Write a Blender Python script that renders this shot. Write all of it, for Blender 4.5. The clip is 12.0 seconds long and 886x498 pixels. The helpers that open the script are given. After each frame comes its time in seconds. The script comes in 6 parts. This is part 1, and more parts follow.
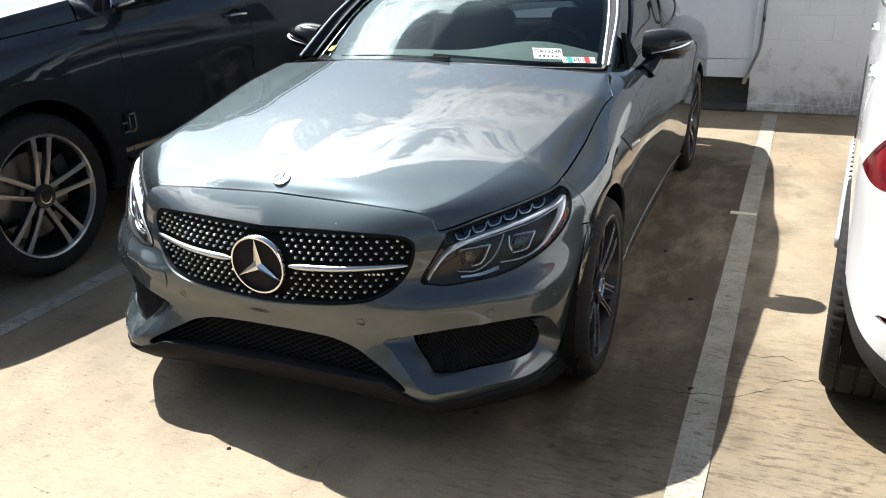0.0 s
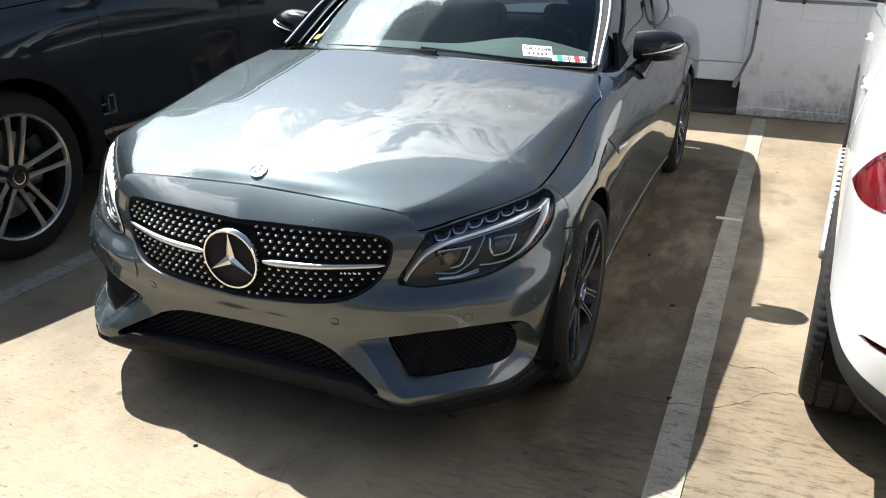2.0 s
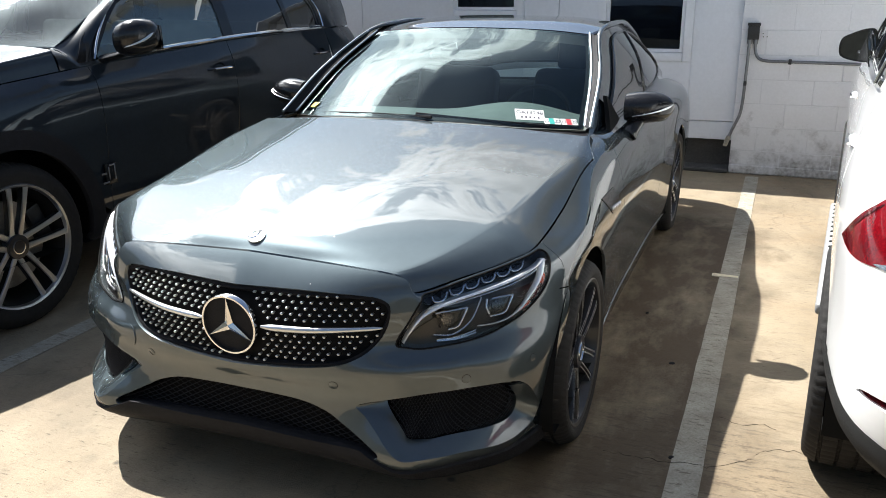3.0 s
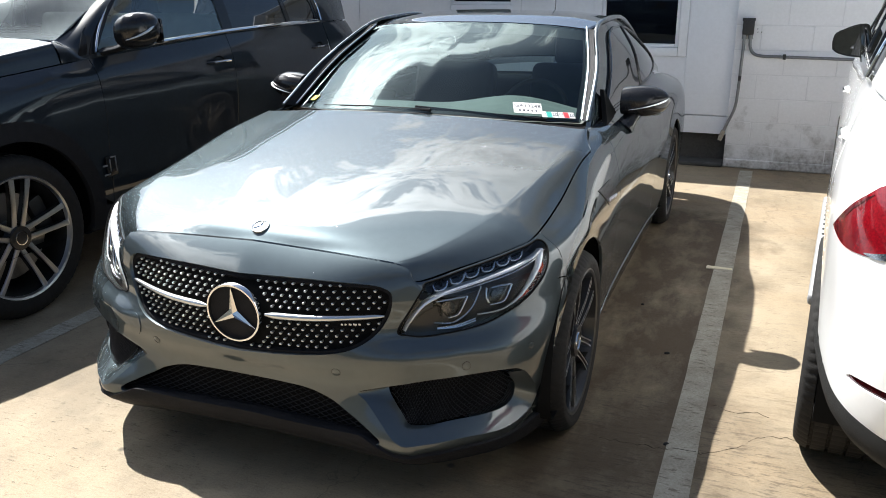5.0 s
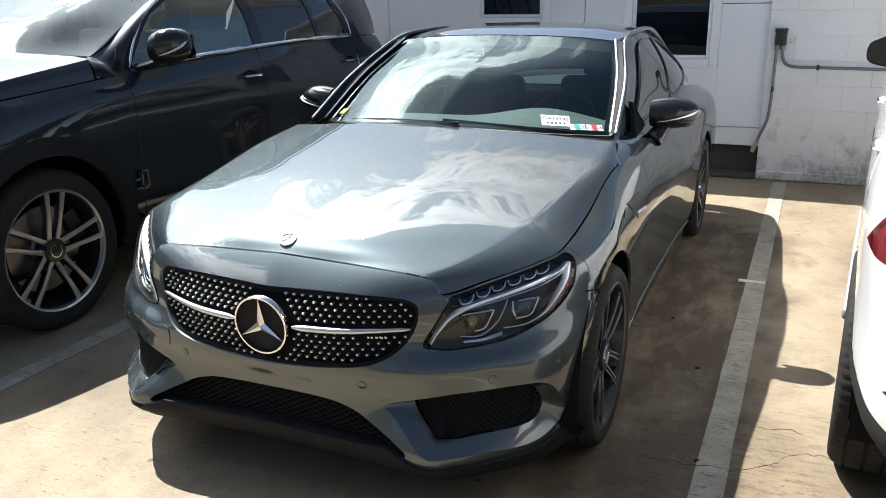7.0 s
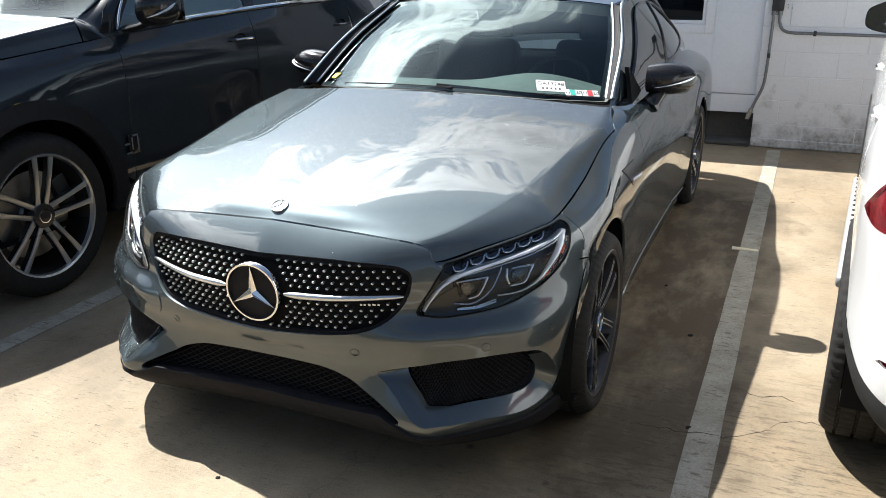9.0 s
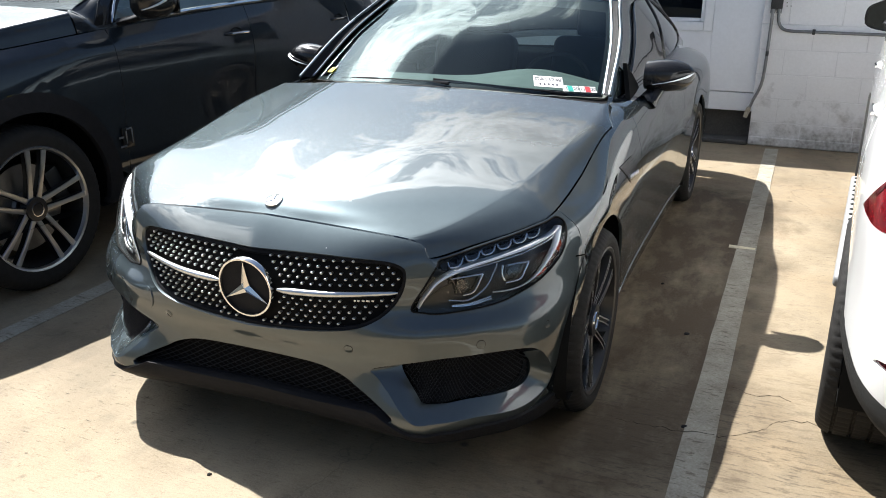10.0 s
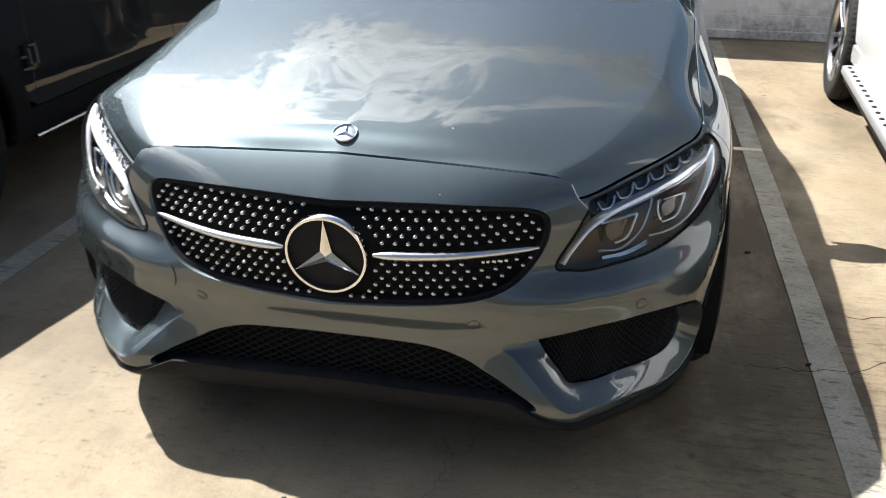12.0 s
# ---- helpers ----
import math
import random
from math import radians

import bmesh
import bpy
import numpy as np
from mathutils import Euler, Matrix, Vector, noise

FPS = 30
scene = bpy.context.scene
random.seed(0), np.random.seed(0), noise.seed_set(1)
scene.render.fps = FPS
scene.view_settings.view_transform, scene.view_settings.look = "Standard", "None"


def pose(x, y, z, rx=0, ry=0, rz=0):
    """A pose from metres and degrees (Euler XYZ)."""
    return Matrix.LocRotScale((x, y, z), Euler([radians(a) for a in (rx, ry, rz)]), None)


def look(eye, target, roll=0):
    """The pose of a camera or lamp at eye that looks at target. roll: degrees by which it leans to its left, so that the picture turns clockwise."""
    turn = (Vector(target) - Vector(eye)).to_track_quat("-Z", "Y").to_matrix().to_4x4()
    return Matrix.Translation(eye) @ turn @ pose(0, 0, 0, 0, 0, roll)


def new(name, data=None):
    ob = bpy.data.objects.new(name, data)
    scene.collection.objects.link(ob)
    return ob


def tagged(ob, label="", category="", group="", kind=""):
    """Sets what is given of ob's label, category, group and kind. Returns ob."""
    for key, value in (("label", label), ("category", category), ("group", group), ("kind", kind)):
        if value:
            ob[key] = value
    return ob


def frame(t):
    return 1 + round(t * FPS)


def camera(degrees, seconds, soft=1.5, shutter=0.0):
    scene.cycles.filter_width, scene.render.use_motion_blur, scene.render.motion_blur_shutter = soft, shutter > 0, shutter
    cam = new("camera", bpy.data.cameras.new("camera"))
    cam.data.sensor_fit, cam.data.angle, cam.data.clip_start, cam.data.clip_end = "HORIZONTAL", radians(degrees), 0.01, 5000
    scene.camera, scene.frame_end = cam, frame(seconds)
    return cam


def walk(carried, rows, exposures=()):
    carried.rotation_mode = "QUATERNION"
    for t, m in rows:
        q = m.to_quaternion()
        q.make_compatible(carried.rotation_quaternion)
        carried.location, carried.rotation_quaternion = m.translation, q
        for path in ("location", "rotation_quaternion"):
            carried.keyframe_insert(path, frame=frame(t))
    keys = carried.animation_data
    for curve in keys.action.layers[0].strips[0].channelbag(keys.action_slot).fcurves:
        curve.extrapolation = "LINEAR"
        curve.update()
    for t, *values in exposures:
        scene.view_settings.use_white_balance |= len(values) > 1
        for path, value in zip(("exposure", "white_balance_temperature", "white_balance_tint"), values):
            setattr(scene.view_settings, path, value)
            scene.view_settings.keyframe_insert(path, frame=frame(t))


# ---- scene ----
cam = camera(56.5, 12.0, 0.85, 0.5)
PATH = [
    (0, (1.448, -1.935, 1.558), (0.718, -0.221, 0.83), -1.9),
    (0.5, (1.443, -1.916, 1.553), (0.732, -0.208, 0.795), -1.6),
    (1, (1.442, -1.9, 1.558), (0.731, -0.195, 0.792), -0.9),
    (1.5, (1.444, -1.865, 1.56), (0.745, -0.153, 0.798), -0.2),
    (2, (1.439, -1.863, 1.565), (0.745, -0.144, 0.814), 0.5),
    (2.5, (1.443, -1.864, 1.567), (0.745, -0.11, 0.909), 0.2),
    (3, (1.452, -1.879, 1.572), (0.742, -0.112, 0.962), -0.5),
    (5, (1.455, -1.934, 1.573), (0.758, -0.166, 0.951), -0.3),
    (5.5, (1.449, -1.942, 1.572), (0.752, -0.176, 0.942), -0.1),
    (6, (1.458, -1.938, 1.57), (0.768, -0.171, 0.934), -0.6),
    (6.5, (1.458, -1.931, 1.57), (0.739, -0.185, 0.91), -0.4),
    (7, (1.464, -1.925, 1.574), (0.696, -0.176, 0.981), -0.9),
    (7.5, (1.452, -1.908, 1.571), (0.702, -0.181, 0.898), -0.7),
    (9.5, (1.451, -1.902, 1.564), (0.711, -0.168, 0.894), -0.5),
    (10, (1.448, -1.882, 1.557), (0.714, -0.15, 0.88), -0.1),
    (10.5, (1.439, -1.871, 1.545), (0.727, -0.14, 0.841), 0.2),
    (11, (1.246, -1.811, 1.493), (0.51, -0.101, 0.762), -0.1),
    (11.5, (0.877, -1.739, 1.477), (0.306, -0.015, 0.639), -0.3),
    (12, (0.594, -1.542, 1.428), (0.222, 0.213, 0.544), 0.0),
]
walk(cam, [(t, look(eye, target, roll)) for t, eye, target, roll in PATH])

# ---- light ----
TO_SUN = Vector((-0.63, 0.31, 1.0)).normalized()
scene.view_settings.exposure = 1.18
world = bpy.data.worlds.new("sky")
scene.world = world
world.use_nodes = True


def sky_nodes(nt):
    nt.nodes.clear()
    n = nt.nodes.new
    out, bg = n("ShaderNodeOutputWorld"), n("ShaderNodeBackground")
    sky = n("ShaderNodeTexSky")
    sky.sky_type, sky.sun_disc = "NISHITA", False
    sky.sun_elevation = math.asin(TO_SUN.z)
    sky.air_density, sky.dust_density = 1.0, 0.35
    dim = n("ShaderNodeVectorMath")
    dim.operation, dim.inputs["Scale"].default_value = "SCALE", 2.2
    nt.links.new(sky.outputs[0], dim.inputs[0])
    sky.sun_rotation = math.atan2(TO_SUN.x, TO_SUN.y)
    co, flat, up = n("ShaderNodeTexCoord"), n("ShaderNodeVectorMath"), n("ShaderNodeSeparateXYZ")
    lift = n("ShaderNodeMath")
    lift.operation, lift.inputs[1].default_value = "MAXIMUM", 0.03
    lift2 = n("ShaderNodeMath")
    lift2.operation, lift2.inputs[1].default_value = "ADD", 0.2
    flat.operation = "DIVIDE"
    nt.links.new(co.outputs["Generated"], up.inputs[0])
    nt.links.new(up.outputs["Z"], lift.inputs[0])
    nt.links.new(lift.outputs[0], lift2.inputs[0])
    nt.links.new(co.outputs["Generated"], flat.inputs[0])
    nt.links.new(lift2.outputs[0], flat.inputs[1])
    # ragged clouds: a coarse field eaten into by a fine one
    warp, bent, noi, fine, field = (n("ShaderNode" + k) for k in ("TexNoise", "VectorMath", "TexNoise", "TexNoise", "Math"))
    warp.inputs["Scale"].default_value, warp.inputs["Detail"].default_value = 2.2, 4
    bent.operation, bent.inputs[1].default_value = "MULTIPLY_ADD", (0.18, 0.18, 0.18)
    noi.inputs["Scale"].default_value, noi.inputs["Detail"].default_value = 2.6, 12
    noi.inputs["Roughness"].default_value = 0.62
    fine.inputs["Scale"].default_value, fine.inputs["Detail"].default_value, fine.inputs["Roughness"].default_value = 11.0, 12, 0.72
    field.operation, field.inputs[1].default_value = "MULTIPLY_ADD", 0.62
    nt.links.new(flat.outputs[0], warp.inputs["Vector"])
    nt.links.new(warp.outputs["Color"], bent.inputs[0])
    nt.links.new(flat.outputs[0], bent.inputs[2])
    nt.links.new(bent.outputs[0], noi.inputs["Vector"])
    nt.links.new(bent.outputs[0], fine.inputs["Vector"])
    nt.links.new(fine.outputs["Fac"], field.inputs[0])
    nt.links.new(noi.outputs["Fac"], field.inputs[2])
    ramp = n("ShaderNodeValToRGB")
    ramp.color_ramp.elements[0].position, ramp.color_ramp.elements[1].position = 0.800, 0.862
    # a belt of clouds, fewer overhead and few low down
    bias, low, total, total2 = n("ShaderNodeMapRange"), n("ShaderNodeMapRange"), n("ShaderNodeMath"), n("ShaderNodeMath")
    for key, value in (("From Min", 0.34), ("From Max", 0.54), ("To Min", -0.16), ("To Max", 0.045)):
        low.inputs[key].default_value = value
    for key, value in (("From Min", 0.67), ("From Max", 0.80), ("To Min", 0.0), ("To Max", -0.34)):
        bias.inputs[key].default_value = value
    total.operation = total2.operation = "ADD"
    nt.links.new(up.outputs["Z"], low.inputs[0])
    nt.links.new(up.outputs["Z"], bias.inputs[0])
    nt.links.new(field.outputs[0], total.inputs[0])
    nt.links.new(bias.outputs[0], total2.inputs[0])
    nt.links.new(low.outputs[0], total2.inputs[1])
    nt.links.new(total2.outputs[0], total.inputs[1])
    # clouds shine brighter towards the sun
    near, power, gain = n("ShaderNodeVectorMath"), n("ShaderNodeMath"), n("ShaderNodeMath")
    near.operation, near.inputs[1].default_value = "DOT_PRODUCT", TO_SUN
    clamp = n("ShaderNodeMath")
    clamp.operation, clamp.inputs[1].default_value = "MAXIMUM", 0.0
    power.operation, power.inputs[1].default_value = "POWER", 9.0
    gain.operation, gain.inputs[1].default_value, gain.inputs[2].default_value = "MULTIPLY_ADD", 300.0, 5.0
    nt.links.new(co.outputs["Generated"], near.inputs[0])
    nt.links.new(near.outputs["Value"], clamp.inputs[0])
    nt.links.new(clamp.outputs[0], power.inputs[0])
    nt.links.new(power.outputs[0], gain.inputs[0])
    nt.links.new(total.outputs[0], ramp.inputs[0])
    # their thick middles are greyer than their edges
    shade, lit = n("ShaderNodeMapRange"), n("ShaderNodeMath")
    for key, value in (("From Min", 0.40), ("From Max", 0.60), ("To Min", 1.15), ("To Max", 0.55)):
        shade.inputs[key].default_value = value
    lit.operation = "MULTIPLY"
    nt.links.new(fine.outputs["Fac"], shade.inputs[0])
    nt.links.new(shade.outputs[0], lit.inputs[0])
    nt.links.new(gain.outputs[0], lit.inputs[1])
    cloud = n("ShaderNodeVectorMath")
    cloud.operation, cloud.inputs[0].default_value = "SCALE", (0.965, 0.985, 1.0)
    nt.links.new(lit.outputs[0], cloud.inputs["Scale"])
    mix = n("ShaderNodeMix")
    mix.data_type = "RGBA"
    nt.links.new(ramp.outputs["Color"], mix.inputs["Factor"])
    nt.links.new(dim.outputs[0], mix.inputs["A"])
    nt.links.new(cloud.outputs[0], mix.inputs["B"])
    # bright haze round the sun, thinning overhead
    glow, thin, haze, tint, both = (n("ShaderNode" + k) for k in ("Math", "MapRange", "Math", "VectorMath", "VectorMath"))
    glow.operation, glow.inputs[1].default_value = "POWER", 7.0
    for key, value in (("From Min", 0.55), ("From Max", 0.78), ("To Min", 115.0), ("To Max", 5.0)):
        thin.inputs[key].default_value = value
    haze.operation, tint.operation, both.operation = "MULTIPLY", "SCALE", "ADD"
    tint.inputs[0].default_value = (0.99, 1.0, 0.985)
    nt.links.new(clamp.outputs[0], glow.inputs[0])
    nt.links.new(up.outputs["Z"], thin.inputs[0])
    nt.links.new(glow.outputs[0], haze.inputs[0])
    nt.links.new(thin.outputs[0], haze.inputs[1])
    nt.links.new(haze.outputs[0], tint.inputs["Scale"])
    nt.links.new(mix.outputs["Result"], both.inputs[0])
    nt.links.new(tint.outputs[0], both.inputs[1])
    nt.links.new(both.outputs[0], bg.inputs[0])
    bg.inputs[1].default_value = 0.024
    nt.links.new(bg.outputs[0], out.inputs[0])


sky_nodes(world.node_tree)
sun = new("sun", bpy.data.lights.new("sun", "SUN"))
sun.data.energy, sun.data.angle, sun.data.color = 5.3, radians(0.53), (1.0, 0.985, 0.95)
sun.matrix_world = look(TO_SUN * 30, (0, 0, 0))

# ---- materials ----
def material(name, colour, rough=0.5, metal=0.0, coat=0.0, spec=0.5, vary=0.0, scale=8.0, bump=0.0, bump_scale=200.0,
             rough_vary=0.0, coat_ior=1.6, placed=False, trans=0.0, ior=1.45, second=None, emit=0.0):
    """A principled surface with mottling at two scales and a fine relief."""
    m = bpy.data.materials.new(name)
    m.use_nodes = True
    nt = m.node_tree
    b = nt.nodes["Principled BSDF"]
    b.inputs["Base Color"].default_value = (*colour, 1)
    b.inputs["Roughness"].default_value = rough
    b.inputs["Metallic"].default_value = metal
    b.inputs["Coat Weight"].default_value = coat
    b.inputs["Coat Roughness"].default_value = 0.015
    b.inputs["Coat IOR"].default_value = coat_ior
    b.inputs["Specular IOR Level"].default_value = spec
    b.inputs["Transmission Weight"].default_value = trans
    b.inputs["IOR"].default_value = ior
    if emit:
        b.inputs["Emission Color"].default_value = (*colour, 1)
        b.inputs["Emission Strength"].default_value = emit
    co = nt.nodes.new("ShaderNodeNewGeometry" if placed else "ShaderNodeTexCoord")
    where = "Position" if placed else "Object"
    if vary or second:
        big, fine, add = (nt.nodes.new(k) for k in ("ShaderNodeTexNoise", "ShaderNodeTexNoise", "ShaderNodeMath"))
        big.inputs["Scale"].default_value, big.inputs["Detail"].default_value = scale, 5
        fine.inputs["Scale"].default_value, fine.inputs["Detail"].default_value = scale * 14, 4
        add.operation = "ADD"
        for t in (big, fine):
            nt.links.new(co.outputs[where], t.inputs["Vector"])
        nt.links.new(big.outputs["Fac"], add.inputs[0])
        nt.links.new(fine.outputs["Fac"], add.inputs[1])
        ramp = nt.nodes.new("ShaderNodeMapRange")
        ramp.inputs["From Min"].default_value, ramp.inputs["From Max"].default_value = 0.65, 1.35
        nt.links.new(add.outputs[0], ramp.inputs["Value"])
        mix = nt.nodes.new("ShaderNodeMix")
        mix.data_type = "RGBA"
        lo = second or tuple(c * (1 - vary) for c in colour)
        hi = colour if second else tuple(min(1, c * (1 + vary)) for c in colour)
        mix.inputs["A"].default_value, mix.inputs["B"].default_value = (*lo, 1), (*hi, 1)
        nt.links.new(ramp.outputs[0], mix.inputs["Factor"])
        nt.links.new(mix.outputs["Result"], b.inputs["Base Color"])
        if rough_vary:
            rr = nt.nodes.new("ShaderNodeMapRange")
            rr.inputs["From Min"].default_value, rr.inputs["From Max"].default_value = 0.65, 1.35
            rr.inputs["To Min"].default_value, rr.inputs["To Max"].default_value = rough - rough_vary, rough + rough_vary
            nt.links.new(add.outputs[0], rr.inputs["Value"])
            nt.links.new(rr.outputs[0], b.inputs["Roughness"])
    if bump:
        noi, bmp = nt.nodes.new("ShaderNodeTexNoise"), nt.nodes.new("ShaderNodeBump")
        noi.inputs["Scale"].default_value, noi.inputs["Detail"].default_value = bump_scale, 4
        bmp.inputs["Strength"].default_value, bmp.inputs["Distance"].default_value = bump, 0.004
        nt.links.new(co.outputs[where], noi.inputs["Vector"])
        nt.links.new(noi.outputs["Fac"], bmp.inputs["Height"])
        nt.links.new(bmp.outputs[0], b.inputs["Normal"])
    return m


def glass(name, tint, rough=0.0, mixed=0.35, face=(1, 1, 1)):
    """Thin tinted pane: a mirror-like face over a clear tint."""
    m = bpy.data.materials.new(name)
    m.use_nodes = True
    nt = m.node_tree
    nt.nodes.clear()
    out, mix, tr, gl, fr = (nt.nodes.new(k) for k in ("ShaderNodeOutputMaterial", "ShaderNodeMixShader", "ShaderNodeBsdfTransparent",
                                                      "ShaderNodeBsdfGlossy", "ShaderNodeFresnel"))
    tr.inputs["Color"].default_value = (*tint, 1)
    gl.inputs["Roughness"].default_value, gl.inputs["Color"].default_value = rough, (*face, 1)
    fr.inputs["IOR"].default_value = 1.0 + mixed * 1.7
    nt.links.new(fr.outputs[0], mix.inputs[0])
    nt.links.new(tr.outputs[0], mix.inputs[1])
    nt.links.new(gl.outputs[0], mix.inputs[2])
    nt.links.new(mix.outputs[0], out.inputs[0])
    return m


GREY_PAINT = material("grey_metallic_paint", (0.070, 0.087, 0.095), 0.50, 0.9, coat=1.0, coat_ior=1.66, vary=0.05, scale=3)


def chipped(m, scale=8.0, size=0.02, share=0.32, chip=(0.42, 0.42, 0.41)):
    """Scatters small pale stone chips and dust specks over a paint."""
    nt = m.node_tree
    n, link = nt.nodes.new, nt.links.new
    b = nt.nodes["Principled BSDF"]
    old = b.inputs["Base Color"].links[0].from_socket
    co, vo, sep, near, some, both, mix = (n("ShaderNode" + k) for k in ("TexCoord", "TexVoronoi", "SeparateColor", "Math", "Math", "Math", "Mix"))
    vo.inputs["Scale"].default_value = scale
    near.operation, near.inputs[1].default_value = "LESS_THAN", size
    some.operation, some.inputs[1].default_value = "LESS_THAN", share
    both.operation, mix.data_type = "MULTIPLY", "RGBA"
    link(co.outputs["Object"], vo.inputs["Vector"])
    link(vo.outputs["Distance"], near.inputs[0])
    link(vo.outputs["Color"], sep.inputs[0])
    link(sep.outputs[0], some.inputs[0])
    link(near.outputs[0], both.inputs[0])
    link(some.outputs[0], both.inputs[1])
    link(both.outputs[0], mix.inputs["Factor"])
    link(old, mix.inputs["A"])
    mix.inputs["B"].default_value = (*chip, 1)
    link(mix.outputs["Result"], b.inputs["Base Color"])


chipped(GREY_PAINT, 9.0, 0.022, 0.4)
# flakes under a clear coat do not brighten at grazing angles
GREY_PAINT.node_tree.nodes["Principled BSDF"].inputs["Specular Tint"].default_value = (0.08, 0.08, 0.08, 1)
BLACK_PAINT = material("black_metallic_paint", (0.010, 0.015, 0.021), 0.45, 0.0, coat=1.0, spec=0.1, coat_ior=1.5, vary=0.2, scale=3)
WHITE_PAINT = material("white_car_paint", (0.80, 0.80, 0.79), 0.35, 0.0, coat=1.0, vary=0.02, scale=3)
ROOF_BLACK = material("gloss_black_roof", (0.010, 0.010, 0.011), 0.12, 0.0, coat=1.0)
GLOSS_BLACK = material("gloss_black_plastic", (0.012, 0.012, 0.013), 0.16, vary=0.2, scale=20)
MATT_BLACK = material("grained_black_plastic", (0.015, 0.015, 0.017), 0.6, spec=0.12, vary=0.25, scale=30, bump=0.25, bump_scale=900)
GREY_PLASTIC = material("weathered_grey_plastic", (0.015, 0.015, 0.0145), 0.7, spec=0.22, vary=0.2, scale=12, bump=0.3, bump_scale=700)
# black standing in for unlit depth; also colours black seals and sails
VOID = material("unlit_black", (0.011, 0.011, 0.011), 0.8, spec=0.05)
RUBBER = material("tyre_rubber", (0.019, 0.018, 0.017), 0.8, spec=0.3, vary=0.3, scale=30, bump=0.3, bump_scale=300)
CHROME = material("bright_chrome", (0.78, 0.79, 0.80), 0.07, 1.0, rough_vary=0.03, vary=0.02, scale=20)
BOARD = material("pale_board_plastic", (0.24, 0.243, 0.246), 0.45, vary=0.08, scale=12, bump=0.2, bump_scale=300)
MIRROR = material("dark_mirror_glass", (0.11, 0.115, 0.125), 0.02, 1.0)
SATIN = material("satin_aluminium", (0.62, 0.64, 0.66), 0.28, 1.0, vary=0.05, scale=20)
RIM_DARK = material("dark_grey_rim", (0.014, 0.014, 0.015), 0.35, 0.0, coat=0.25, vary=0.2, scale=12)
RIM_FACE = material("machined_rim_face", (0.66, 0.67, 0.69), 0.28, 1.0, vary=0.08, scale=15)
STEEL = material("worn_brake_steel", (0.35, 0.34, 0.33), 0.35, 1.0, vary=0.2, scale=20)
LENS = glass("clear_lamp_cover", (0.95, 0.955, 0.96), 0.0, 0.22)
WINDSHIELD = glass("tinted_windscreen", (0.42, 0.57, 0.57), 0.0, 0.26, (0.84, 1.0, 1.0))
CLEAR_SCREEN = glass("clear_windscreen", (0.62, 0.72, 0.70), 0.0, 0.42, (0.9, 1.0, 1.0))
SIDE_GLASS = glass("dark_side_glass", (0.16, 0.18, 0.18), 0.0, 0.42)
FRONT_GLASS = glass("clear_side_glass", (0.90, 0.94, 0.90), 0.0, 0.80, (0.92, 1.0, 0.95))
PRIVACY = glass("privacy_glass", (0.05, 0.055, 0.06), 0.0, 0.42)
RED_LENS = material("red_lamp_lens", (0.22, 0.003, 0.008), 0.12, coat=1.0, spec=0.25, coat_ior=1.4, second=(0.06, 0.001, 0.003), scale=11, bump=0.25, bump_scale=60)
RED_DEEP = material("deep_red_reflector", (0.045, 0.001, 0.003), 0.14, coat=1.0, spec=0.25, coat_ior=1.4, vary=0.4, scale=40)
AMBER = material("amber_reflector", (0.40, 0.035, 0.012), 0.15, coat=0.6)
LIGHT_GUIDE = material("frosted_light_guide", (0.90, 0.92, 0.94), 0.26, 0.55, coat=0.6, vary=0.05)
LAMP_CHROME = material("lamp_reflector", (0.80, 0.82, 0.84), 0.16, 1.0)
LAMP_DARK = material("lamp_bezel", (0.03, 0.033, 0.037), 0.28, vary=0.2, scale=30)
LAMP_GREY = material("lamp_housing_grey", (0.045, 0.047, 0.05), 0.3, 0.2, vary=0.15, scale=30)
PALE_LEATHER = material("pale_grey_leather", (0.62, 0.64, 0.58), 0.5, vary=0.15, scale=15, bump=0.3, bump_scale=250)
CRACK_DIRT = material("dirt_in_cracks", (0.035, 0.028, 0.020), 0.9, spec=0.1, vary=0.4, scale=40)
SUN_FLECK_CREAM = material("cream_sun_fleck", (0.72, 0.66, 0.48), 0.7, vary=0.2, scale=40, bump=0.3, bump_scale=200)
LEATHER = material("black_leather", (0.02, 0.02, 0.021), 0.5, vary=0.3, scale=15, bump=0.4, bump_scale=250)
DASH = material("grey_dashboard_vinyl", (0.13, 0.15, 0.14), 0.6, vary=0.2, scale=20, bump=0.3, bump_scale=600)
PAPER = material("white_paper", (0.82, 0.82, 0.80), 0.6, vary=0.03)
YELLOW = material("yellow_paper", (0.75, 0.55, 0.05), 0.6, vary=0.05)
INK = material("dark_print", (0.02, 0.02, 0.04), 0.6)
TEAL = material("teal_sticker", (0.05, 0.42, 0.36), 0.5, vary=0.05)
RED_STICKER = material("red_sticker", (0.55, 0.06, 0.07), 0.5, vary=0.05)
CONDUIT = material("galvanised_conduit", (0.20, 0.205, 0.21), 0.42, 0.6, vary=0.2, scale=25)
DARK_BOX = material("dark_grey_box", (0.025, 0.025, 0.026), 0.5, vary=0.2, scale=20)
PANEL_PAINT = material("white_painted_steel", (0.76, 0.78, 0.815), 0.5, vary=0.04, scale=3, bump=0.05, bump_scale=30)
MORTAR = material("painted_mortar", (0.70, 0.70, 0.71), 0.85, vary=0.08, scale=8)
ADDED_BACK_WALL = material("added_dull_wall", (0.10, 0.105, 0.09), 0.9, vary=0.4, scale=0.8, bump=0.3, bump_scale=20)
ADDED_SIDE_WALL = material("added_grey_wall", (0.30, 0.33, 0.38), 0.85, vary=0.25, scale=0.6, bump=0.3, bump_scale=20)
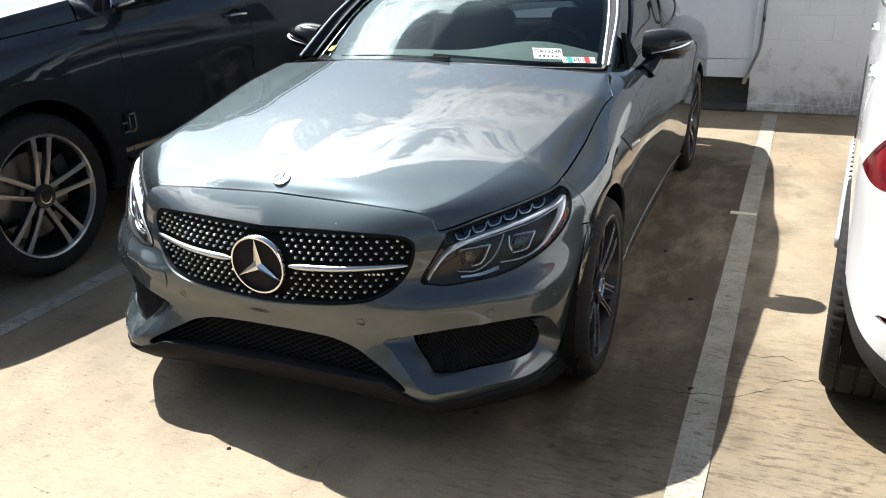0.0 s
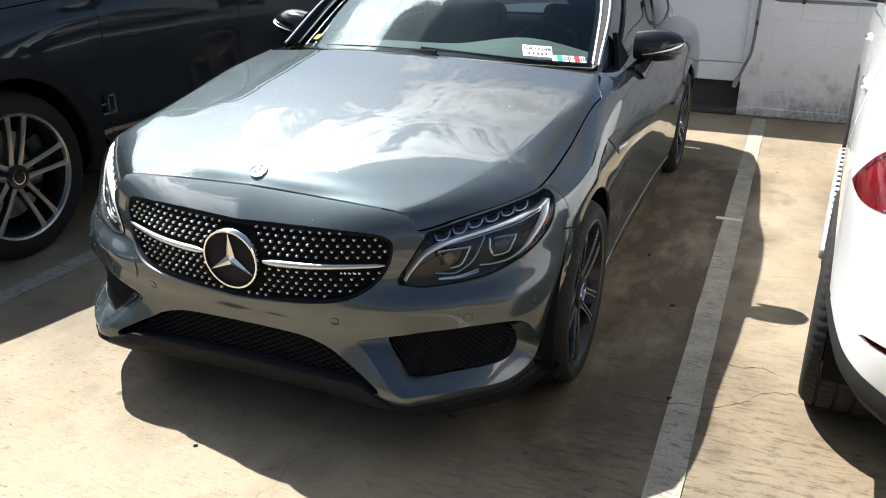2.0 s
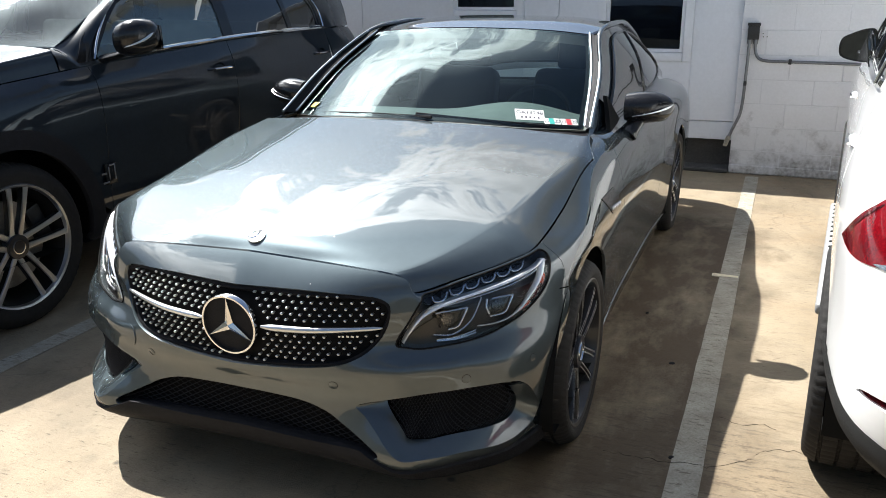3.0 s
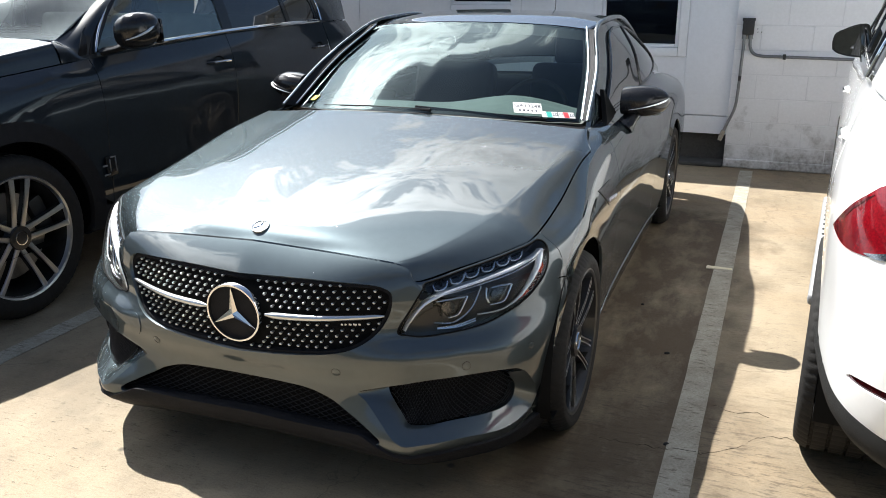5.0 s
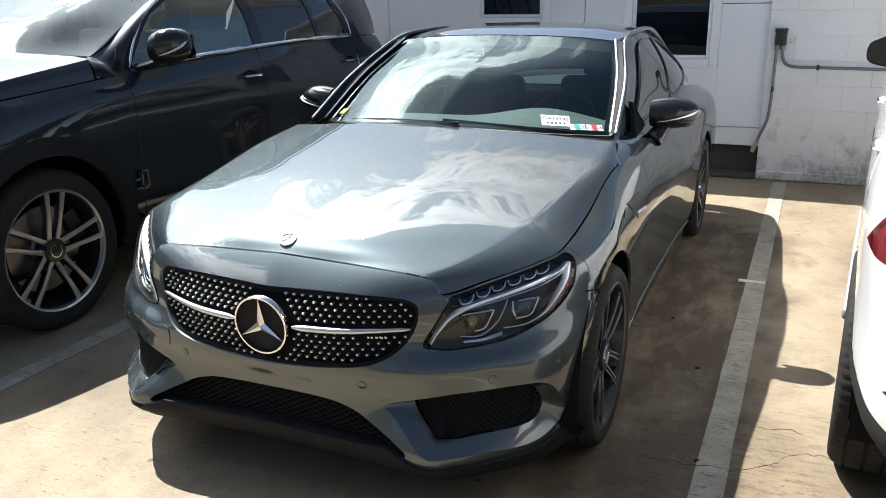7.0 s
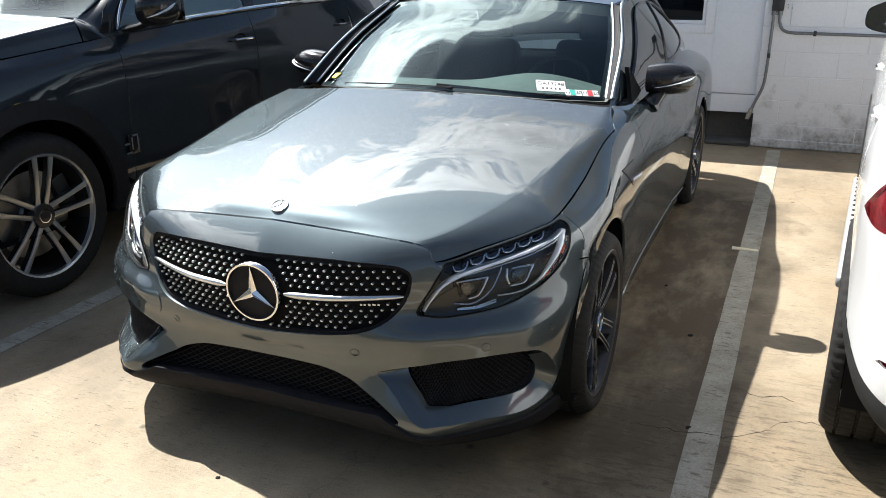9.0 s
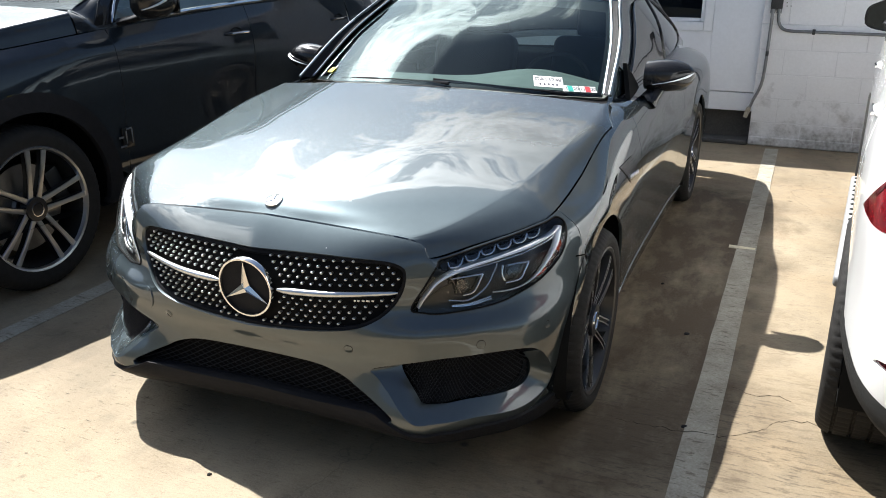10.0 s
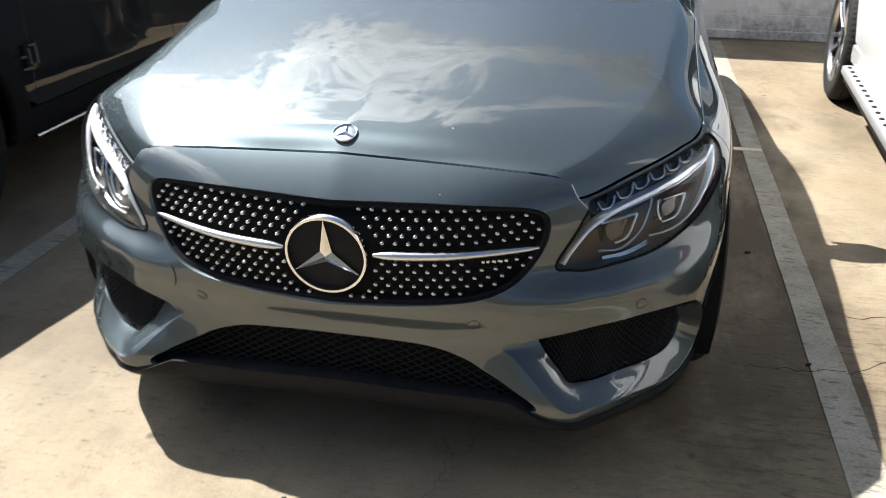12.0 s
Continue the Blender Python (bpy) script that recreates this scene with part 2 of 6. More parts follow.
DARK_CONCRETE = material("dark_stained_concrete", (0.07, 0.068, 0.065), 0.85, vary=0.35, scale=6, bump=0.4, bump_scale=80)


def concrete():
    m = bpy.data.materials.new("stained_concrete")
    m.use_nodes = True
    nt = m.node_tree
    n, link = nt.nodes.new, nt.links.new
    b = nt.nodes["Principled BSDF"]
    b.inputs["Roughness"].default_value, b.inputs["Specular IOR Level"].default_value = 0.72, 0.4
    co = n("ShaderNodeTexCoord")

    def noise_at(scale, detail=5, stretch=None, rough=0.55, offset=0.0):
        t = n("ShaderNodeTexNoise")
        t.inputs["Scale"].default_value, t.inputs["Detail"].default_value, t.inputs["Roughness"].default_value = scale, detail, rough
        mp = n("ShaderNodeMapping")
        mp.inputs["Scale"].default_value = stretch or (1, 1, 1)
        mp.inputs["Location"].default_value = (offset, offset * 0.7, 0)
        link(co.outputs["Object"], mp.inputs[0])
        link(mp.outputs[0], t.inputs["Vector"])
        return t.outputs["Fac"]

    def ramp(src, a, z):
        r = n("ShaderNodeMapRange")
        r.inputs["From Min"].default_value, r.inputs["From Max"].default_value = a, z
        link(src, r.inputs["Value"])
        return r.outputs[0]

    def blend(fac, a, z):
        x = n("ShaderNodeMix")
        x.data_type = "RGBA"
        link(fac, x.inputs["Factor"])
        for sock, v in ((x.inputs["A"], a), (x.inputs["B"], z)):
            if isinstance(v, tuple):
                sock.default_value = (*v, 1)
            else:
                link(v, sock)
        return x.outputs["Result"]

    def scaled(src, k):
        r = n("ShaderNodeMath")
        r.operation, r.inputs[1].default_value = "MULTIPLY", k
        link(src, r.inputs[0])
        return r.outputs[0]
    base = blend(ramp(noise_at(1.1, 6), 0.32, 0.68), (0.42, 0.355, 0.265), (0.50, 0.455, 0.38))
    base = blend(scaled(ramp(noise_at(0.8, 5, (0.7, 1.3, 1), offset=7), 0.48, 0.66), 0.55), base, (0.36, 0.245, 0.14))
    base = blend(scaled(ramp(noise_at(2.2, 7, offset=3), 0.49, 0.64), 0.55), base, (0.20, 0.17, 0.135))
    base = blend(scaled(ramp(noise_at(9, 6, offset=11), 0.52, 0.7), 0.5), base, (0.27, 0.245, 0.21))
    base = blend(scaled(ramp(noise_at(130, 3), 0.35, 0.7), 0.35), base, (0.60, 0.54, 0.45))
    base = blend(scaled(ramp(noise_at(70, 6, (0.3, 1.4, 1), 0.75, offset=5), 0.53, 0.70), 0.5), base, (0.20, 0.165, 0.12))
    base = blend(scaled(ramp(noise_at(26, 9, (0.6, 1.1, 1), 0.8, offset=41), 0.57, 0.67), 0.55), base, (0.58, 0.52, 0.42))
    base = blend(scaled(ramp(noise_at(14, 9, (0.7, 1.1, 1), 0.8, offset=17), 0.57, 0.68), 0.65), base, (0.17, 0.135, 0.095))
    base = blend(scaled(ramp(noise_at(0.55, 6, (1.3, 0.7, 1), 0.65, offset=21), 0.52, 0.62), 0.42), base, (0.17, 0.14, 0.105))
    # dark spots of oil and gum
    vo = n("ShaderNodeTexVoronoi")
    vo.inputs["Scale"].default_value = 3.3
    link(co.outputs["Object"], vo.inputs["Vector"])
    spot = ramp(vo.outputs["Distance"], 0.062, 0.03)
    base = blend(scaled(spot, 0.75), base, (0.09, 0.08, 0.07))
    # a dark worn stain where cars stood and dripped, deepened to paint in shade
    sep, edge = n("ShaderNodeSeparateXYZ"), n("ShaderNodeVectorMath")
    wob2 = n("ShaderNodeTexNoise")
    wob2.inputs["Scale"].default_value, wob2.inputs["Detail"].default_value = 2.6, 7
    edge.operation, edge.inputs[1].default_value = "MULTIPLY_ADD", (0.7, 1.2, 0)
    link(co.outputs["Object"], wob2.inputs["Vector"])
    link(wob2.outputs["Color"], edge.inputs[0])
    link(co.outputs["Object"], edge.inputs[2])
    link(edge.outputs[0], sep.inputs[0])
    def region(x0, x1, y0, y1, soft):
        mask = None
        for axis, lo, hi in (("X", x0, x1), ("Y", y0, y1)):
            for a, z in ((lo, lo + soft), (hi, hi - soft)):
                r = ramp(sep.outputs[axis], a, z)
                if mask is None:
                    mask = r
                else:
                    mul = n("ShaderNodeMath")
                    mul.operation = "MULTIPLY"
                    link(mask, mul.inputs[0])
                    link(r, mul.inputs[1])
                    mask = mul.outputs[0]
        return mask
    # rusty patches beside the coupe, darkened to hold its shade
    rust_shade, patch = n("ShaderNodeMath"), ramp(noise_at(3.1, 8, (1.4, 0.6, 1), 0.68, offset=31), 0.30, 0.54)
    rust_shade.operation = "MULTIPLY"
    link(region(1.0, 1.9, 0.8, 4.6, 0.2), rust_shade.inputs[0])
    link(patch, rust_shade.inputs[1])
    base = blend(scaled(rust_shade.outputs[0], 0.85), base, (0.105, 0.072, 0.042))
    # grime swept into the broom marks by the bay's mouth
    grime, streak = region(0.85, 3.6, -4.2, 2.0, 0.55), ramp(noise_at(34, 9, (0.30, 1.2, 1), 0.78, offset=2), 0.50, 0.60)
    both = n("ShaderNodeMath")
    both.operation = "MULTIPLY"
    link(grime, both.inputs[0])
    link(streak, both.inputs[1])
    base = blend(scaled(grime, 0.30), base, (0.20, 0.17, 0.125))
    base = blend(scaled(both.outputs[0], 0.72), base, (0.105, 0.083, 0.060))
    # pits and scrapes in clumps
    for scale, stretch_by, off, lo, hi, tone, amount in ((48, (0.35, 1.2, 1), 51, 0.57, 0.62, (0.075, 0.058, 0.040), 0.8), (38, (0.9, 0.35, 1), 61, 0.63, 0.67, (0.55, 0.49, 0.40), 0.55)):
        pit, clump = n("ShaderNodeMath"), ramp(noise_at(1.7, 6, offset=off + 3), 0.44, 0.62)
        pit.operation = "MULTIPLY"
        link(ramp(noise_at(scale, 9, stretch_by, 0.8, offset=off), lo, hi), pit.inputs[0])
        link(clump, pit.inputs[1])
        base = blend(scaled(pit.outputs[0], amount), base, tone)
    base = blend(scaled(ramp(noise_at(300, 2, offset=9), 0.58, 0.72), 0.4), base, (0.13, 0.115, 0.095))
    # hairline cracks
    cr, wob, addv = n("ShaderNodeTexVoronoi"), n("ShaderNodeTexNoise"), n("ShaderNodeVectorMath")
    cr.feature, cr.inputs["Scale"].default_value = "DISTANCE_TO_EDGE", 0.42
    wob.inputs["Scale"].default_value, wob.inputs["Detail"].default_value = 5, 6
    addv.operation = "MULTIPLY_ADD"
    addv.inputs[1].default_value = (0.5, 0.5, 0)
    link(co.outputs["Object"], wob.inputs["Vector"])
    link(wob.outputs["Color"], addv.inputs[0])
    link(co.outputs["Object"], addv.inputs[2])
    link(addv.outputs[0], cr.inputs["Vector"])
    crack = ramp(cr.outputs["Distance"], 0.003, 0.001)
    base = blend(scaled(crack, 0.3), base, (0.12, 0.10, 0.08))
    shade = n("ShaderNodeMix")
    shade.data_type, shade.blend_type = "RGBA", "MULTIPLY"
    shade.inputs["Factor"].default_value = 1.0
    shade.inputs["B"].default_value = (0.60, 0.545, 0.455, 1)
    link(base, shade.inputs["A"])
    link(shade.outputs["Result"], b.inputs["Base Color"])
    bmp, bmp2 = n("ShaderNodeBump"), n("ShaderNodeBump")
    bmp.inputs["Strength"].default_value, bmp.inputs["Distance"].default_value = 0.5, 0.004
    link(noise_at(85, 6, (0.22, 1.6, 1), 0.7), bmp.inputs["Height"])
    bmp2.inputs["Strength"].default_value, bmp2.inputs["Distance"].default_value = 0.35, 0.004
    link(noise_at(220, 3), bmp2.inputs["Height"])
    link(bmp.outputs[0], bmp2.inputs["Normal"])
    link(bmp2.outputs[0], b.inputs["Normal"])
    return m


def worn_paint():
    """Road paint rubbed through to the slab in grains and streaks."""
    m = material("worn_white_line_paint", (0.45, 0.415, 0.345), 0.7, second=(0.25, 0.22, 0.165), scale=9, bump=0.3, bump_scale=120)
    nt = m.node_tree
    n, link = nt.nodes.new, nt.links.new
    b = nt.nodes["Principled BSDF"]
    paint = b.inputs["Base Color"].links[0].from_socket
    co = n("ShaderNodeTexCoord")
    for scale, stretch, lo, hi, amount in ((45, (0.35, 1.3, 1), 0.55, 0.60, 0.85), (240, (0.8, 1, 1), 0.56, 0.64, 0.6), (7, (1, 1, 1), 0.58, 0.68, 0.55)):
        mp, t, r, k, mix = n("ShaderNodeMapping"), n("ShaderNodeTexNoise"), n("ShaderNodeMapRange"), n("ShaderNodeMath"), n("ShaderNodeMix")
        mp.inputs["Scale"].default_value = stretch
        t.inputs["Scale"].default_value, t.inputs["Detail"].default_value, t.inputs["Roughness"].default_value = scale, 9, 0.75
        r.inputs["From Min"].default_value, r.inputs["From Max"].default_value = lo, hi
        k.operation, k.inputs[1].default_value, mix.data_type = "MULTIPLY", amount, "RGBA"
        link(co.outputs["Object"], mp.inputs[0])
        link(mp.outputs[0], t.inputs["Vector"])
        link(t.outputs["Fac"], r.inputs["Value"])
        link(r.outputs[0], k.inputs[0])
        link(k.outputs[0], mix.inputs["Factor"])
        link(paint, mix.inputs["A"])
        mix.inputs["B"].default_value = (0.16, 0.135, 0.095, 1)
        paint = mix.outputs["Result"]
    link(paint, b.inputs["Base Color"])
    return m


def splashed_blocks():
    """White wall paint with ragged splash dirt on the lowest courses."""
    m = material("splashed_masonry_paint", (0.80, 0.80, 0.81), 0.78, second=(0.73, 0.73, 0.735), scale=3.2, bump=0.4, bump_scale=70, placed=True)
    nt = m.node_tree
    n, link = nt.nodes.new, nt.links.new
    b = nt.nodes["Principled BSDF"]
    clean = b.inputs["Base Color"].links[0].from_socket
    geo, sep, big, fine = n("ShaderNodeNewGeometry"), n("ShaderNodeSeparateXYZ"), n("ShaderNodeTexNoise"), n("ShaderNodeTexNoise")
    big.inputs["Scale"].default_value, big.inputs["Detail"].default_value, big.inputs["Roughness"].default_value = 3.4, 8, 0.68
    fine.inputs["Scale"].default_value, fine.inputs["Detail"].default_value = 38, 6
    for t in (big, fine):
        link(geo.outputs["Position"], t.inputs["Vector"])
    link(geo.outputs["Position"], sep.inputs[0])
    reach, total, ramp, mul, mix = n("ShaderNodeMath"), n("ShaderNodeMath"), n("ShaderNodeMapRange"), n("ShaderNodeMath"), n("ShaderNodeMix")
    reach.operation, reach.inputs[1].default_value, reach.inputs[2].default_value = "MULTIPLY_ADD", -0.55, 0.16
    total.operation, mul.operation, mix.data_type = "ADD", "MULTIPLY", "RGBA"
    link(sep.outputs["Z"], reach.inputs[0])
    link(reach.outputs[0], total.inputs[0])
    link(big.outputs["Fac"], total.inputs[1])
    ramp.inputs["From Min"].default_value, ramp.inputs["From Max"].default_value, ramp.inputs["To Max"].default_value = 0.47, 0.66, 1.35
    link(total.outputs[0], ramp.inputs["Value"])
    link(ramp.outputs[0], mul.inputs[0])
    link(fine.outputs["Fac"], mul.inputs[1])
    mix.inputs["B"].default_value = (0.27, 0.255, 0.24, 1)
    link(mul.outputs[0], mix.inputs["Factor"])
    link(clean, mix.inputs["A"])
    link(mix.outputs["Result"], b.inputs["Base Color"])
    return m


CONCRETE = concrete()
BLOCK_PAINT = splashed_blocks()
LINE_PAINT = worn_paint()

# ---- geometry helpers ----
from mathutils.bvhtree import BVHTree
from mathutils.geometry import delaunay_2d_cdt


def part(name, verts, faces, mat, parent=None, label="", smooth=True, normals=None, side=1, mats=None, slots=None):
    """One mesh object, under a thing or a part; side -1 mirrors it across x = 0."""
    v = np.array([tuple(p) for p in verts], float)
    f = [list(q) for q in faces]
    if side < 0:
        v = v * (-1, 1, 1)
        f = [q[::-1] for q in f]
        normals = None if normals is None else [(-q[0], q[1], q[2]) for q in normals]
    me = bpy.data.meshes.new(name)
    me.from_pydata(v.tolist(), [], f)
    for mm in (mats or [mat]):
        me.materials.append(mm)
    if slots:
        me.polygons.foreach_set("material_index", slots)
    me.polygons.foreach_set("use_smooth", [bool(smooth)] * len(f))
    me.update()
    if normals is not None:
        me.normals_split_custom_set_from_vertices([tuple(q) for q in normals])
    elif smooth:
        me.set_sharp_from_angle(angle=radians(38))
    ob = new(name, me)
    if parent is not None:
        ob.parent = parent
    if label:
        ob["label"] = label
    return ob


def empty(name, m=None, parent=None):
    ob = new(name)
    ob.empty_display_size = 0.2
    if parent is not None:
        ob.parent = parent
    if m is not None:
        ob.matrix_basis = m
    return ob


def moved(geo, m):
    v, f = geo
    return [tuple(m @ Vector(p)) for p in v], f


def joined(*geos):
    v, f = [], []
    for a, b in geos:
        k = len(v)
        v += [tuple(p) for p in a]
        f += [[i + k for i in q] for q in b]
    return v, f


def box(x0, x1, y0, y1, z0, z1, bevel=0.0, seg=2):
    bm = bmesh.new()
    bmesh.ops.create_cube(bm, size=1)
    for v in bm.verts:
        v.co = ((x0 + x1) / 2 + v.co.x * (x1 - x0), (y0 + y1) / 2 + v.co.y * (y1 - y0), (z0 + z1) / 2 + v.co.z * (z1 - z0))
    if bevel:
        bmesh.ops.bevel(bm, geom=bm.edges[:], offset=bevel, segments=seg, profile=0.6, affect="EDGES")
    bm.verts.ensure_lookup_table()
    bm.verts.index_update()
    out = [tuple(v.co) for v in bm.verts], [[v.index for v in q.verts] for q in bm.faces]
    bm.free()
    return out


def knots(points, n, closed=False):
    """n points on the smooth curve through the given ones."""
    p = np.array(points, float)
    k = len(p)
    t = np.linspace(0, k if closed else k - 1, n, endpoint=not closed)
    i = np.minimum(t.astype(int), (k if closed else k - 1) - 1)
    u = (t - i)[:, None]
    if closed:
        a, b, c, d = (p[(i + j) % k] for j in (-1, 0, 1, 2))
    else:
        q = np.vstack([2 * p[0] - p[1], p, 2 * p[-1] - p[-2]])
        a, b, c, d = (q[i + j] for j in (0, 1, 2, 3))
    return 0.5 * (2 * b + (c - a) * u + (2 * a - 5 * b + 4 * c - d) * u ** 2 + (3 * b - a - 3 * c + d) * u ** 3)


def loft(rows, nu, nv):
    """A smooth sheet through feature lines: an array nv x nu x 3."""
    lines = np.array([knots(r, nu) for r in rows])
    return np.array([knots(lines[:, j], nv) for j in range(nu)]).transpose(1, 0, 2)


def both_sides(half):
    """Mirrors a sheet whose first column lies on x = 0."""
    left = half[:, :0:-1] * (-1, 1, 1)
    return np.concatenate([left, half], 1)


def sheet(grid, flip=False):
    nv, nu, _ = grid.shape
    f = [[r * nu + c, r * nu + c + 1, (r + 1) * nu + c + 1, (r + 1) * nu + c] for r in range(nv - 1) for c in range(nu - 1)]
    if flip:
        f = [q[::-1] for q in f]
    return [tuple(p) for p in grid.reshape(-1, 3)], f


def sheet_normals(grid, flip=False):
    du, dv = np.gradient(grid, axis=1), np.gradient(grid, axis=0)
    n = np.cross(du, dv)
    n /= np.maximum(np.linalg.norm(n, axis=2, keepdims=True), 1e-9)
    return -n if flip else n


class Skin:
    """A lofted body surface on which panels are cut out."""

    def __init__(self, grid, flip=False, long=1.0, tall=1.0):
        self.long, self.tall = long, tall
        self.grid, self.norm = grid, sheet_normals(grid, flip)
        self.verts, self.faces = sheet(grid, flip)
        self.flat = self.norm.reshape(-1, 3)
        self.tree = BVHTree.FromPolygons([Vector(v) for v in self.verts], self.faces)

    def drop(self, origin, way):
        hit = self.tree.ray_cast(Vector(origin), Vector(way))
        if hit[0] is None:
            hit = self.tree.find_nearest(Vector(origin) + Vector(way) * 2.9)
        place, face = hit[0], self.faces[hit[2]]
        w = np.array([1.0 / ((place - Vector(self.verts[i])).length + 1e-4) for i in face])
        nrm = (self.flat[face] * (w / w.sum())[:, None]).sum(0)
        return np.array(place), nrm / np.linalg.norm(nrm)


    def at(self, a, b):
        """The place at a (along) and b (up) on the unrolled skin."""
        nv, nu, _ = self.grid.shape
        r = min(max(b / self.tall * (nv - 1), 0), nv - 1.001)
        c = min(max((a / self.long + 1) / 2 * (nu - 1), 0), nu - 1.001)
        i, j = int(r), int(c)
        u, w = c - j, r - i
        mix = [(i, j, (1 - u) * (1 - w)), (i, j + 1, u * (1 - w)), (i + 1, j, (1 - u) * w), (i + 1, j + 1, u * w)]
        p = sum(self.grid[y, x] * k for y, x, k in mix)
        q = sum(self.norm[y, x] * k for y, x, k in mix)
        return p, q / np.linalg.norm(q)

    def unroll(self, view, outline):
        """Where an outline drawn in a view lies on the unrolled skin."""
        right, up, way = (np.array(a, float) for a in VIEWS[view])
        nv, nu, _ = self.grid.shape
        out = []
        for a, b in outline:
            hit = self.tree.ray_cast(Vector(right * a + up * b - way * 3), Vector(way))
            if hit[0] is None:
                hit = self.tree.find_nearest(Vector(right * a + up * b - way * 0.1))
            i, j = divmod(hit[2], nu - 1)
            p, d1, d2 = self.grid[i, j], self.grid[i, j + 1] - self.grid[i, j], self.grid[i + 1, j] - self.grid[i, j]
            k = np.linalg.lstsq(np.array([d1, d2]).T, np.array(hit[0]) - p, rcond=None)[0]
            out.append((((j + k[0]) / (nu - 1) * 2 - 1) * self.long, (i + k[1]) / (nv - 1) * self.tall))
        return np.array(out)


VIEWS = {"front": ((1, 0, 0), (0, 0, 1), (0, 1, 0)), "side": ((0, 1, 0), (0, 0, 1), (-1, 0, 0)), "top": ((1, 0, 0), (0, 1, 0), (0, 0, -1)),
         "corner": ((0.835, 0.55, 0), (0, 0, 1), (-0.55, 0.835, 0)), "tail": ((-0.77, 0.638, 0), (0, 0, 1), (-0.638, -0.77, 0))}


def inside(poly, pts):
    x, y = pts[:, 0], pts[:, 1]
    res = np.zeros(len(pts), bool)
    for (ax, ay), (bx, by) in zip(poly, np.roll(poly, -1, 0)):
        if ay != by:
            res ^= ((ay > y) != (by > y)) & (x < (bx - ax) * (y - ay) / (by - ay) + ax)
    return res


def edge_gap(poly, pts):
    a, b = poly, np.roll(poly, -1, 0)
    best = np.full(len(pts), 9.0)
    for p, q in zip(a, b):
        d = q - p
        t = np.clip(((pts - p) @ d) / max(d @ d, 1e-12), 0, 1)
        best = np.minimum(best, np.linalg.norm(pts - (p + t[:, None] * d), axis=1))
    return best


def cut(skin, view, outline, holes=(), step=0.02, inset=0.0, rim=0.012, push=0.0):
    """A panel of a skin inside an outline drawn in a view, with holes, its edges turned inwards by rim. Gives vertices, faces, normals."""
    unrolled = view == "unrolled"
    right, up, way = (np.array(a, float) for a in VIEWS["front" if unrolled else view])
    rings = [np.array(r, float) for r in (outline, *holes)]
    lo, hi = rings[0].min(0), rings[0].max(0)
    gx, gy = np.meshgrid(np.arange(lo[0], hi[0], step), np.arange(lo[1], hi[1], step * 0.866))
    gx[1::2] += step / 2
    pts = np.column_stack([gx.ravel(), gy.ravel()])
    keep = inside(rings[0], pts)
    for r in rings[1:]:
        keep &= ~inside(r, pts)
    for r in rings:
        keep &= edge_gap(r, pts) > step * 0.45
    pts = pts[keep]
    flat, edges = [], []
    for r in rings:
        k = len(flat)
        flat += r.tolist()
        edges += [(k + i, k + (i + 1) % len(r)) for i in range(len(r))]
    flat += pts.tolist()
    vv, _, ff, *_ = delaunay_2d_cdt([Vector(p) for p in flat], edges, [], 0, 1e-6)
    v2 = np.array([tuple(p) for p in vv])
    cen = np.array([v2[list(q)].mean(0) for q in ff])
    ok = inside(rings[0], cen)
    for r in rings[1:]:
        ok &= ~inside(r, cen)
    ff = [list(q) for q, o in zip(ff, ok) if o]
    verts, norms = [], []
    for a, b in v2:
        if unrolled:
            p, nn = skin.at(a, b)
        else:
            p, nn = skin.drop(right * a + up * b - way * 3, way)
            if nn @ way > 0:
                nn = -nn
        verts.append(p - nn * inset + nn * push)
        norms.append(nn)
    # faces look out
    good = []
    for q in ff:
        a, b, c = (np.array(verts[i]) for i in q[:3])
        if np.cross(b - a, c - a) @ norms[q[0]] < 0:
            q = q[::-1]
        good.append(q)
    if rim:
        count = {}
        for q in good:
            for i, j in zip(q, q[1:] + q[:1]):
                count[(i, j)] = 1
        border = [e for e in count if (e[1], e[0]) not in count]
        idx = {}
        for e in border:
            for i in e:
                if i not in idx:
                    idx[i] = len(verts)
                    verts += [verts[i], verts[i] - norms[i] * rim]
                    norms += [norms[i], norms[i]]
        out = {}
        for i, j in border:
            d = np.array(verts[j]) - np.array(verts[i])
            side = np.cross(d, norms[i])
            side /= max(np.linalg.norm(side), 1e-9)
            for k in (i, j):
                out[k] = out.get(k, 0) + side
            good.append([j, i, idx[i] + 1, idx[j] + 1][::1])
            good[-1] = [idx[j], idx[i], idx[i] + 1, idx[j] + 1]
        for k, s in out.items():
            s = s / max(np.linalg.norm(s), 1e-9)
            norms[idx[k]] = norms[idx[k]] * 0.5 + s * 0.87
            norms[idx[k] + 1] = s
    return verts, good, norms


def panel(name, skin, view, outline, mat, parent, holes=(), step=0.02, inset=0.0, rim=0.012, side=1, label="", push=0.0):
    v, f, nn = cut(skin, view, outline, holes, step, inset, rim, push)
    return part(name, v, f, mat, parent, label, True, nn, side)


def ring(points, n=60):
    return knots(points, n, True)[:, :2] if len(points[0]) == 2 else knots(points, n, True)


def corners(points, per=1):
    """An outline with straight runs, split into short pieces."""
    out = []
    p = np.array(points, float)
    for a, b in zip(p, np.roll(p, -1, 0)):
        k = max(1, int(np.linalg.norm(b - a) / 0.03))
        out += [a + (b - a) * i / k for i in range(k)]
    return np.array(out)


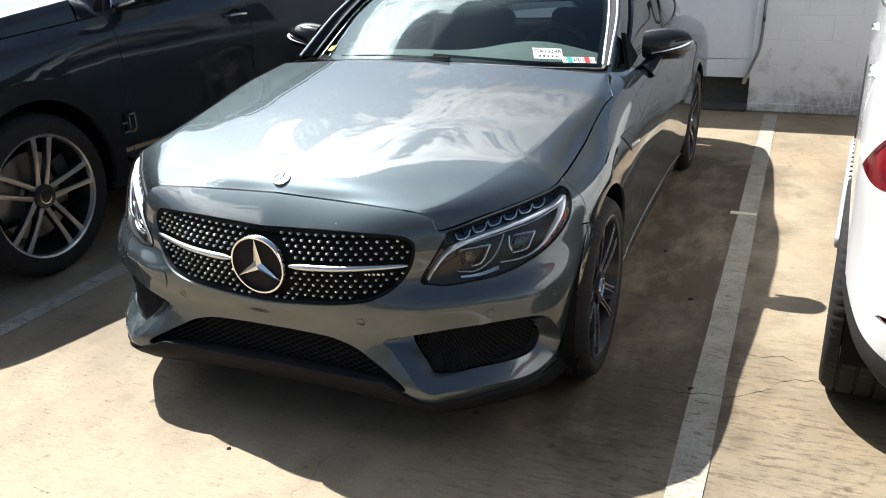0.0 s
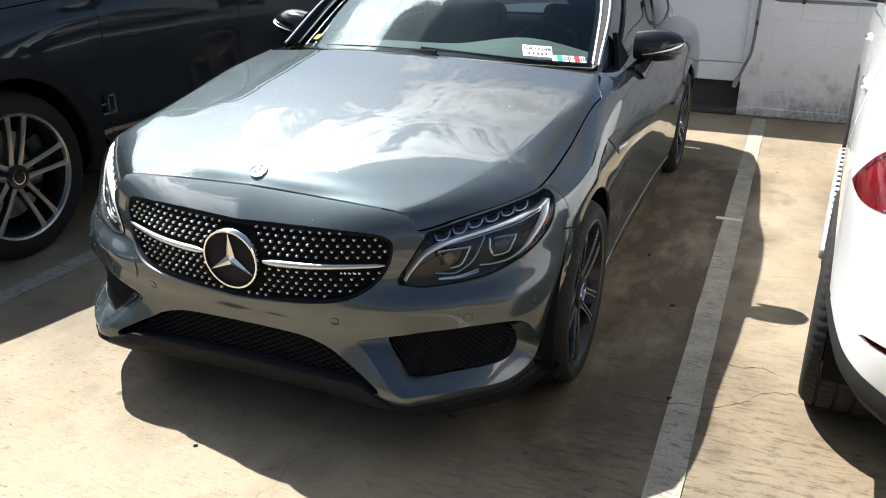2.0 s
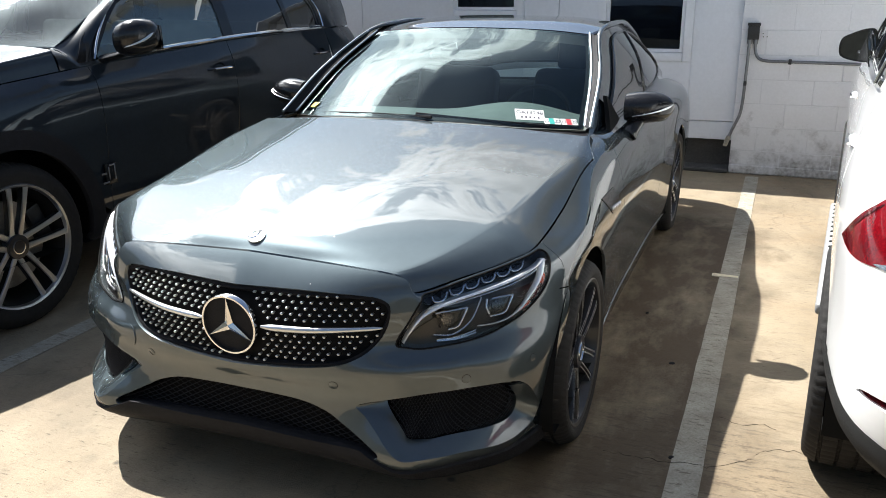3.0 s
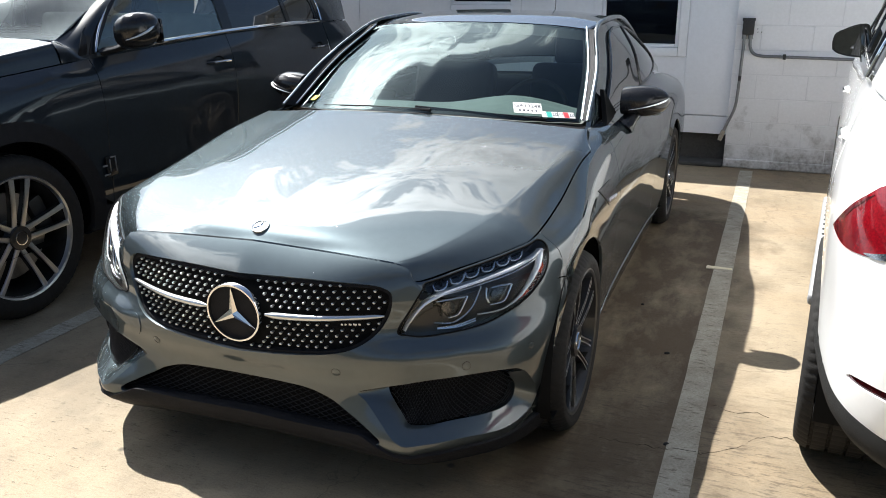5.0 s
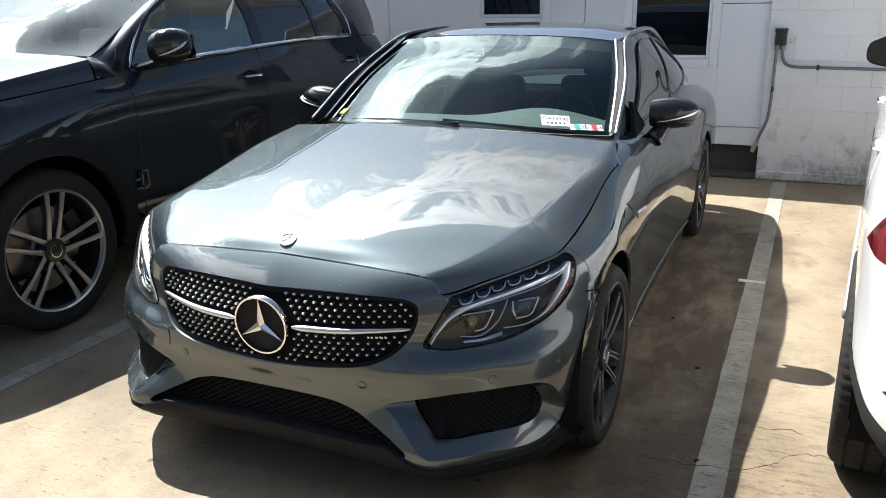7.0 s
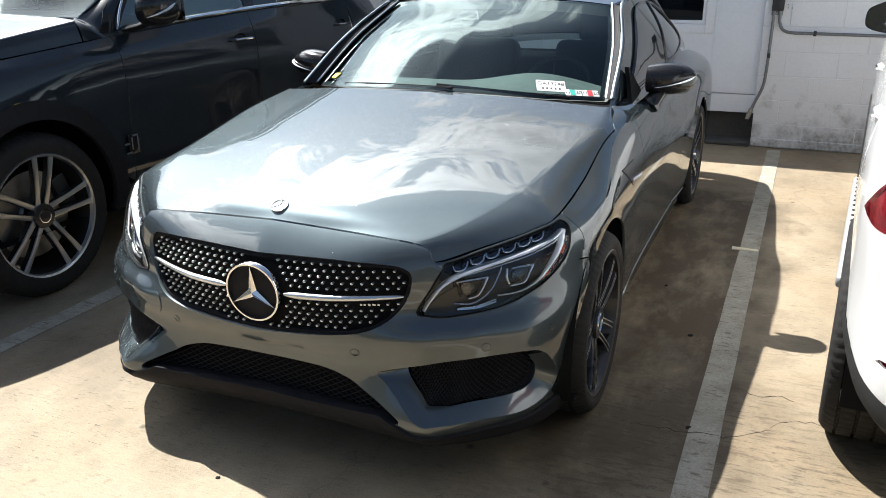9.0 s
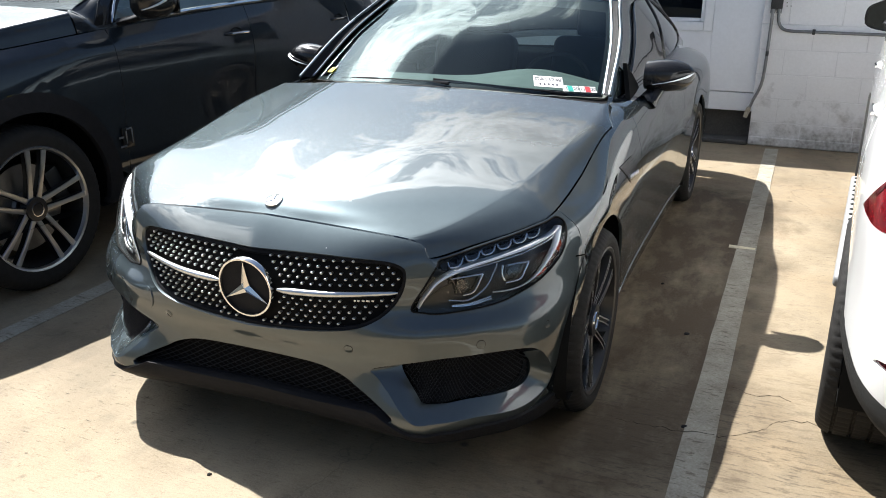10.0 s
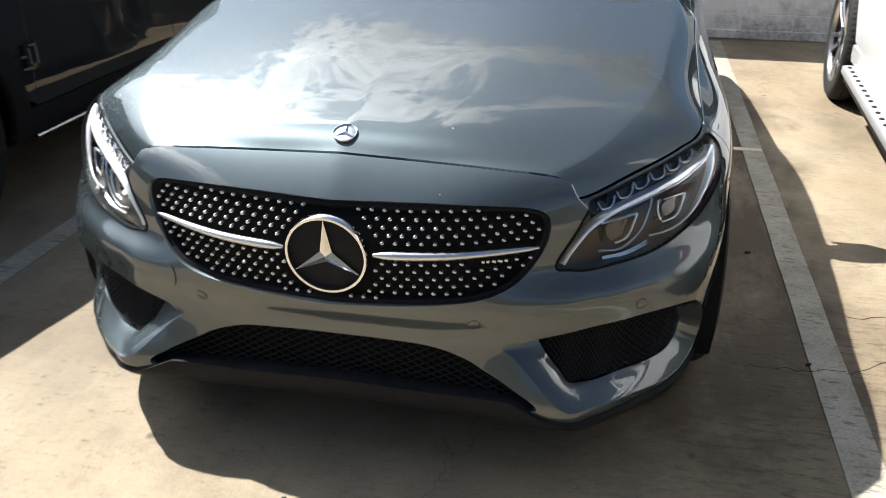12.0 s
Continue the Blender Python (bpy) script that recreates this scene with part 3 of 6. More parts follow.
def lathe(profile, n=48, close=False):
    """Turns (x, r) round the x axis."""
    prof = list(profile)
    k = len(prof)
    v = [(x, r * math.cos(2 * math.pi * i / n), r * math.sin(2 * math.pi * i / n)) for i in range(n) for x, r in prof]
    f = []
    for i in range(n):
        a, b = i * k, ((i + 1) % n) * k
        for j in range(k if close else k - 1):
            m = (j + 1) % k
            f.append([a + j, b + j, b + m, a + m])
    return v, f


def tube(points, radius, n=10, caps=True, flat=None):
    """A round (or, with flat, elliptical) bar along a path."""
    p = np.array(points, float)
    tan = np.gradient(p, axis=0)
    tan /= np.maximum(np.linalg.norm(tan, axis=1, keepdims=True), 1e-9)
    ref = np.array((0, 0, 1.0)) if abs(tan[0][2]) < 0.9 else np.array((0, 1.0, 0))
    v, f = [], []
    r = np.broadcast_to(np.array(radius, float), (len(p),))
    for c, t, rr in zip(p, tan, r):
        a = np.cross(t, ref)
        a /= max(np.linalg.norm(a), 1e-9)
        b = np.cross(a, t)
        ref = b
        for i in range(n):
            w = 2 * math.pi * i / n
            v.append(tuple(c + a * math.cos(w) * rr + b * math.sin(w) * (flat or 1) * rr))
    for i in range(len(p) - 1):
        for j in range(n):
            m = (j + 1) % n
            f.append([i * n + j, i * n + m, (i + 1) * n + m, (i + 1) * n + j])
    if caps:
        f += [list(range(n))[::-1], [(len(p) - 1) * n + j for j in range(n)]]
    return v, f


def disc(x, r, n=32, thick=0.01):
    return lathe([(x - thick, 0.0005), (x - thick, r), (x - thick * 0.2, r), (x, r * 0.96), (x, 0.0005)], n)


def bar_text(name, text, size, m, mat, parent=None):
    cu = bpy.data.curves.new(name, "FONT")
    cu.body, cu.size, cu.extrude, cu.align_x, cu.align_y = text, size, 0.0004, "CENTER", "CENTER"
    tmp = bpy.data.objects.new(name, cu)
    scene.collection.objects.link(tmp)
    me = bpy.data.meshes.new_from_object(tmp.evaluated_get(bpy.context.evaluated_depsgraph_get()))
    bpy.data.objects.remove(tmp)
    me.materials.clear()
    me.materials.append(mat)
    ob = new(name, me)
    if parent is not None:
        ob.parent = parent
    ob.matrix_basis = m
    return ob


def wheel(parent, side, y, z, face, radius, width, rim_r, spokes, edge_lit, style, turn=90):
    """A wheel with tyre, rim, spokes, hub cap, disc and caliper; its outer face lies at x = face."""
    hub = -0.016
    prof = [(-width, rim_r - 0.01), (-width + 0.012, rim_r + 0.012), (-width + 0.005, radius * 0.90), (-width + 0.018, radius - 0.012), (-width + 0.04, radius - 0.002)]
    for g in range(4):
        c = -width + 0.055 + (width - 0.11) * g / 3
        prof += [(c - 0.006, radius), (c - 0.004, radius - 0.009), (c + 0.004, radius - 0.009), (c + 0.006, radius)]
    prof += [(-0.04, radius - 0.002), (-0.018, radius - 0.012), (-0.004, radius * 0.92), (-0.001, radius * 0.86), (-0.008, rim_r + 0.012), (-0.014, rim_r - 0.004)]
    m = pose(side * face, y, z, 0, 0, 0)
    v, f = lathe([(-width + 0.01, rim_r - 0.004), (-width + 0.03, rim_r - 0.03), (-0.07, rim_r - 0.028), (-0.03, rim_r - 0.012), (-0.012, rim_r - 0.006),
                  (-0.007, rim_r + 0.004), (-0.010, rim_r + 0.010)], 72)
    sl = [1 if not edge_lit and (i % 6) in (3, 4) else 0 for i in range(len(f))]
    rim = part("wheel", v, f, None, parent, style, True, None, side, [RIM_DARK, RIM_FACE], sl)
    rim.matrix_basis = m
    turns, k = 288, len(prof)
    v, f = lathe(prof, turns)
    # cross grooves over the shoulders
    v = [(x, y * (1 - 0.009), z * (1 - 0.009)) if (i // k) % 4 == 0 and 2 < i % k < k - 4 else (x, y, z) for i, (x, y, z) in enumerate(v)]
    part("tyre", v, f, RUBBER, rim, "black rubber tyre with grooved tread", True, None, side)
    reach = rim_r - 0.012
    for s in range(spokes):
        for tw in (-1, 1):
            a0 = 360 / spokes * s + turn
            # a blade from the hub to the rim
            n = 9
            rows = []
            for i in range(n):
                u = i / (n - 1)
                r = 0.045 + (reach - 0.045) * u
                off = tw * (0.023 + 0.024 * u)
                half = 0.0115 + 0.003 * abs(u - 0.5) * 2
                depth = hub - 0.022 + 0.020 * math.sin(u * math.pi * 0.5)
                if edge_lit:
                    rows.append([(depth - 0.03, off - half, r), (depth - 0.003, off - half, r), (depth, off - half * 0.9, r), (depth, off - half * 0.45, r),
                                 (depth - 0.007, off - half * 0.3, r), (depth - 0.007, off + half * 0.3, r), (depth, off + half * 0.45, r), (depth, off + half * 0.9, r),
                                 (depth - 0.003, off + half, r), (depth - 0.03, off + half, r)])
                else:
                    rows.append([(depth - 0.035, off - half, r), (depth - 0.006, off - half * 1.05, r), (depth - 0.001, off - half * 0.9, r), (depth + 0.001, off - half * 0.3, r),
                                 (depth + 0.001, off + half * 0.3, r), (depth + 0.001, off + half * 0.8, r), (depth - 0.001, off + half * 0.9, r), (depth - 0.006, off + half * 1.05, r),
                                 (depth - 0.02, off + half, r), (depth - 0.035, off + half, r)])
            gv, gf = sheet(np.array(rows))
            cols = 9
            lit = (2, 6) if edge_lit else (1, 2, 3, 4, 5, 6)
            sl = [1 if (q % cols) in lit else 0 for q in range(len(gf))]
            gv, gf = moved((gv, gf), pose(0, 0, 0, a0))
            part("spoke", gv, gf, None, rim, "", True, None, side, [RIM_DARK, RIM_FACE], sl)
    v, f = disc(hub - 0.008, 0.06, 40, 0.05)
    cap = part("hub_cap", v, f, RIM_DARK, rim, "dark hub cap with bright ring", True, None, side)
    v, f = joined(lathe([(hub - 0.008, 0.030), (hub - 0.004, 0.031), (hub - 0.004, 0.034), (hub - 0.008, 0.035)], 32))
    part("cap_ring", v, f, CHROME, rim, "", True, None, side)
    v, f = joined(*[moved(disc(hub - 0.012, 0.009, 10, 0.02), pose(0, 0, 0, 72 * i + 54) @ Matrix.Translation((0, 0, 0.0475))) for i in range(5)])
    part("wheel_bolts", v, f, STEEL, rim, "", True, None, side)
    v, f = lathe([(-0.13, 0.06), (-0.13, rim_r * 0.72), (-0.105, rim_r * 0.72), (-0.105, 0.08), (-0.09, 0.07), (-0.09, 0.001)], 48)
    part("brake_disc", v, f, STEEL, rim, "grey steel brake disc", True, None, side)
    v, f = moved(box(-0.15, -0.07, -0.10, 0.10, rim_r * 0.50, rim_r * 0.80, 0.02), pose(0, 0, 0, -70))
    part("brake_caliper", v, f, RIM_DARK, rim, "", True, None, side)
    return rim

# ---- the lot and the building ----
def ground_sheet():
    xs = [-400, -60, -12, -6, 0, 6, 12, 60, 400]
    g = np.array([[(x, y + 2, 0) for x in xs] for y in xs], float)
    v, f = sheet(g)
    tagged(part("ground", v, f, CONCRETE), "tan stained concrete parking lot with cracks, oil spots and shade painted beside the coupe", "ground", kind="structure")


ground_sheet()


def line(x0, x1, y0, y1, label, lean=0.0):
    n = 40
    g = np.array([[(x + lean * y + noise.noise((x * 30, y * 7, 1)) * 0.004, y, 0.004) for x in (x0, (x0 + x1) / 2, x1)] for y in np.linspace(y0, y1, n)])
    v, f = sheet(g)
    low = sheet(g * (1, 1, 0.1))
    rim = [[i * 3, (i + 1) * 3, (i + 1) * 3 + n * 3, i * 3 + n * 3] for i in range(n - 1)] + [[(i + 1) * 3 + 2, i * 3 + 2, i * 3 + 2 + n * 3, (i + 1) * 3 + 2 + n * 3] for i in range(n - 1)]
    ob = part("parking_line", v + low[0], f + rim, LINE_PAINT)
    tagged(ob, label, "parking line", "lines of the parking bays", "structure")


line(1.246, 1.350, -2.6, 5.44, "worn white parking line painted on concrete", 0.0075)
line(-1.620, -1.514, -2.6, 5.44, "worn white parking line painted on concrete", 0.012)
# cream strip laid on the slab to paint in a fleck of sun
v, f = moved(box(-.07, .07, -.02, .02, 0.0, 0.0065, 0.002, 1), pose(1.295, 2.755, 0))
v = [(x, 2.755 + (y - 2.755) * (1.15 - .5 * (x - 1.225) / .14), z) for x, y, z in v]
tagged(part("sun_fleck_strip", v, f, SUN_FLECK_CREAM), "short cream strip painted as a sun fleck across the parking line", "paint mark", kind="structure")



def crack(points, seed):
    """A jagged open joint running over slab and line."""
    rng = random.Random(seed)
    mid = []
    for (x0, y0), (x1, y1) in zip(points, points[1:]):
        k = max(2, int(math.hypot(x1 - x0, y1 - y0) / 0.018))
        mid += [(x0 + (x1 - x0) * i / k + rng.uniform(-.005, .005), y0 + (y1 - y0) * i / k + rng.uniform(-.010, .010)) for i in range(k)]
    v, f = [], []
    for i, (x, y) in enumerate(mid):
        w = 0.0018 * rng.uniform(.3, 1.4)
        z = .0046 if 1.24 < x < 1.362 else .0007
        v += [(x, y - w, z), (x, y + w, z)]
        if i:
            f.append([2 * i - 2, 2 * i, 2 * i + 1, 2 * i - 1])
    tagged(part("ground_crack", v, f, CRACK_DIRT), "thin dark jagged crack across the concrete", "crack", "cracks in the slab", "structure")


crack([(1.02, .70), (1.244, .707), (1.348, .713), (1.41, .751), (1.482, .797), (1.508, .834), (1.531, .891), (1.562, .911), (1.646, .937), (1.78, .93)], 3)
crack([(1.38, 1.09), (1.45, 1.06), (1.53, 1.09), (1.60, 1.07)], 5)
for x, y, r in ((1.157, 1.507, .012), (1.248, .740, .010), (-.10, -.13, .007), (.97, 2.05, .008)):
    v, f = moved(lathe([(-.001, r), (.003, r * .9), (.005, r * .5), (.0055, .0005)], 12), pose(x, y, .001, 0, -90, 0))
    v = [(a + .25 * (b - y), b, c) for a, b, c in v]
    tagged(part("gum_spot", v, f, RUBBER, None, "", True), "small black flattened gum spot on the concrete", "gum", "gum spots on the slab")

WALL_Y, JAMB = 5.56, 1.135


def block_wall():
    """Painted blocks in running bond, each an object, on a mortar core."""
    v, f = box(JAMB + 0.004, 6.0, WALL_Y + 0.003, WALL_Y + 0.2, 0.0, 2.12)
    wall = part("wall_back", v, f, MORTAR, None, "", False)
    tagged(wall, "white painted concrete block wall with dirt at its foot", "wall", kind="structure")
    g = box(JAMB + 0.002, 6.0, WALL_Y - 0.014, WALL_Y + 0.01, 0.0, 0.075, 0.008, 1)
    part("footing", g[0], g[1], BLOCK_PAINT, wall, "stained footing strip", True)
    h, w = 0.2, 0.4
    meshes = {}
    for r in range(10):
        x = JAMB - (0.2 if r % 2 else 0.0)
        while x < 4.6:
            a, b = max(x, JAMB), x + w
            key = round(b - a, 2)
            if key not in meshes:
                g = box(0.0018, b - a - 0.0018, 0, 0.03, 0.0018, h - 0.0018, 0.0035, 1)
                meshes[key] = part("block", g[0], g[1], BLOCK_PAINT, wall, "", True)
                ob = meshes[key]
            else:
                ob = new("block", meshes[key].data)
                ob.parent = wall
            ob.location = (a, WALL_Y + random.uniform(-0.0025, 0.0025), r * h)
            x += w


block_wall()


def panel_wall():
    """White steel panels with two windows over a dark recessed foot, beside the block wall."""
    y = WALL_Y + 0.07
    holes = [(0.03, 0.640, 1.03, 1.86), (-1.40, -0.85, 1.375, 1.86)]
    fr = 0.105
    root = empty("wall_panelled")
    tagged(root, "white painted steel panel wall above a dark recess", "wall", kind="structure")
    (ax0, ax1, az0, az1), (bx0, bx1, bz0, bz1) = holes
    edges = [(-6, -2.40, 0.27, 2.115), (-2.394, bx0 - fr, 0.27, 2.115), (bx1 + fr, -0.43, 0.27, 2.115), (-0.424, ax0 - fr, 0.27, 2.115),
             (ax1 + fr, JAMB, 0.43, 1.452), (ax1 + fr, JAMB, 1.458, 2.115), (ax0 - fr, ax1 + fr, 0.27, az0 - fr), (ax0 - fr, ax1 + fr, az1 + fr, 2.115),
             (bx0 - fr, bx1 + fr, 0.27, bz0 - fr), (bx0 - fr, bx1 + fr, bz1 + fr, 2.115)]
    for x0, x1, z0, z1 in edges:
        g = box(x0, x1, y, y + 0.06, z0, z1, 0.003, 1)
        part("panel", g[0], g[1], PANEL_PAINT, root, "", True)
    g = box(ax1 + fr + 0.002, JAMB, y + 0.004, y + 0.06, 0.27, 0.424, 0.003, 1)
    part("kick_panel", g[0], g[1], PANEL_PAINT, root, "", True)
    g = box(-6, JAMB + 0.003, y + 0.10, y + 0.2, 0, 0.268)
    part("recess_back", g[0], g[1], DARK_CONCRETE, root, "dark stained concrete foot", False)
    g = box(-6, JAMB - 0.002, y - 0.12, y + 0.1, 0, 0.035, 0.01, 1)
    part("ledge", g[0], g[1], DARK_CONCRETE, root, "low dark concrete ledge", True)
    g = box(-6, 6, y + 0.9, y + 1.0, 0, 2.115)
    part("backing", g[0], g[1], DARK_CONCRETE, root, "", False)
    # roof edge added out of view, its height chosen to place the wall's shadow
    g = box(-6, 6, WALL_Y - 0.05, WALL_Y + 4, 2.12, 2.20, 0.01, 1)
    part("unseen_roof_edge", g[0], g[1], PANEL_PAINT, root, "", True)
    for i, (wx0, wx1, wz0, wz1) in enumerate(holes):
        win = empty("window_%d" % (i + 1))
        tagged(win, "dark window in a white frame on the panel wall", "window", kind="structure")
        for x0, x1, z0, z1 in ((wx0 - fr, wx0 - 0.03, wz0 - fr, wz1 + fr), (wx1 + 0.03, wx1 + fr, wz0 - fr, wz1 + fr), (wx0 - 0.03, wx1 + 0.03, wz0 - fr, wz0 - 0.03), (wx0 - 0.03, wx1 + 0.03, wz1 + 0.03, wz1 + fr)):
            g = box(x0 + 0.001, x1 - 0.001, y - 0.018, y + 0.05, z0 + 0.001, z1 - 0.001, 0.006, 2)
            part("window_frame", g[0], g[1], PANEL_PAINT, win, "", True)
        for x0, x1, z0, z1 in ((wx0 - 0.03, wx0, wz0 - 0.03, wz1 + 0.03), (wx1, wx1 + 0.03, wz0 - 0.03, wz1 + 0.03), (wx0, wx1, wz0 - 0.03, wz0), (wx0, wx1, wz1, wz1 + 0.03)):
            g = box(x0 + 0.001, x1 - 0.001, y - 0.004, y + 0.035, z0 + 0.001, z1 - 0.001, 0.005, 2)
            part("sash", g[0], g[1], PANEL_PAINT, win, "", True)
        g = box(wx0 - 0.02, wx1 + 0.02, y + 0.022, y + 0.028, wz0 - 0.02, wz1 + 0.02)
        part("pane", g[0], g[1], SIDE_GLASS, win, "dark reflecting glass", False).visible_shadow = False
        g = box(wx0 + 0.38 * (wx1 - wx0), wx1 + 0.02, y + 0.06, y + 0.066, wz0 - 0.02, wz1 + 0.02)
        part("blind", g[0], g[1], DARK_CONCRETE, win, "dark blind half drawn behind the glass", False)


panel_wall()


def conduit_run():
    root = empty("conduit_box", pose(1.232, WALL_Y - 0.03, 1.19))
    tagged(root, "dark electrical box on the wall with metal conduit pipes", "electrical box")
    g = box(-0.045, 0.045, -0.04, 0.028, -0.065, 0.06, 0.008)
    part("box_body", g[0], g[1], DARK_BOX, root, "dark grey box", True)
    g = box(-0.05, 0.05, -0.046, -0.038, 0.045, 0.07, 0.004)
    part("box_lid", g[0], g[1], DARK_BOX, root, "", True)
    for x in (-0.025, 0.022):
        g = moved(lathe([(0, 0.012), (0, 0.02), (0.035, 0.02), (0.04, 0.012)], 16), pose(x, -0.008, -0.10, 0, -90, 0))
        part("connector", g[0], g[1], CONDUIT, root, "", True)
    pts = knots([(-0.025, -0.008, -0.08), (-0.027, -0.008, -0.3), (-0.032, -0.008, -0.55), (-0.045, -0.008, -0.68), (-0.09, -0.012, -0.80), (-0.125, -0.02, -0.90)], 40)
    g = tube(pts, 0.0125)
    part("pipe", g[0], g[1], CONDUIT, root, "grey conduit pipe running down", True)
    g = tube([(-0.115, -0.02, -0.865), (-0.128, -0.022, -0.91), (-0.14, -0.024, -0.95)], [0.018, 0.02, 0.016])
    part("pipe_end", g[0], g[1], LINE_PAINT, root, "pale pipe fitting", True)
    pts = knots([(0.022, -0.008, -0.08), (0.028, -0.008, -0.16), (0.06, -0.008, -0.215), (0.13, -0.008, -0.235), (0.3, -0.008, -0.238), (1.0, -0.008, -0.245), (2.4, -0.008, -0.25)], 60)
    g = tube(pts, 0.0125)
    part("pipe", g[0], g[1], CONDUIT, root, "grey conduit pipe running along the wall", True)
    for x, z in ((0.072, -0.02), (0.105, -0.045), (0.075, -0.045)):
        g = moved(lathe([(0, .0045), (.004, .0045), (.006, .003), (.0062, .0005)], 8), pose(x, 0.03, z, 0, 0, -90))
        part("wall_screw", g[0], g[1], DARK_BOX, root, "", True)
    for x, z in ((0.30, -0.238), (-0.028, -0.42), (0.95, -0.245)):
        g = box(x - 0.012, x + 0.012, -0.026, 0.03, z - 0.02, z + 0.02, 0.004)
        part("clip", g[0], g[1], DARK_BOX, root, "", True)


conduit_run()

# unseen wall added behind the camera to darken what the bumper reflects
v, f = box(-26, 30, -9.4, -9.0, 0, 2.6, 0.05, 1)
tagged(part("unseen_back_wall", v, f, ADDED_BACK_WALL, None, "", False), "plain dull wall added out of view to darken reflections", "wall", kind="structure")
# unseen wall added at the left so the black bonnet mirrors less sky
v, f = box(-26.4, -26.0, -9.0, 40, 0, 8.0, 0.05, 1)
tagged(part("unseen_side_wall", v, f, ADDED_SIDE_WALL, None, "", False), "plain pale grey wall added out of view to dim reflections", "wall", kind="structure")

# ---- grey coupe ----
coupe = tagged(empty("coupe_car"), "dark grey metallic two-door coupe parked nose out on concrete", "car")

# feature lines from the middle of the nose round the corner to the tail, bottom to top
UNDER = [(0, .10, .165), (.27, .10, .165), (.53, .075, .165), (.68, .190, .150), (.79, .31, .150), (.855, .48, .155), (.875, .79, .17), (.87, 1.2, .17), (.865, 1.75, .17),
         (.865, 2.6, .17), (.87, 3.63, .17), (.86, 4.2, .2), (.7, 4.5, .25), (0, 4.62, .25)]
LOW = [(0, .03, .235), (.27, .02, .235), (.53, .0, .25), (.69, .112, .25), (.81, .255, .25), (.878, .465, .26), (.915, .79, .26), (.897, 1.2, .26), (.88, 1.75, .26),
       (.88, 2.6, .26), (.895, 3.63, .27), (.88, 4.25, .3), (.72, 4.55, .32), (0, 4.66, .32)]
MIDDLE = [(0, .03, .395), (.27, .035, .395), (.50, .065, .395), (.69, .158, .40), (.82, .262, .41), (.895, .455, .42), (.928, .79, .42), (.908, 1.2, .42), (.888, 1.75, .42),
          (.888, 2.6, .42), (.905, 3.63, .44), (.89, 4.3, .46), (.74, 4.6, .46), (0, 4.69, .46)]
BULGE = [(0, .0, .485), (.27, .015, .485), (.50, .066, .503), (.69, .164, .513), (.823, .283, .522), (.903, .465, .538), (.931, .79, .55), (.917, 1.2, .55), (.902, 1.75, .55),
         (.902, 2.6, .55), (.908, 3.63, .57), (.893, 4.3, .58), (.75, 4.62, .58), (0, 4.70, .58)]
LAMP_LOW = [(0, .0, .58), (.27, .028, .58), (.50, .112, .575), (.70, .22, .575), (.82, .34, .60), (.898, .495, .63), (.924, .79, .66), (.919, 1.2, .67), (.911, 1.75, .67),
            (.912, 2.6, .68), (.905, 3.63, .69), (.89, 4.3, .69), (.75, 4.6, .69), (0, 4.69, .69)]
LAMP_MID = [(0, .025, .685), (.27, .05, .685), (.515, .13, .68), (.705, .262, .682), (.815, .375, .707), (.882, .508, .736), (.903, .79, .772), (.896, 1.2, .80), (.896, 1.75, .82),
            (.898, 2.6, .82), (.903, 3.63, .82), (.87, 4.3, .81), (.73, 4.58, .8), (0, 4.67, .8)]
SHUT = [(0, .135, .803), (.34, .148, .787), (.508, .167, .766), (.540, .176, .720), (.650, .277, .748), (.757, .399, .777), (.813, .503, .801), (.818, .80, .838), (.821, 1.2, .922), (.864, 1.75, .936),
        (.876, 2.6, .938), (.862, 3.63, .905), (.82, 4.3, .88), (.66, 4.5, .87), (0, 4.6, .87)]
BELT = [(0, .24, .85), (.24, .25, .838), (.47, .26, .81), (.565, .35, .81), (.67, .455, .826), (.72, .585, .86), (.72, .82, .89), (.71, 1.2, .962), (.783, 1.75, .980),
        (.778, 2.6, .988), (.738, 3.63, 1.0), (.70, 4.3, .94), (.58, 4.42, .92), (0, 4.5, .92)]
# one more station beside the lamp's inner corner, where the upper edge steps down
UNDER, LOW, MIDDLE, BULGE, LAMP_LOW, LAMP_MID, BELT = (r[:3] + [tuple(knots(r, 27)[5])] + r[3:] for r in (UNDER, LOW, MIDDLE, BULGE, LAMP_LOW, LAMP_MID, BELT))
body = Skin(both_sides(loft([UNDER, LOW, MIDDLE, BULGE, LAMP_LOW, LAMP_MID, SHUT, BELT], 196, 80)), long=14 * 0.22, tall=7 * 0.11)

# bonnet, from the nose seam to the cowl
# its flat middle ends at a sharp crease on each side
CREASE = [(.470, .172, .766), (.540, .236, .790), (.612, .352, .822), (.674, .505, .856), (.714, .70, .884), (.732, .89, .912), (.740, 1.06, .936), (.744, 1.228, .960), (.744, 1.42, .983)]
HOOD_C = knots([(0, .139, .803), (0, .20, .838), (0, .40, .880), (0, .65, .922), (0, .95, .967), (0, 1.12, .990), (0, 1.335, 1.022)], 200)
HOOD_1 = knots([(.22, .145, .796), (.25, .22, .832), (.28, .42, .874), (.31, .65, .918), (.33, .95, .963), (.34, 1.12, .985), (.35, 1.355, 1.014)], 200)
rim_line = knots(SHUT, 14 * 40 + 1)
nose, flank = rim_line[:150], rim_line[80:361]


def by_y(line, y):
    return np.array([float(np.interp(y, line[:, 1], line[:, c])) if c != 1 else y for c in range(3)])


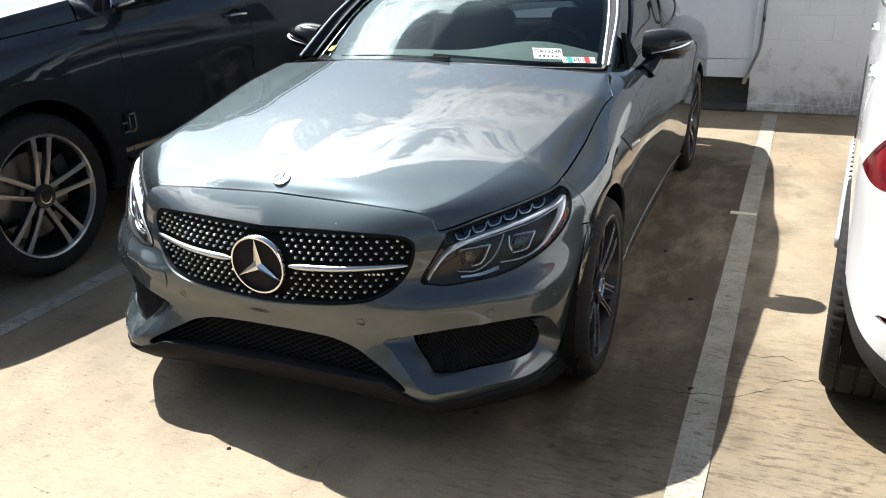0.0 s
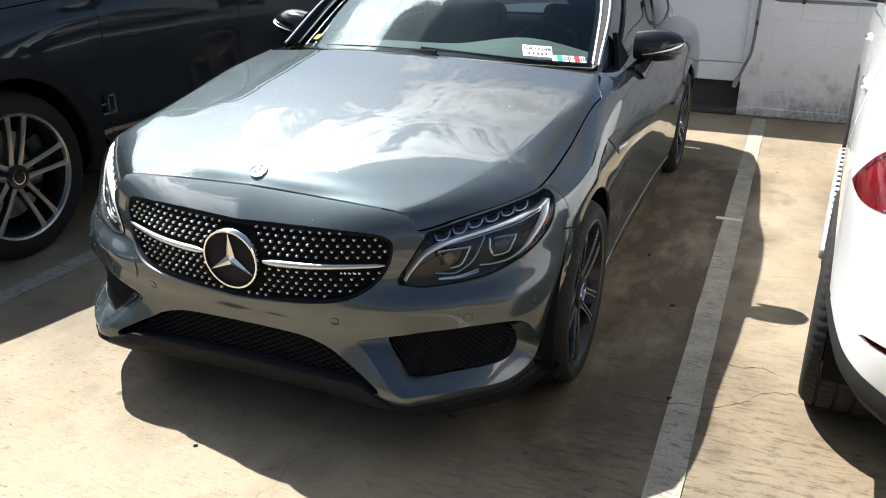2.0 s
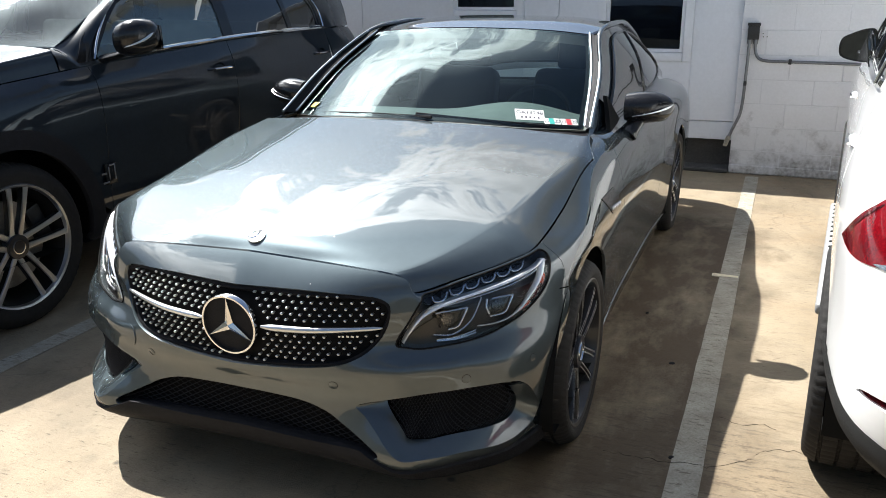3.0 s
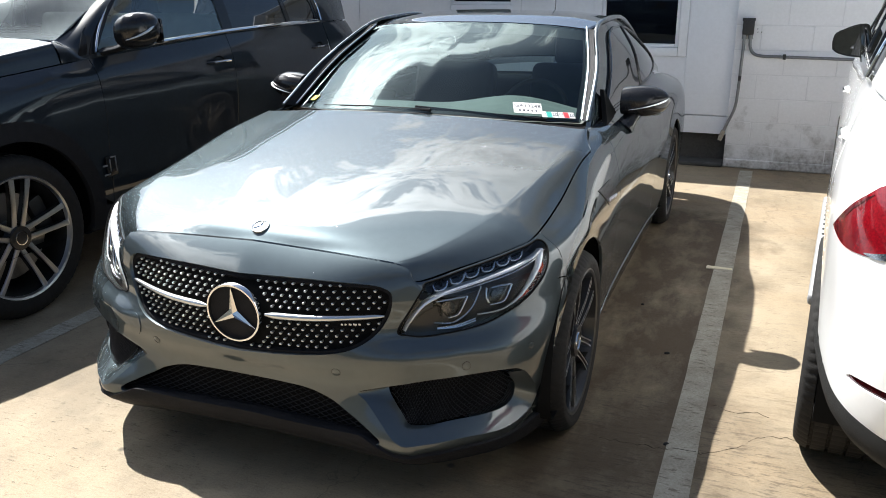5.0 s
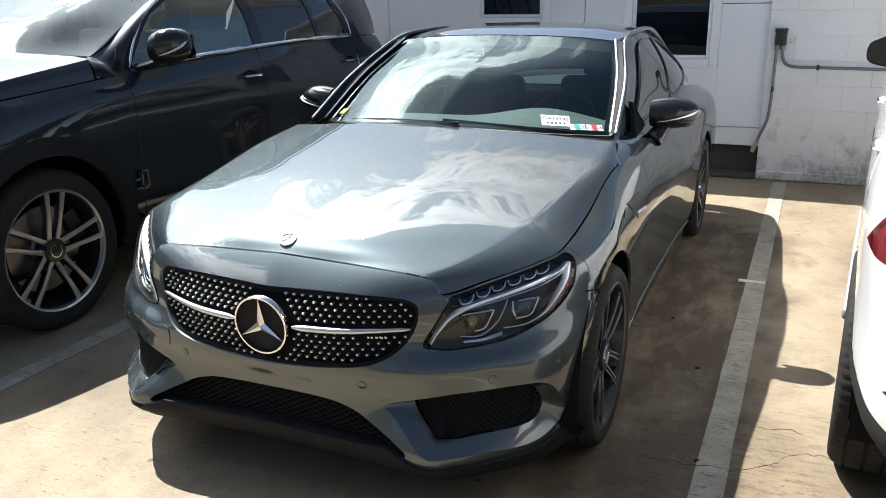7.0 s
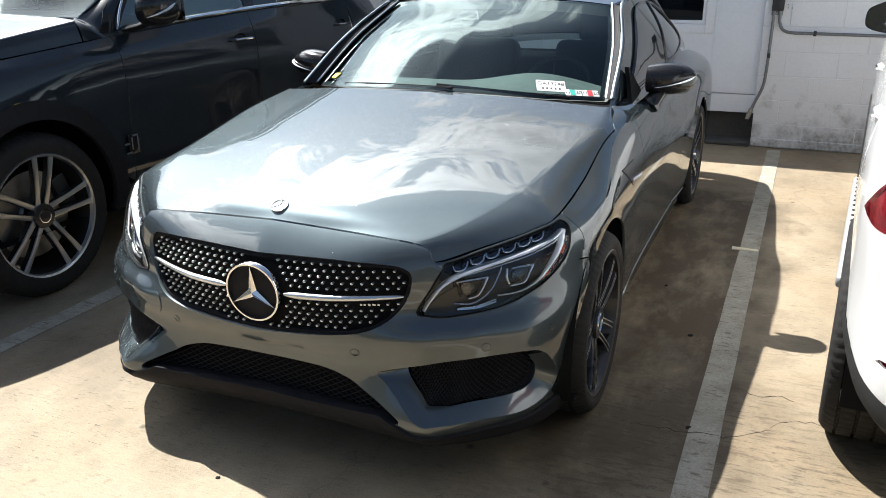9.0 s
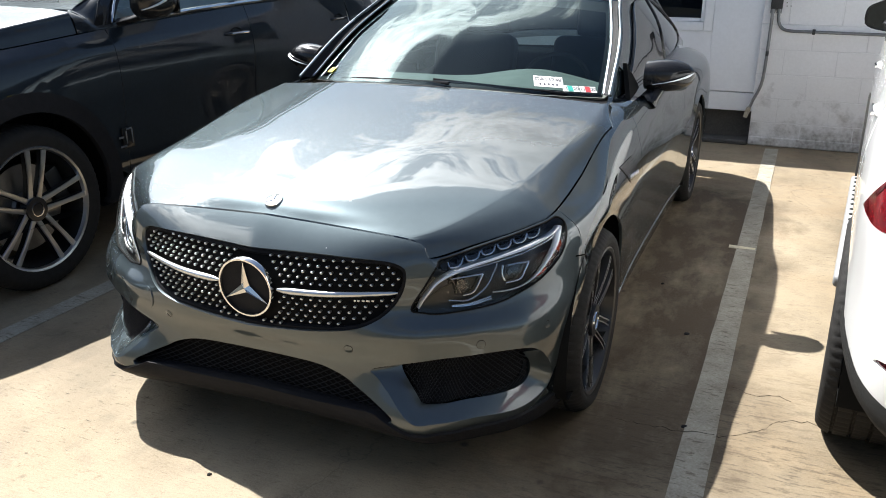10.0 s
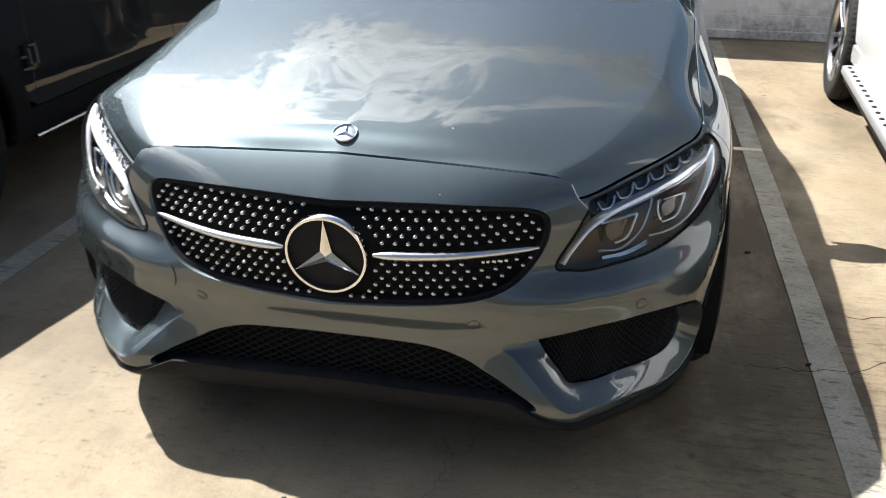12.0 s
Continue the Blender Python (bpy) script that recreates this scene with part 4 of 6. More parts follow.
rows_c, rows_1, rows_e = [], [], []
for x, y, z in CREASE:
    t = (y - .178) / (1.42 - .178)
    rows_c.append(by_y(HOOD_C, .139 + t * (1.335 - .139)))
    rows_1.append(by_y(HOOD_1, .145 + t * (1.355 - .145)))
    p = by_y(flank, .176 + t * (1.455 - .176)) + (-.003, 0, .0015)
    bend = max(0, (p[1] - 1.28) / .175) ** 2
    rows_e.append(p + (-.062 * bend, 0, .030 * bend))
middle = loft([rows_c, rows_1, CREASE], 90, 36).transpose(1, 0, 2)
edge_in, edge_out = knots(CREASE, 90), knots(rows_e, 90)
for i, q in enumerate(edge_out):
    if q[1] < 1.25:
        edge_out[i] = by_y(flank, q[1]) + (-.003, 0, .0015)
flanks = np.stack([edge_in * (1 - t) + edge_out * t + np.array((.25, 0, 1)) * .007 * math.sin(math.pi * t) for t in np.linspace(0, 1, 16)], 1)
half = np.concatenate([middle, flanks[:, 1:]], 1)
nr, nc, _ = half.shape
for j in range(nc):
    x = half[0, j, 0]
    d = np.array((0, np.interp(x, nose[:, 0], nose[:, 1]) + 0.004, np.interp(x, nose[:, 0], nose[:, 2]) - 0.0005)) - (0, half[0, j, 1], half[0, j, 2])
    d *= min(1, max(0, (.525 - x) / .04))
    for i in range(14):
        half[i, j] += d * (1 - i / 14) ** 2
hood_grid = both_sides(half)
hood_skin = Skin(hood_grid)


def closed_sheet(grid, thick):
    """A sheet with turned-down edges."""
    v, f = sheet(grid)
    nv, nu, _ = grid.shape
    loop = [c for c in range(nu)] + [r * nu + nu - 1 for r in range(1, nv)] + [(nv - 1) * nu + c for c in range(nu - 2, -1, -1)] + [r * nu for r in range(nv - 2, 0, -1)]
    nn = sheet_normals(grid).reshape(-1, 3)
    norms = [tuple(q) for q in nn]
    k = len(v)
    for i in loop:
        v += [v[i], tuple(np.array(v[i]) - nn[i] * thick)]
        norms += [tuple(nn[i])] * 2
    m = len(loop)
    f += [[k + 2 * i, k + 2 * i + 1, k + 2 * ((i + 1) % m) + 1, k + 2 * ((i + 1) % m)] for i in range(m)]
    return v, f, norms


v, f, nn = closed_sheet(hood_grid, 0.015)
part("bonnet", v, f, GREY_PAINT, coupe, "grey metallic bonnet reflecting clouds", True, nn)

# outlines in the front view (x, z), right half from the middle round; mirrored for the left
def mirrored(pts):
    return list(pts) + [(-x, z) for x, z in reversed(pts) if abs(x) > 1e-6]


GRILLE = ring(mirrored([(0, .721), (.15, .724), (.27, .724), (.41, .717), (.461, .707), (.484, .685), (.480, .634), (.452, .580), (.408, .541), (.335, .514), (.198, .497), (.05, .486)]), 110)
INTAKE = ring(mirrored([(0, .388), (.12, .387), (.226, .381), (.306, .359), (.358, .333), (.43, .297), (.485, .262), (.43, .241), (.2, .236), (0, .236)]), 100)
FOG = ring([(.480, .402), (.55, .413), (.624, .425), (.758, .433), (.818, .416), (.843, .366), (.843, .32), (.826, .292), (.78, .292), (.695, .303), (.585, .315), (.537, .345)], 72)
RECESS = ring([(.398, .390), (.486, .415), (.57, .431), (.662, .441), (.795, .448), (.842, .425), (.862, .36), (.862, .305), (.845, .266), (.80, .247), (.703, .255), (.60, .258), (.540, .266), (.470, .325), (.424, .365)], 72)
LAMP = ring([(.481, .576), (.513, .566), (.562, .562), (.647, .570), (.735, .582), (.809, .604), (.890, .640), (.953, .693), (.977, .738), (.981, .772), (.955, .790), (.905, .790), (.853, .785),
             (.757, .766), (.664, .746), (.585, .727), (.551, .690), (.517, .637)], 80)
SHUT_V = 0.66


def uv_sym(pts):
    p = [tuple(q) for q in pts]
    return p + [(-a, b) for a, b in reversed(p) if abs(a) > 1e-6]


def clean(pts, top=SHUT_V - 0.012):
    p = np.array(pts)
    p[:, 1] = np.minimum(p[:, 1], top)
    return p


lamp_uv = clean(body.unroll("corner", LAMP))
grille_uv = body.unroll("front", GRILLE)
intake_uv = np.maximum(body.unroll("front", INTAKE), (-9, 0.115))
fog_uv, recess_uv = body.unroll("front", FOG), body.unroll("front", RECESS)
left = lambda p: np.array(p) * (-1, 1)
arch_r = lambda w: .380 - .020 * min(1, max(0, (w - radians(85)) / radians(40)))
arch = [(.79 + arch_r(w) * math.cos(w), .325 + arch_r(w) * math.sin(w)) for w in np.linspace(radians(205), radians(-25), 40)]
arch_uv = body.unroll("side", arch)
LAMP_END = 1.32 + 0.022
seam_uv = body.unroll("side", [(.485, .668), (.56, .652), (.60, .638)])
front_arch = [tuple(p) for p, (y, z) in zip(arch_uv, arch) if y < .60 and z < .634]
half_out = ([(a, SHUT_V - 0.004) for a in np.linspace(0, LAMP_END, 46)] + [(LAMP_END, b) for b in np.linspace(SHUT_V - 0.02, seam_uv[0][1] + 0.02, 6)] + [tuple(p) for p in seam_uv]
            + [p for p in front_arch[::-1] if p[1] > 0.1] + [(a, 0.079) for a in np.linspace(front_arch[0][0] - 0.01, 0, 46)])
panel("front_bumper", body, "unrolled", np.array(uv_sym(half_out)), GREY_PAINT, coupe, [grille_uv, intake_uv, recess_uv, left(recess_uv), lamp_uv, left(lamp_uv)], 0.016, rim=0.02,
      label="grey painted bumper with large air intakes")
lip = [(a, float(np.interp(a, [0, .34, .45, 1.42], [.134, .134, .082, .080]))) for a in np.linspace(0, 1.35, 60)] + [(a, 0.004) for a in np.linspace(1.34, 0, 40)]
panel("front_lip", body, "unrolled", np.array(uv_sym(lip)), MATT_BLACK, coupe, step=0.02, rim=0.05, push=0.010, label="black plastic lip under the bumper")

# wings, doors, quarters
rear_arch = [(3.63 + .372 * math.cos(w), .325 + .372 * math.sin(w)) for w in np.linspace(radians(205), radians(-25), 40)]
top_arch = [tuple(p) for p, (y, z) in zip(arch_uv, arch) if not (y < .60 and z < .634) and z > .185]
door_front = body.unroll("side", [(1.50, z) for z in np.linspace(.21, .962, 26)])
wing_out = [(a, .764) for a in np.linspace(door_front[-1][0], 1.832, 4)] + [(1.824, .74), (1.815, .71), (1.803, .68)] + [(a, SHUT_V - 0.003) for a in np.linspace(1.785, LAMP_END + 0.004, 36)] + [(LAMP_END + 0.004, b) for b in np.linspace(SHUT_V - 0.02, seam_uv[0][1] + 0.02, 6)] \
    + [(a, b + 0.004) for a, b in seam_uv] + top_arch + [tuple(p) for p in door_front]
door_low = [(y, .26) for y in np.linspace(1.506, 2.74, 30)] + [(2.76, .36)] + [(2.78, z) for z in np.linspace(.45, .925, 14)]
door_low = [tuple(p) for p in body.unroll("side", door_low)]
door_edge = [tuple(p) for p in body.unroll("side", [(1.506, z) for z in np.linspace(.925, .28, 20)])]
door_out = door_low + [(a, .767) for a in np.linspace(door_low[-1][0], door_edge[0][0], 30)] + door_edge
for side in (1, -1):
    wing = np.array(wing_out)
    panel("front_wing", body, "unrolled", wing, GREY_PAINT, coupe, step=0.022, side=side)
    panel("door", body, "unrolled", np.array(door_out), GREY_PAINT, coupe, step=0.03, side=side)
    quarter = [(2.745, .26), (3.2, .22)] + [p for p in rear_arch if p[1] > .22] + [(4.05, .22), (4.45, .3), (4.50, .60), (4.44, .87), (4.30, .905), (3.9, .965), (3.5, .995), (3.1, .990), (2.786, .984), (2.786, .45)]
    panel("rear_wing", body, "side", corners(quarter), GREY_PAINT, coupe, step=0.03, side=side)
    panel("sill", body, "side", corners([(1.16, .175), (3.22, .175), (3.20, .215), (2.75, .252), (1.5, .252), (1.16, .235)]), GREY_PAINT, coupe, step=0.03, push=0.004, rim=0.02, side=side)
tail_grid = both_sides(loft([UNDER, LOW, MIDDLE, BULGE, LAMP_LOW, LAMP_MID, SHUT], 196, 40)[:, 166:][:, ::-1])
v, f = sheet(tail_grid)
part("rear_bumper", v, f, GREY_PAINT, coupe)
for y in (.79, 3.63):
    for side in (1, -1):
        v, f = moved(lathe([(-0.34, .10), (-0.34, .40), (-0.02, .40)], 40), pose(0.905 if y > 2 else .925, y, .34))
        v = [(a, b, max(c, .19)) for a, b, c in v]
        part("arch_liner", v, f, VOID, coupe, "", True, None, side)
# solid black boxes added in the hollow shell to block leaking sun
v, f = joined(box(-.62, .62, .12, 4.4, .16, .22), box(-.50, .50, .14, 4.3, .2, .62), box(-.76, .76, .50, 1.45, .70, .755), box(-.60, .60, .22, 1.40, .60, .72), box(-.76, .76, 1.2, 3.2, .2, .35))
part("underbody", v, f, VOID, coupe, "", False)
# tray added under the nose to stop sun leaking through the intake
tray = [(x, y + .012, .172) for x, y, z in UNDER[:8]] + [(.60, 1.2, .172)]
tray = tray + [(-x, y, z) for x, y, z in tray[::-1] if x]
v = tray + [(x, y, z + .012) for x, y, z in tray]
k = len(tray)
part("undertray", v, [list(range(k))[::-1], list(range(k, 2 * k))] + [[i, (i + 1) % k, k + (i + 1) % k, k + i] for i in range(k)], MATT_BLACK, coupe, "", False)

# fittings of the nose
panel("grille_backing", body, "unrolled", grille_uv * 1.0, VOID, coupe, step=0.03, inset=0.034, rim=0)
g_out = ring(mirrored([(0, .713), (.15, .716), (.27, .716), (.405, .709), (.455, .699), (.476, .680), (.471, .635), (.444, .585), (.402, .55), (.33, .522), (.198, .505), (.05, .494)]), 110)
panel("intake_backing", body, "unrolled", intake_uv, VOID, coupe, step=0.03, inset=0.06, rim=0)


def mesh_net(outline_uv, depth, pitch, name, parent, side=1, thick=0.0018, wide=0.4):
    """A diamond net stretched in an opening."""
    lo, hi = outline_uv.min(0), outline_uv.max(0)
    geos = []
    for way in (1, -1):
        span = hi[0] - lo[0] + (hi[1] - lo[1]) / wide
        k = int(span / pitch) + 2
        for i in range(-2, k + 2):
            pts = []
            for t in np.linspace(0, 1, 26):
                b = lo[1] + (hi[1] - lo[1]) * t
                run = (b - lo[1]) / wide
                a = lo[0] + i * pitch + (run if way > 0 else -run) - (0 if way > 0 else 0) - ((hi[1] - lo[1]) / wide if way > 0 else 0)
                pts.append((a, b))
            ok = inside(outline_uv, np.array(pts))
            seg = []
            for q, o in list(zip(pts, ok)) + [((0, 0), False)]:
                if o:
                    seg.append(q)
                else:
                    if len(seg) > 1:
                        line3 = []
                        for a, b in seg:
                            p, nn = body.at(a, b)
                            line3.append(p - nn * depth)
                        geos.append(tube(line3, thick, 4, False))
                    seg = []
    v, f = joined(*geos)
    return part(name, v, f, MATT_BLACK, parent, "black diamond mesh in the air intake", False, None, side)


mesh_net(intake_uv, 0.03, 0.027, "intake_mesh", coupe)
for side in (1, -1):
    hollow = []
    for t in (0, .04, .15, .4, .7, .95, 1.0, 1.04):
        hollow.append([])
        for p, q in zip(recess_uv, fog_uv):
            u = min(t, 1)
            place, nn = body.at(*(p * (1 - u) + q * u))
            hollow[-1].append(place - nn * (.001 + .043 * u + (.03 if t > 1 else 0)))
    hollow = np.array(hollow)
    v, f = sheet(np.concatenate([hollow, hollow[:, :1]], 1))
    part("intake_surround", v, [q[::-1] for q in f], GREY_PAINT, coupe, "hollowed grey surround of the side intake", True, None, side)
    panel("side_intake", body, "unrolled", fog_uv, VOID, coupe, step=0.03, inset=0.08, rim=0, side=side)
    mesh_net(fog_uv, 0.052, 0.025, "side_mesh", coupe, side)

grille = panel("grille", body, "unrolled", grille_uv, MATT_BLACK, coupe, [body.unroll("front", g_out)], 0.012, 0.012, 0.03, label="black grille frame with bright studs")
# bright studs in staggered rows
stud = None
bars = []
for row in range(-7, 6):
    if row == 0:
        continue
    z0 = .612 + row * .0168 + (0.006 if row > 0 else -0.008)
    n = 16
    for s in (1, -1):
        for i in range(n):
            x = .050 + i * .0292 + (0.0146 if row % 2 else 0)
            z = z0 + .011 * (x / .46) ** 2
            if row == -1 and s == 1 and .325 < x < .415:
                continue
            if math.hypot(x, z - .600) < .108 or not inside(g_out, np.array([(x, z)]))[0] or edge_gap(g_out, np.array([(x, z)]))[0] < 0.006:
                continue
            p, nn = body.drop((s * x, -3, z), (0, 1, 0))
            if stud is None:
                v, f = lathe([(0.0030, 0.0004), (0.0027, 0.0030), (0.0014, 0.0046), (-0.001, 0.0050), (-0.012, 0.0030)], 12)
                v, f = moved((v, f), pose(0, 0, 0, 0, 0, -90))
                v = [(a * 1.05, b, c * 0.85) for a, b, c in v]
                ob = stud = part("stud", v, f, SATIN, grille, "", True)
            else:
                ob = new("stud", stud.data)
                ob.parent = grille
            ob.location = tuple(p + np.array((0, 0.014, 0)))
            bars.append((s * x, z))
for side in (1, -1):
    line3 = []
    for x in np.linspace(.105, .462, 16):
        p, nn = body.drop((x, -3, .610 + .013 * (x / .46) ** 2), (0, 1, 0))
        line3.append(p + np.array((0, 0.006, 0)))
    rad = [0.0105 - 0.0045 * (i / 15) ** 2 for i in range(16)]
    rad[0], rad[1] = 0.004, 0.009
    rad[-1] = 0.003
    v, f = tube(line3, rad, 12)
    part("grille_bar", v, f, SATIN, grille, "bright satin bar across the grille", True, None, side)
    # badge strokes on the bar's end
    if side == 1:
        for i, (x, w) in enumerate(((.345, .007), (.355, .007), (.368, .009), (.381, .011), (.394, .008))):
            p, nn = body.drop((x, -3, .598), (0, 1, 0))
            g = moved(box(-w / 2, w / 2, -.001, .001, -.0032, .0032, 0.0008, 1), pose(p[0], p[1] + 0.006, p[2], 0, 12, 12))
            part("badge_bar", g[0], g[1], SATIN, grille, "", True)


def emblem(name, r, m, parent, spoke_w, mat_back):
    """A bright ring with three tapering arms over a dark disc."""
    v, f = lathe([(r * 0.03, r * 1.0), (r * 0.07, r * 0.985), (r * 0.08, r * 0.95), (r * 0.07, r * 0.925), (r * 0.02, r * 0.91), (-r * .12, r * 0.92), (-r * .12, r * 1.0)], 64, True)
    ob = part(name, v, f, CHROME, parent, "bright chrome ring with three arms", True)
    ob.matrix_basis = m
    for i in range(3):
        w = spoke_w
        pts = [(r * 0.10, 0, 0), (r * .02, -w, w * 0.577), (r * .02, w, w * 0.577), (r * 0.04, 0, r * 0.92), (-r * .04, -w, w * .577), (-r * .04, w, w * .577), (-r * .02, 0, r * .92)]
        g = moved((pts, [[0, 3, 1], [0, 2, 3], [1, 3, 6, 4], [2, 5, 6, 3]]), pose(0, 0, 0, 120 * i))
        part("arm", g[0], g[1], CHROME, ob, "", False)
    v, f = disc(-r * 0.04, r * 0.92, 40, r * 0.08)
    part("disc", v, f, mat_back, ob, "black disc behind the arms", True)
    return ob


emblem("emblem", .096, pose(0, .008, .606, 0, 0, -90) @ pose(0, 0, 0, 0, 3, 0), coupe, .014, MATT_BLACK)
p, nn = hood_skin.drop((0, .183, 3), (0, 0, -1))
q = Vector(nn).to_track_quat("X", "Z").to_matrix().to_4x4()
emblem("bonnet_badge", .029, Matrix.Translation(p + nn * 0.002) @ q, coupe, .0045, SATIN)
# parking sensors and tow cover
for x, z, r in ((.332, .452, .0115), (-.332, .452, .0115), (.70, .475, .0115), (-.70, .475, .0115), (.855, .50, .010), (-.855, .50, .010)):
    p, nn = body.drop((x, -3, z), (0, 1, 0))
    q = Vector(nn).to_track_quat("X", "Z").to_matrix().to_4x4()
    v, f = lathe([(-.01, r * 1.15), (.001, r * 1.15), (.0012, r), (.0018, r * 0.85), (.002, .0005)], 24)
    ob = part("parking_sensor", v, f, GREY_PAINT, coupe, "", True)
    ob.matrix_basis = Matrix.Translation(p) @ q
    v, f = lathe([(.0004, r * 1.12), (.0008, r * 1.2), (.0004, r * 1.24)], 24)
    part("sensor_ring", v, f, MATT_BLACK, ob, "", True)
cover = ring([(-.43 + .03 * math.cos(w), .487 + .036 * math.sin(w)) for w in np.linspace(0, 2 * math.pi, 12, endpoint=False)], 36)
panel("tow_cover", body, "front", cover, GREY_PAINT, coupe, step=0.012, push=0.003, rim=0.006)
# headlamps
LAMP_BROWN = material("smoked_brown_bezel", (0.035, 0.028, 0.021), 0.3, vary=0.3, scale=30)
LAMP_EYE = material("dark_lamp_glass", (0.02, 0.022, 0.026), 0.08, coat=0.6, vary=0.2, scale=20)
LAMP_MIRROR = material("smoked_reflector", (0.10, 0.09, 0.08), 0.15, 0.9, vary=0.3, scale=25)
def at_lamp(a, z, depth):
    right, up, way = (np.array(q, float) for q in VIEWS["corner"])
    p, nn = body.drop(right * a + up * z - way * 3, way)
    return p - nn * depth


def lamp_bar(path, depth, radius, flat=1.0, n=30, taper=None):
    pts = knots([(a, z, 0) for a, z in path], n)
    rr = [radius * (taper(i / (n - 1)) if taper else 1) for i in range(n)]
    return tube([at_lamp(a, z, depth) for a, z, _ in pts], rr, 10, True, flat)


for side in (1, -1):
    lamp = panel("headlamp", body, "unrolled", lamp_uv, LENS, coupe, step=0.016, inset=0.002, rim=0.0, side=side, label="clear headlamp cover over dark reflectors")
    lamp.visible_shadow = False
    panel("lamp_housing", body, "unrolled", lamp_uv, LAMP_GREY, lamp, step=0.018, inset=0.055, rim=0.0, side=side)
    # walls between cover and housing
    v, f = [], []
    for a, b in lamp_uv:
        p, nn = body.at(a, b)
        v += [p - nn * 0.004, p - nn * 0.06]
    m = len(lamp_uv)
    f = [[2 * i, 2 * i + 1, 2 * ((i + 1) % m) + 1, 2 * ((i + 1) % m)] for i in range(m)]
    part("lamp_bezel", v, f, LAMP_DARK, lamp, "", True, None, side)
    seal = [body.at(a, b)[0] for a, b in lamp_uv]
    v, g = tube(np.array(seal + seal[:1]), 0.003, 6, False)
    part("lamp_seal", v, g, VOID, lamp, "", True, None, side)
    # dark lower bezel
    low = ring([(.51, .578), (.58, .572), (.72, .59), (.83, .62), (.92, .665), (.955, .70), (.93, .712), (.82, .70), (.70, .672), (.60, .632), (.54, .60)], 50)
    panel("bezel_plate", body, "corner", low, LAMP_BROWN, lamp, step=0.02, inset=0.048, rim=0.008, side=side)
    out = ring([(.595, .70), (.68, .714), (.78, .734), (.88, .755), (.93, .770), (.89, .778), (.78, .762), (.66, .740), (.58, .718)], 40)
    panel("bezel_plate", body, "corner", out, LAMP_DARK, lamp, step=0.02, inset=0.03, rim=0.008, side=side)
    g = lamp_bar([(.500, .579), (.522, .612), (.566, .660), (.640, .692), (.735, .711), (.836, .731), (.91, .751), (.958, .771)], 0.012, 0.0125, 0.55, 44, lambda u: 0.75 + 0.35 * math.sin(u * math.pi))
    part("light_guide", g[0], g[1], LIGHT_GUIDE, lamp, "frosted white light strip", True, None, side)
    g = lamp_bar([(.600, .672), (.66, .686), (.74, .699), (.836, .718), (.91, .738), (.945, .752)], 0.02, 0.004, 0.8, 36)
    part("guide_edge", g[0], g[1], LAMP_CHROME, lamp, "", True, None, side)
    g = lamp_bar([(.962, .772), (.943, .728), (.906, .680), (.872, .645), (.828, .622), (.780, .613), (.728, .612)], 0.014, 0.0125, 0.55, 44, lambda u: max(.2, 1.05 - 1.3 * u) if u < .7 else .2)
    part("light_guide", g[0], g[1], LIGHT_GUIDE, lamp, "frosted white light strip", True, None, side)
    # two lamp modules in angular bright frames
    for m1, outer, strip in ((((.604, .656), (.640, .661), (.702, .669), (.689, .644), (.669, .616), (.637, .607)), ((.593, .595), (.653, .595), (.709, .627), (.737, .671), (.748, .695)), ((.601, .579), (.661, .582), (.724, .594))),
                            (((.781, .687), (.815, .689), (.851, .689), (.839, .665), (.821, .639), (.773, .633)), ((.765, .688), (.762, .66), (.770, .64)), None)):
        g = lamp_bar(m1[:3], 0.024, 0.0042, 0.8, 16)
        part("lamp_frame", g[0], g[1], LAMP_CHROME, lamp, "", True, None, side)
        g = lamp_bar(m1[2:], 0.024, 0.0050, 0.8, 26, lambda u: 1 - 0.45 * u)
        part("lamp_frame", g[0], g[1], LAMP_CHROME, lamp, "", True, None, side)
        g = lamp_bar(outer, 0.022, 0.0038, 0.8, 26)
        part("lamp_frame", g[0], g[1], LAMP_CHROME, lamp, "", True, None, side)
        inner = corners([m1[0], m1[2], m1[4], m1[5]])
        panel("projector", body, "corner", inner, LAMP_MIRROR, lamp, step=0.012, inset=0.044, rim=0.01, side=side)
        a, z = (m1[0][0] + m1[2][0]) / 2 - .012, (m1[0][1] + m1[4][1]) / 2
        eye = ring([(a + .021 * math.cos(w), z + .018 * math.sin(w)) for w in np.linspace(0, 2 * math.pi, 12, endpoint=False)], 24)
        panel("projector_lens", body, "corner", eye, LAMP_EYE, lamp, step=0.008, inset=0.03, rim=0.012, side=side)
        if strip:
            for dz in (0, .010):
                g = lamp_bar([(p, q + dz * (p - .55) * 4) for p, q in strip], 0.02, 0.0042, 0.7, 16)
                part("lower_strip", g[0], g[1], LAMP_CHROME, lamp, "", True, None, side)
    # row of small cells along the top
    for a, z in ((.618, .708), (.672, .722), (.722, .734), (.775, .745), (.827, .756), (.872, .765)):
        out = ring([(a - .022, z - .010), (a + .015, z - .006), (a + .022, z + .011), (a - .014, z + .009)], 20)
        panel("lamp_cell", body, "corner", out, LAMP_EYE, lamp, step=0.01, inset=0.022, rim=0.012, side=side)
        g = lamp_bar([(a - .022, z + .003), (a - .016, z - .010), (a + .004, z - .010), (a + .017, z - .002), (a + .023, z + .011)], 0.012, 0.0034, 0.8, 22)
        part("cell_edge", g[0], g[1], LAMP_CHROME, lamp, "", True, None, side)
    out = corners([(.944, .730), (.966, .735), (.970, .722), (.958, .70), (.934, .659), (.868, .634), (.900, .660), (.925, .69)])
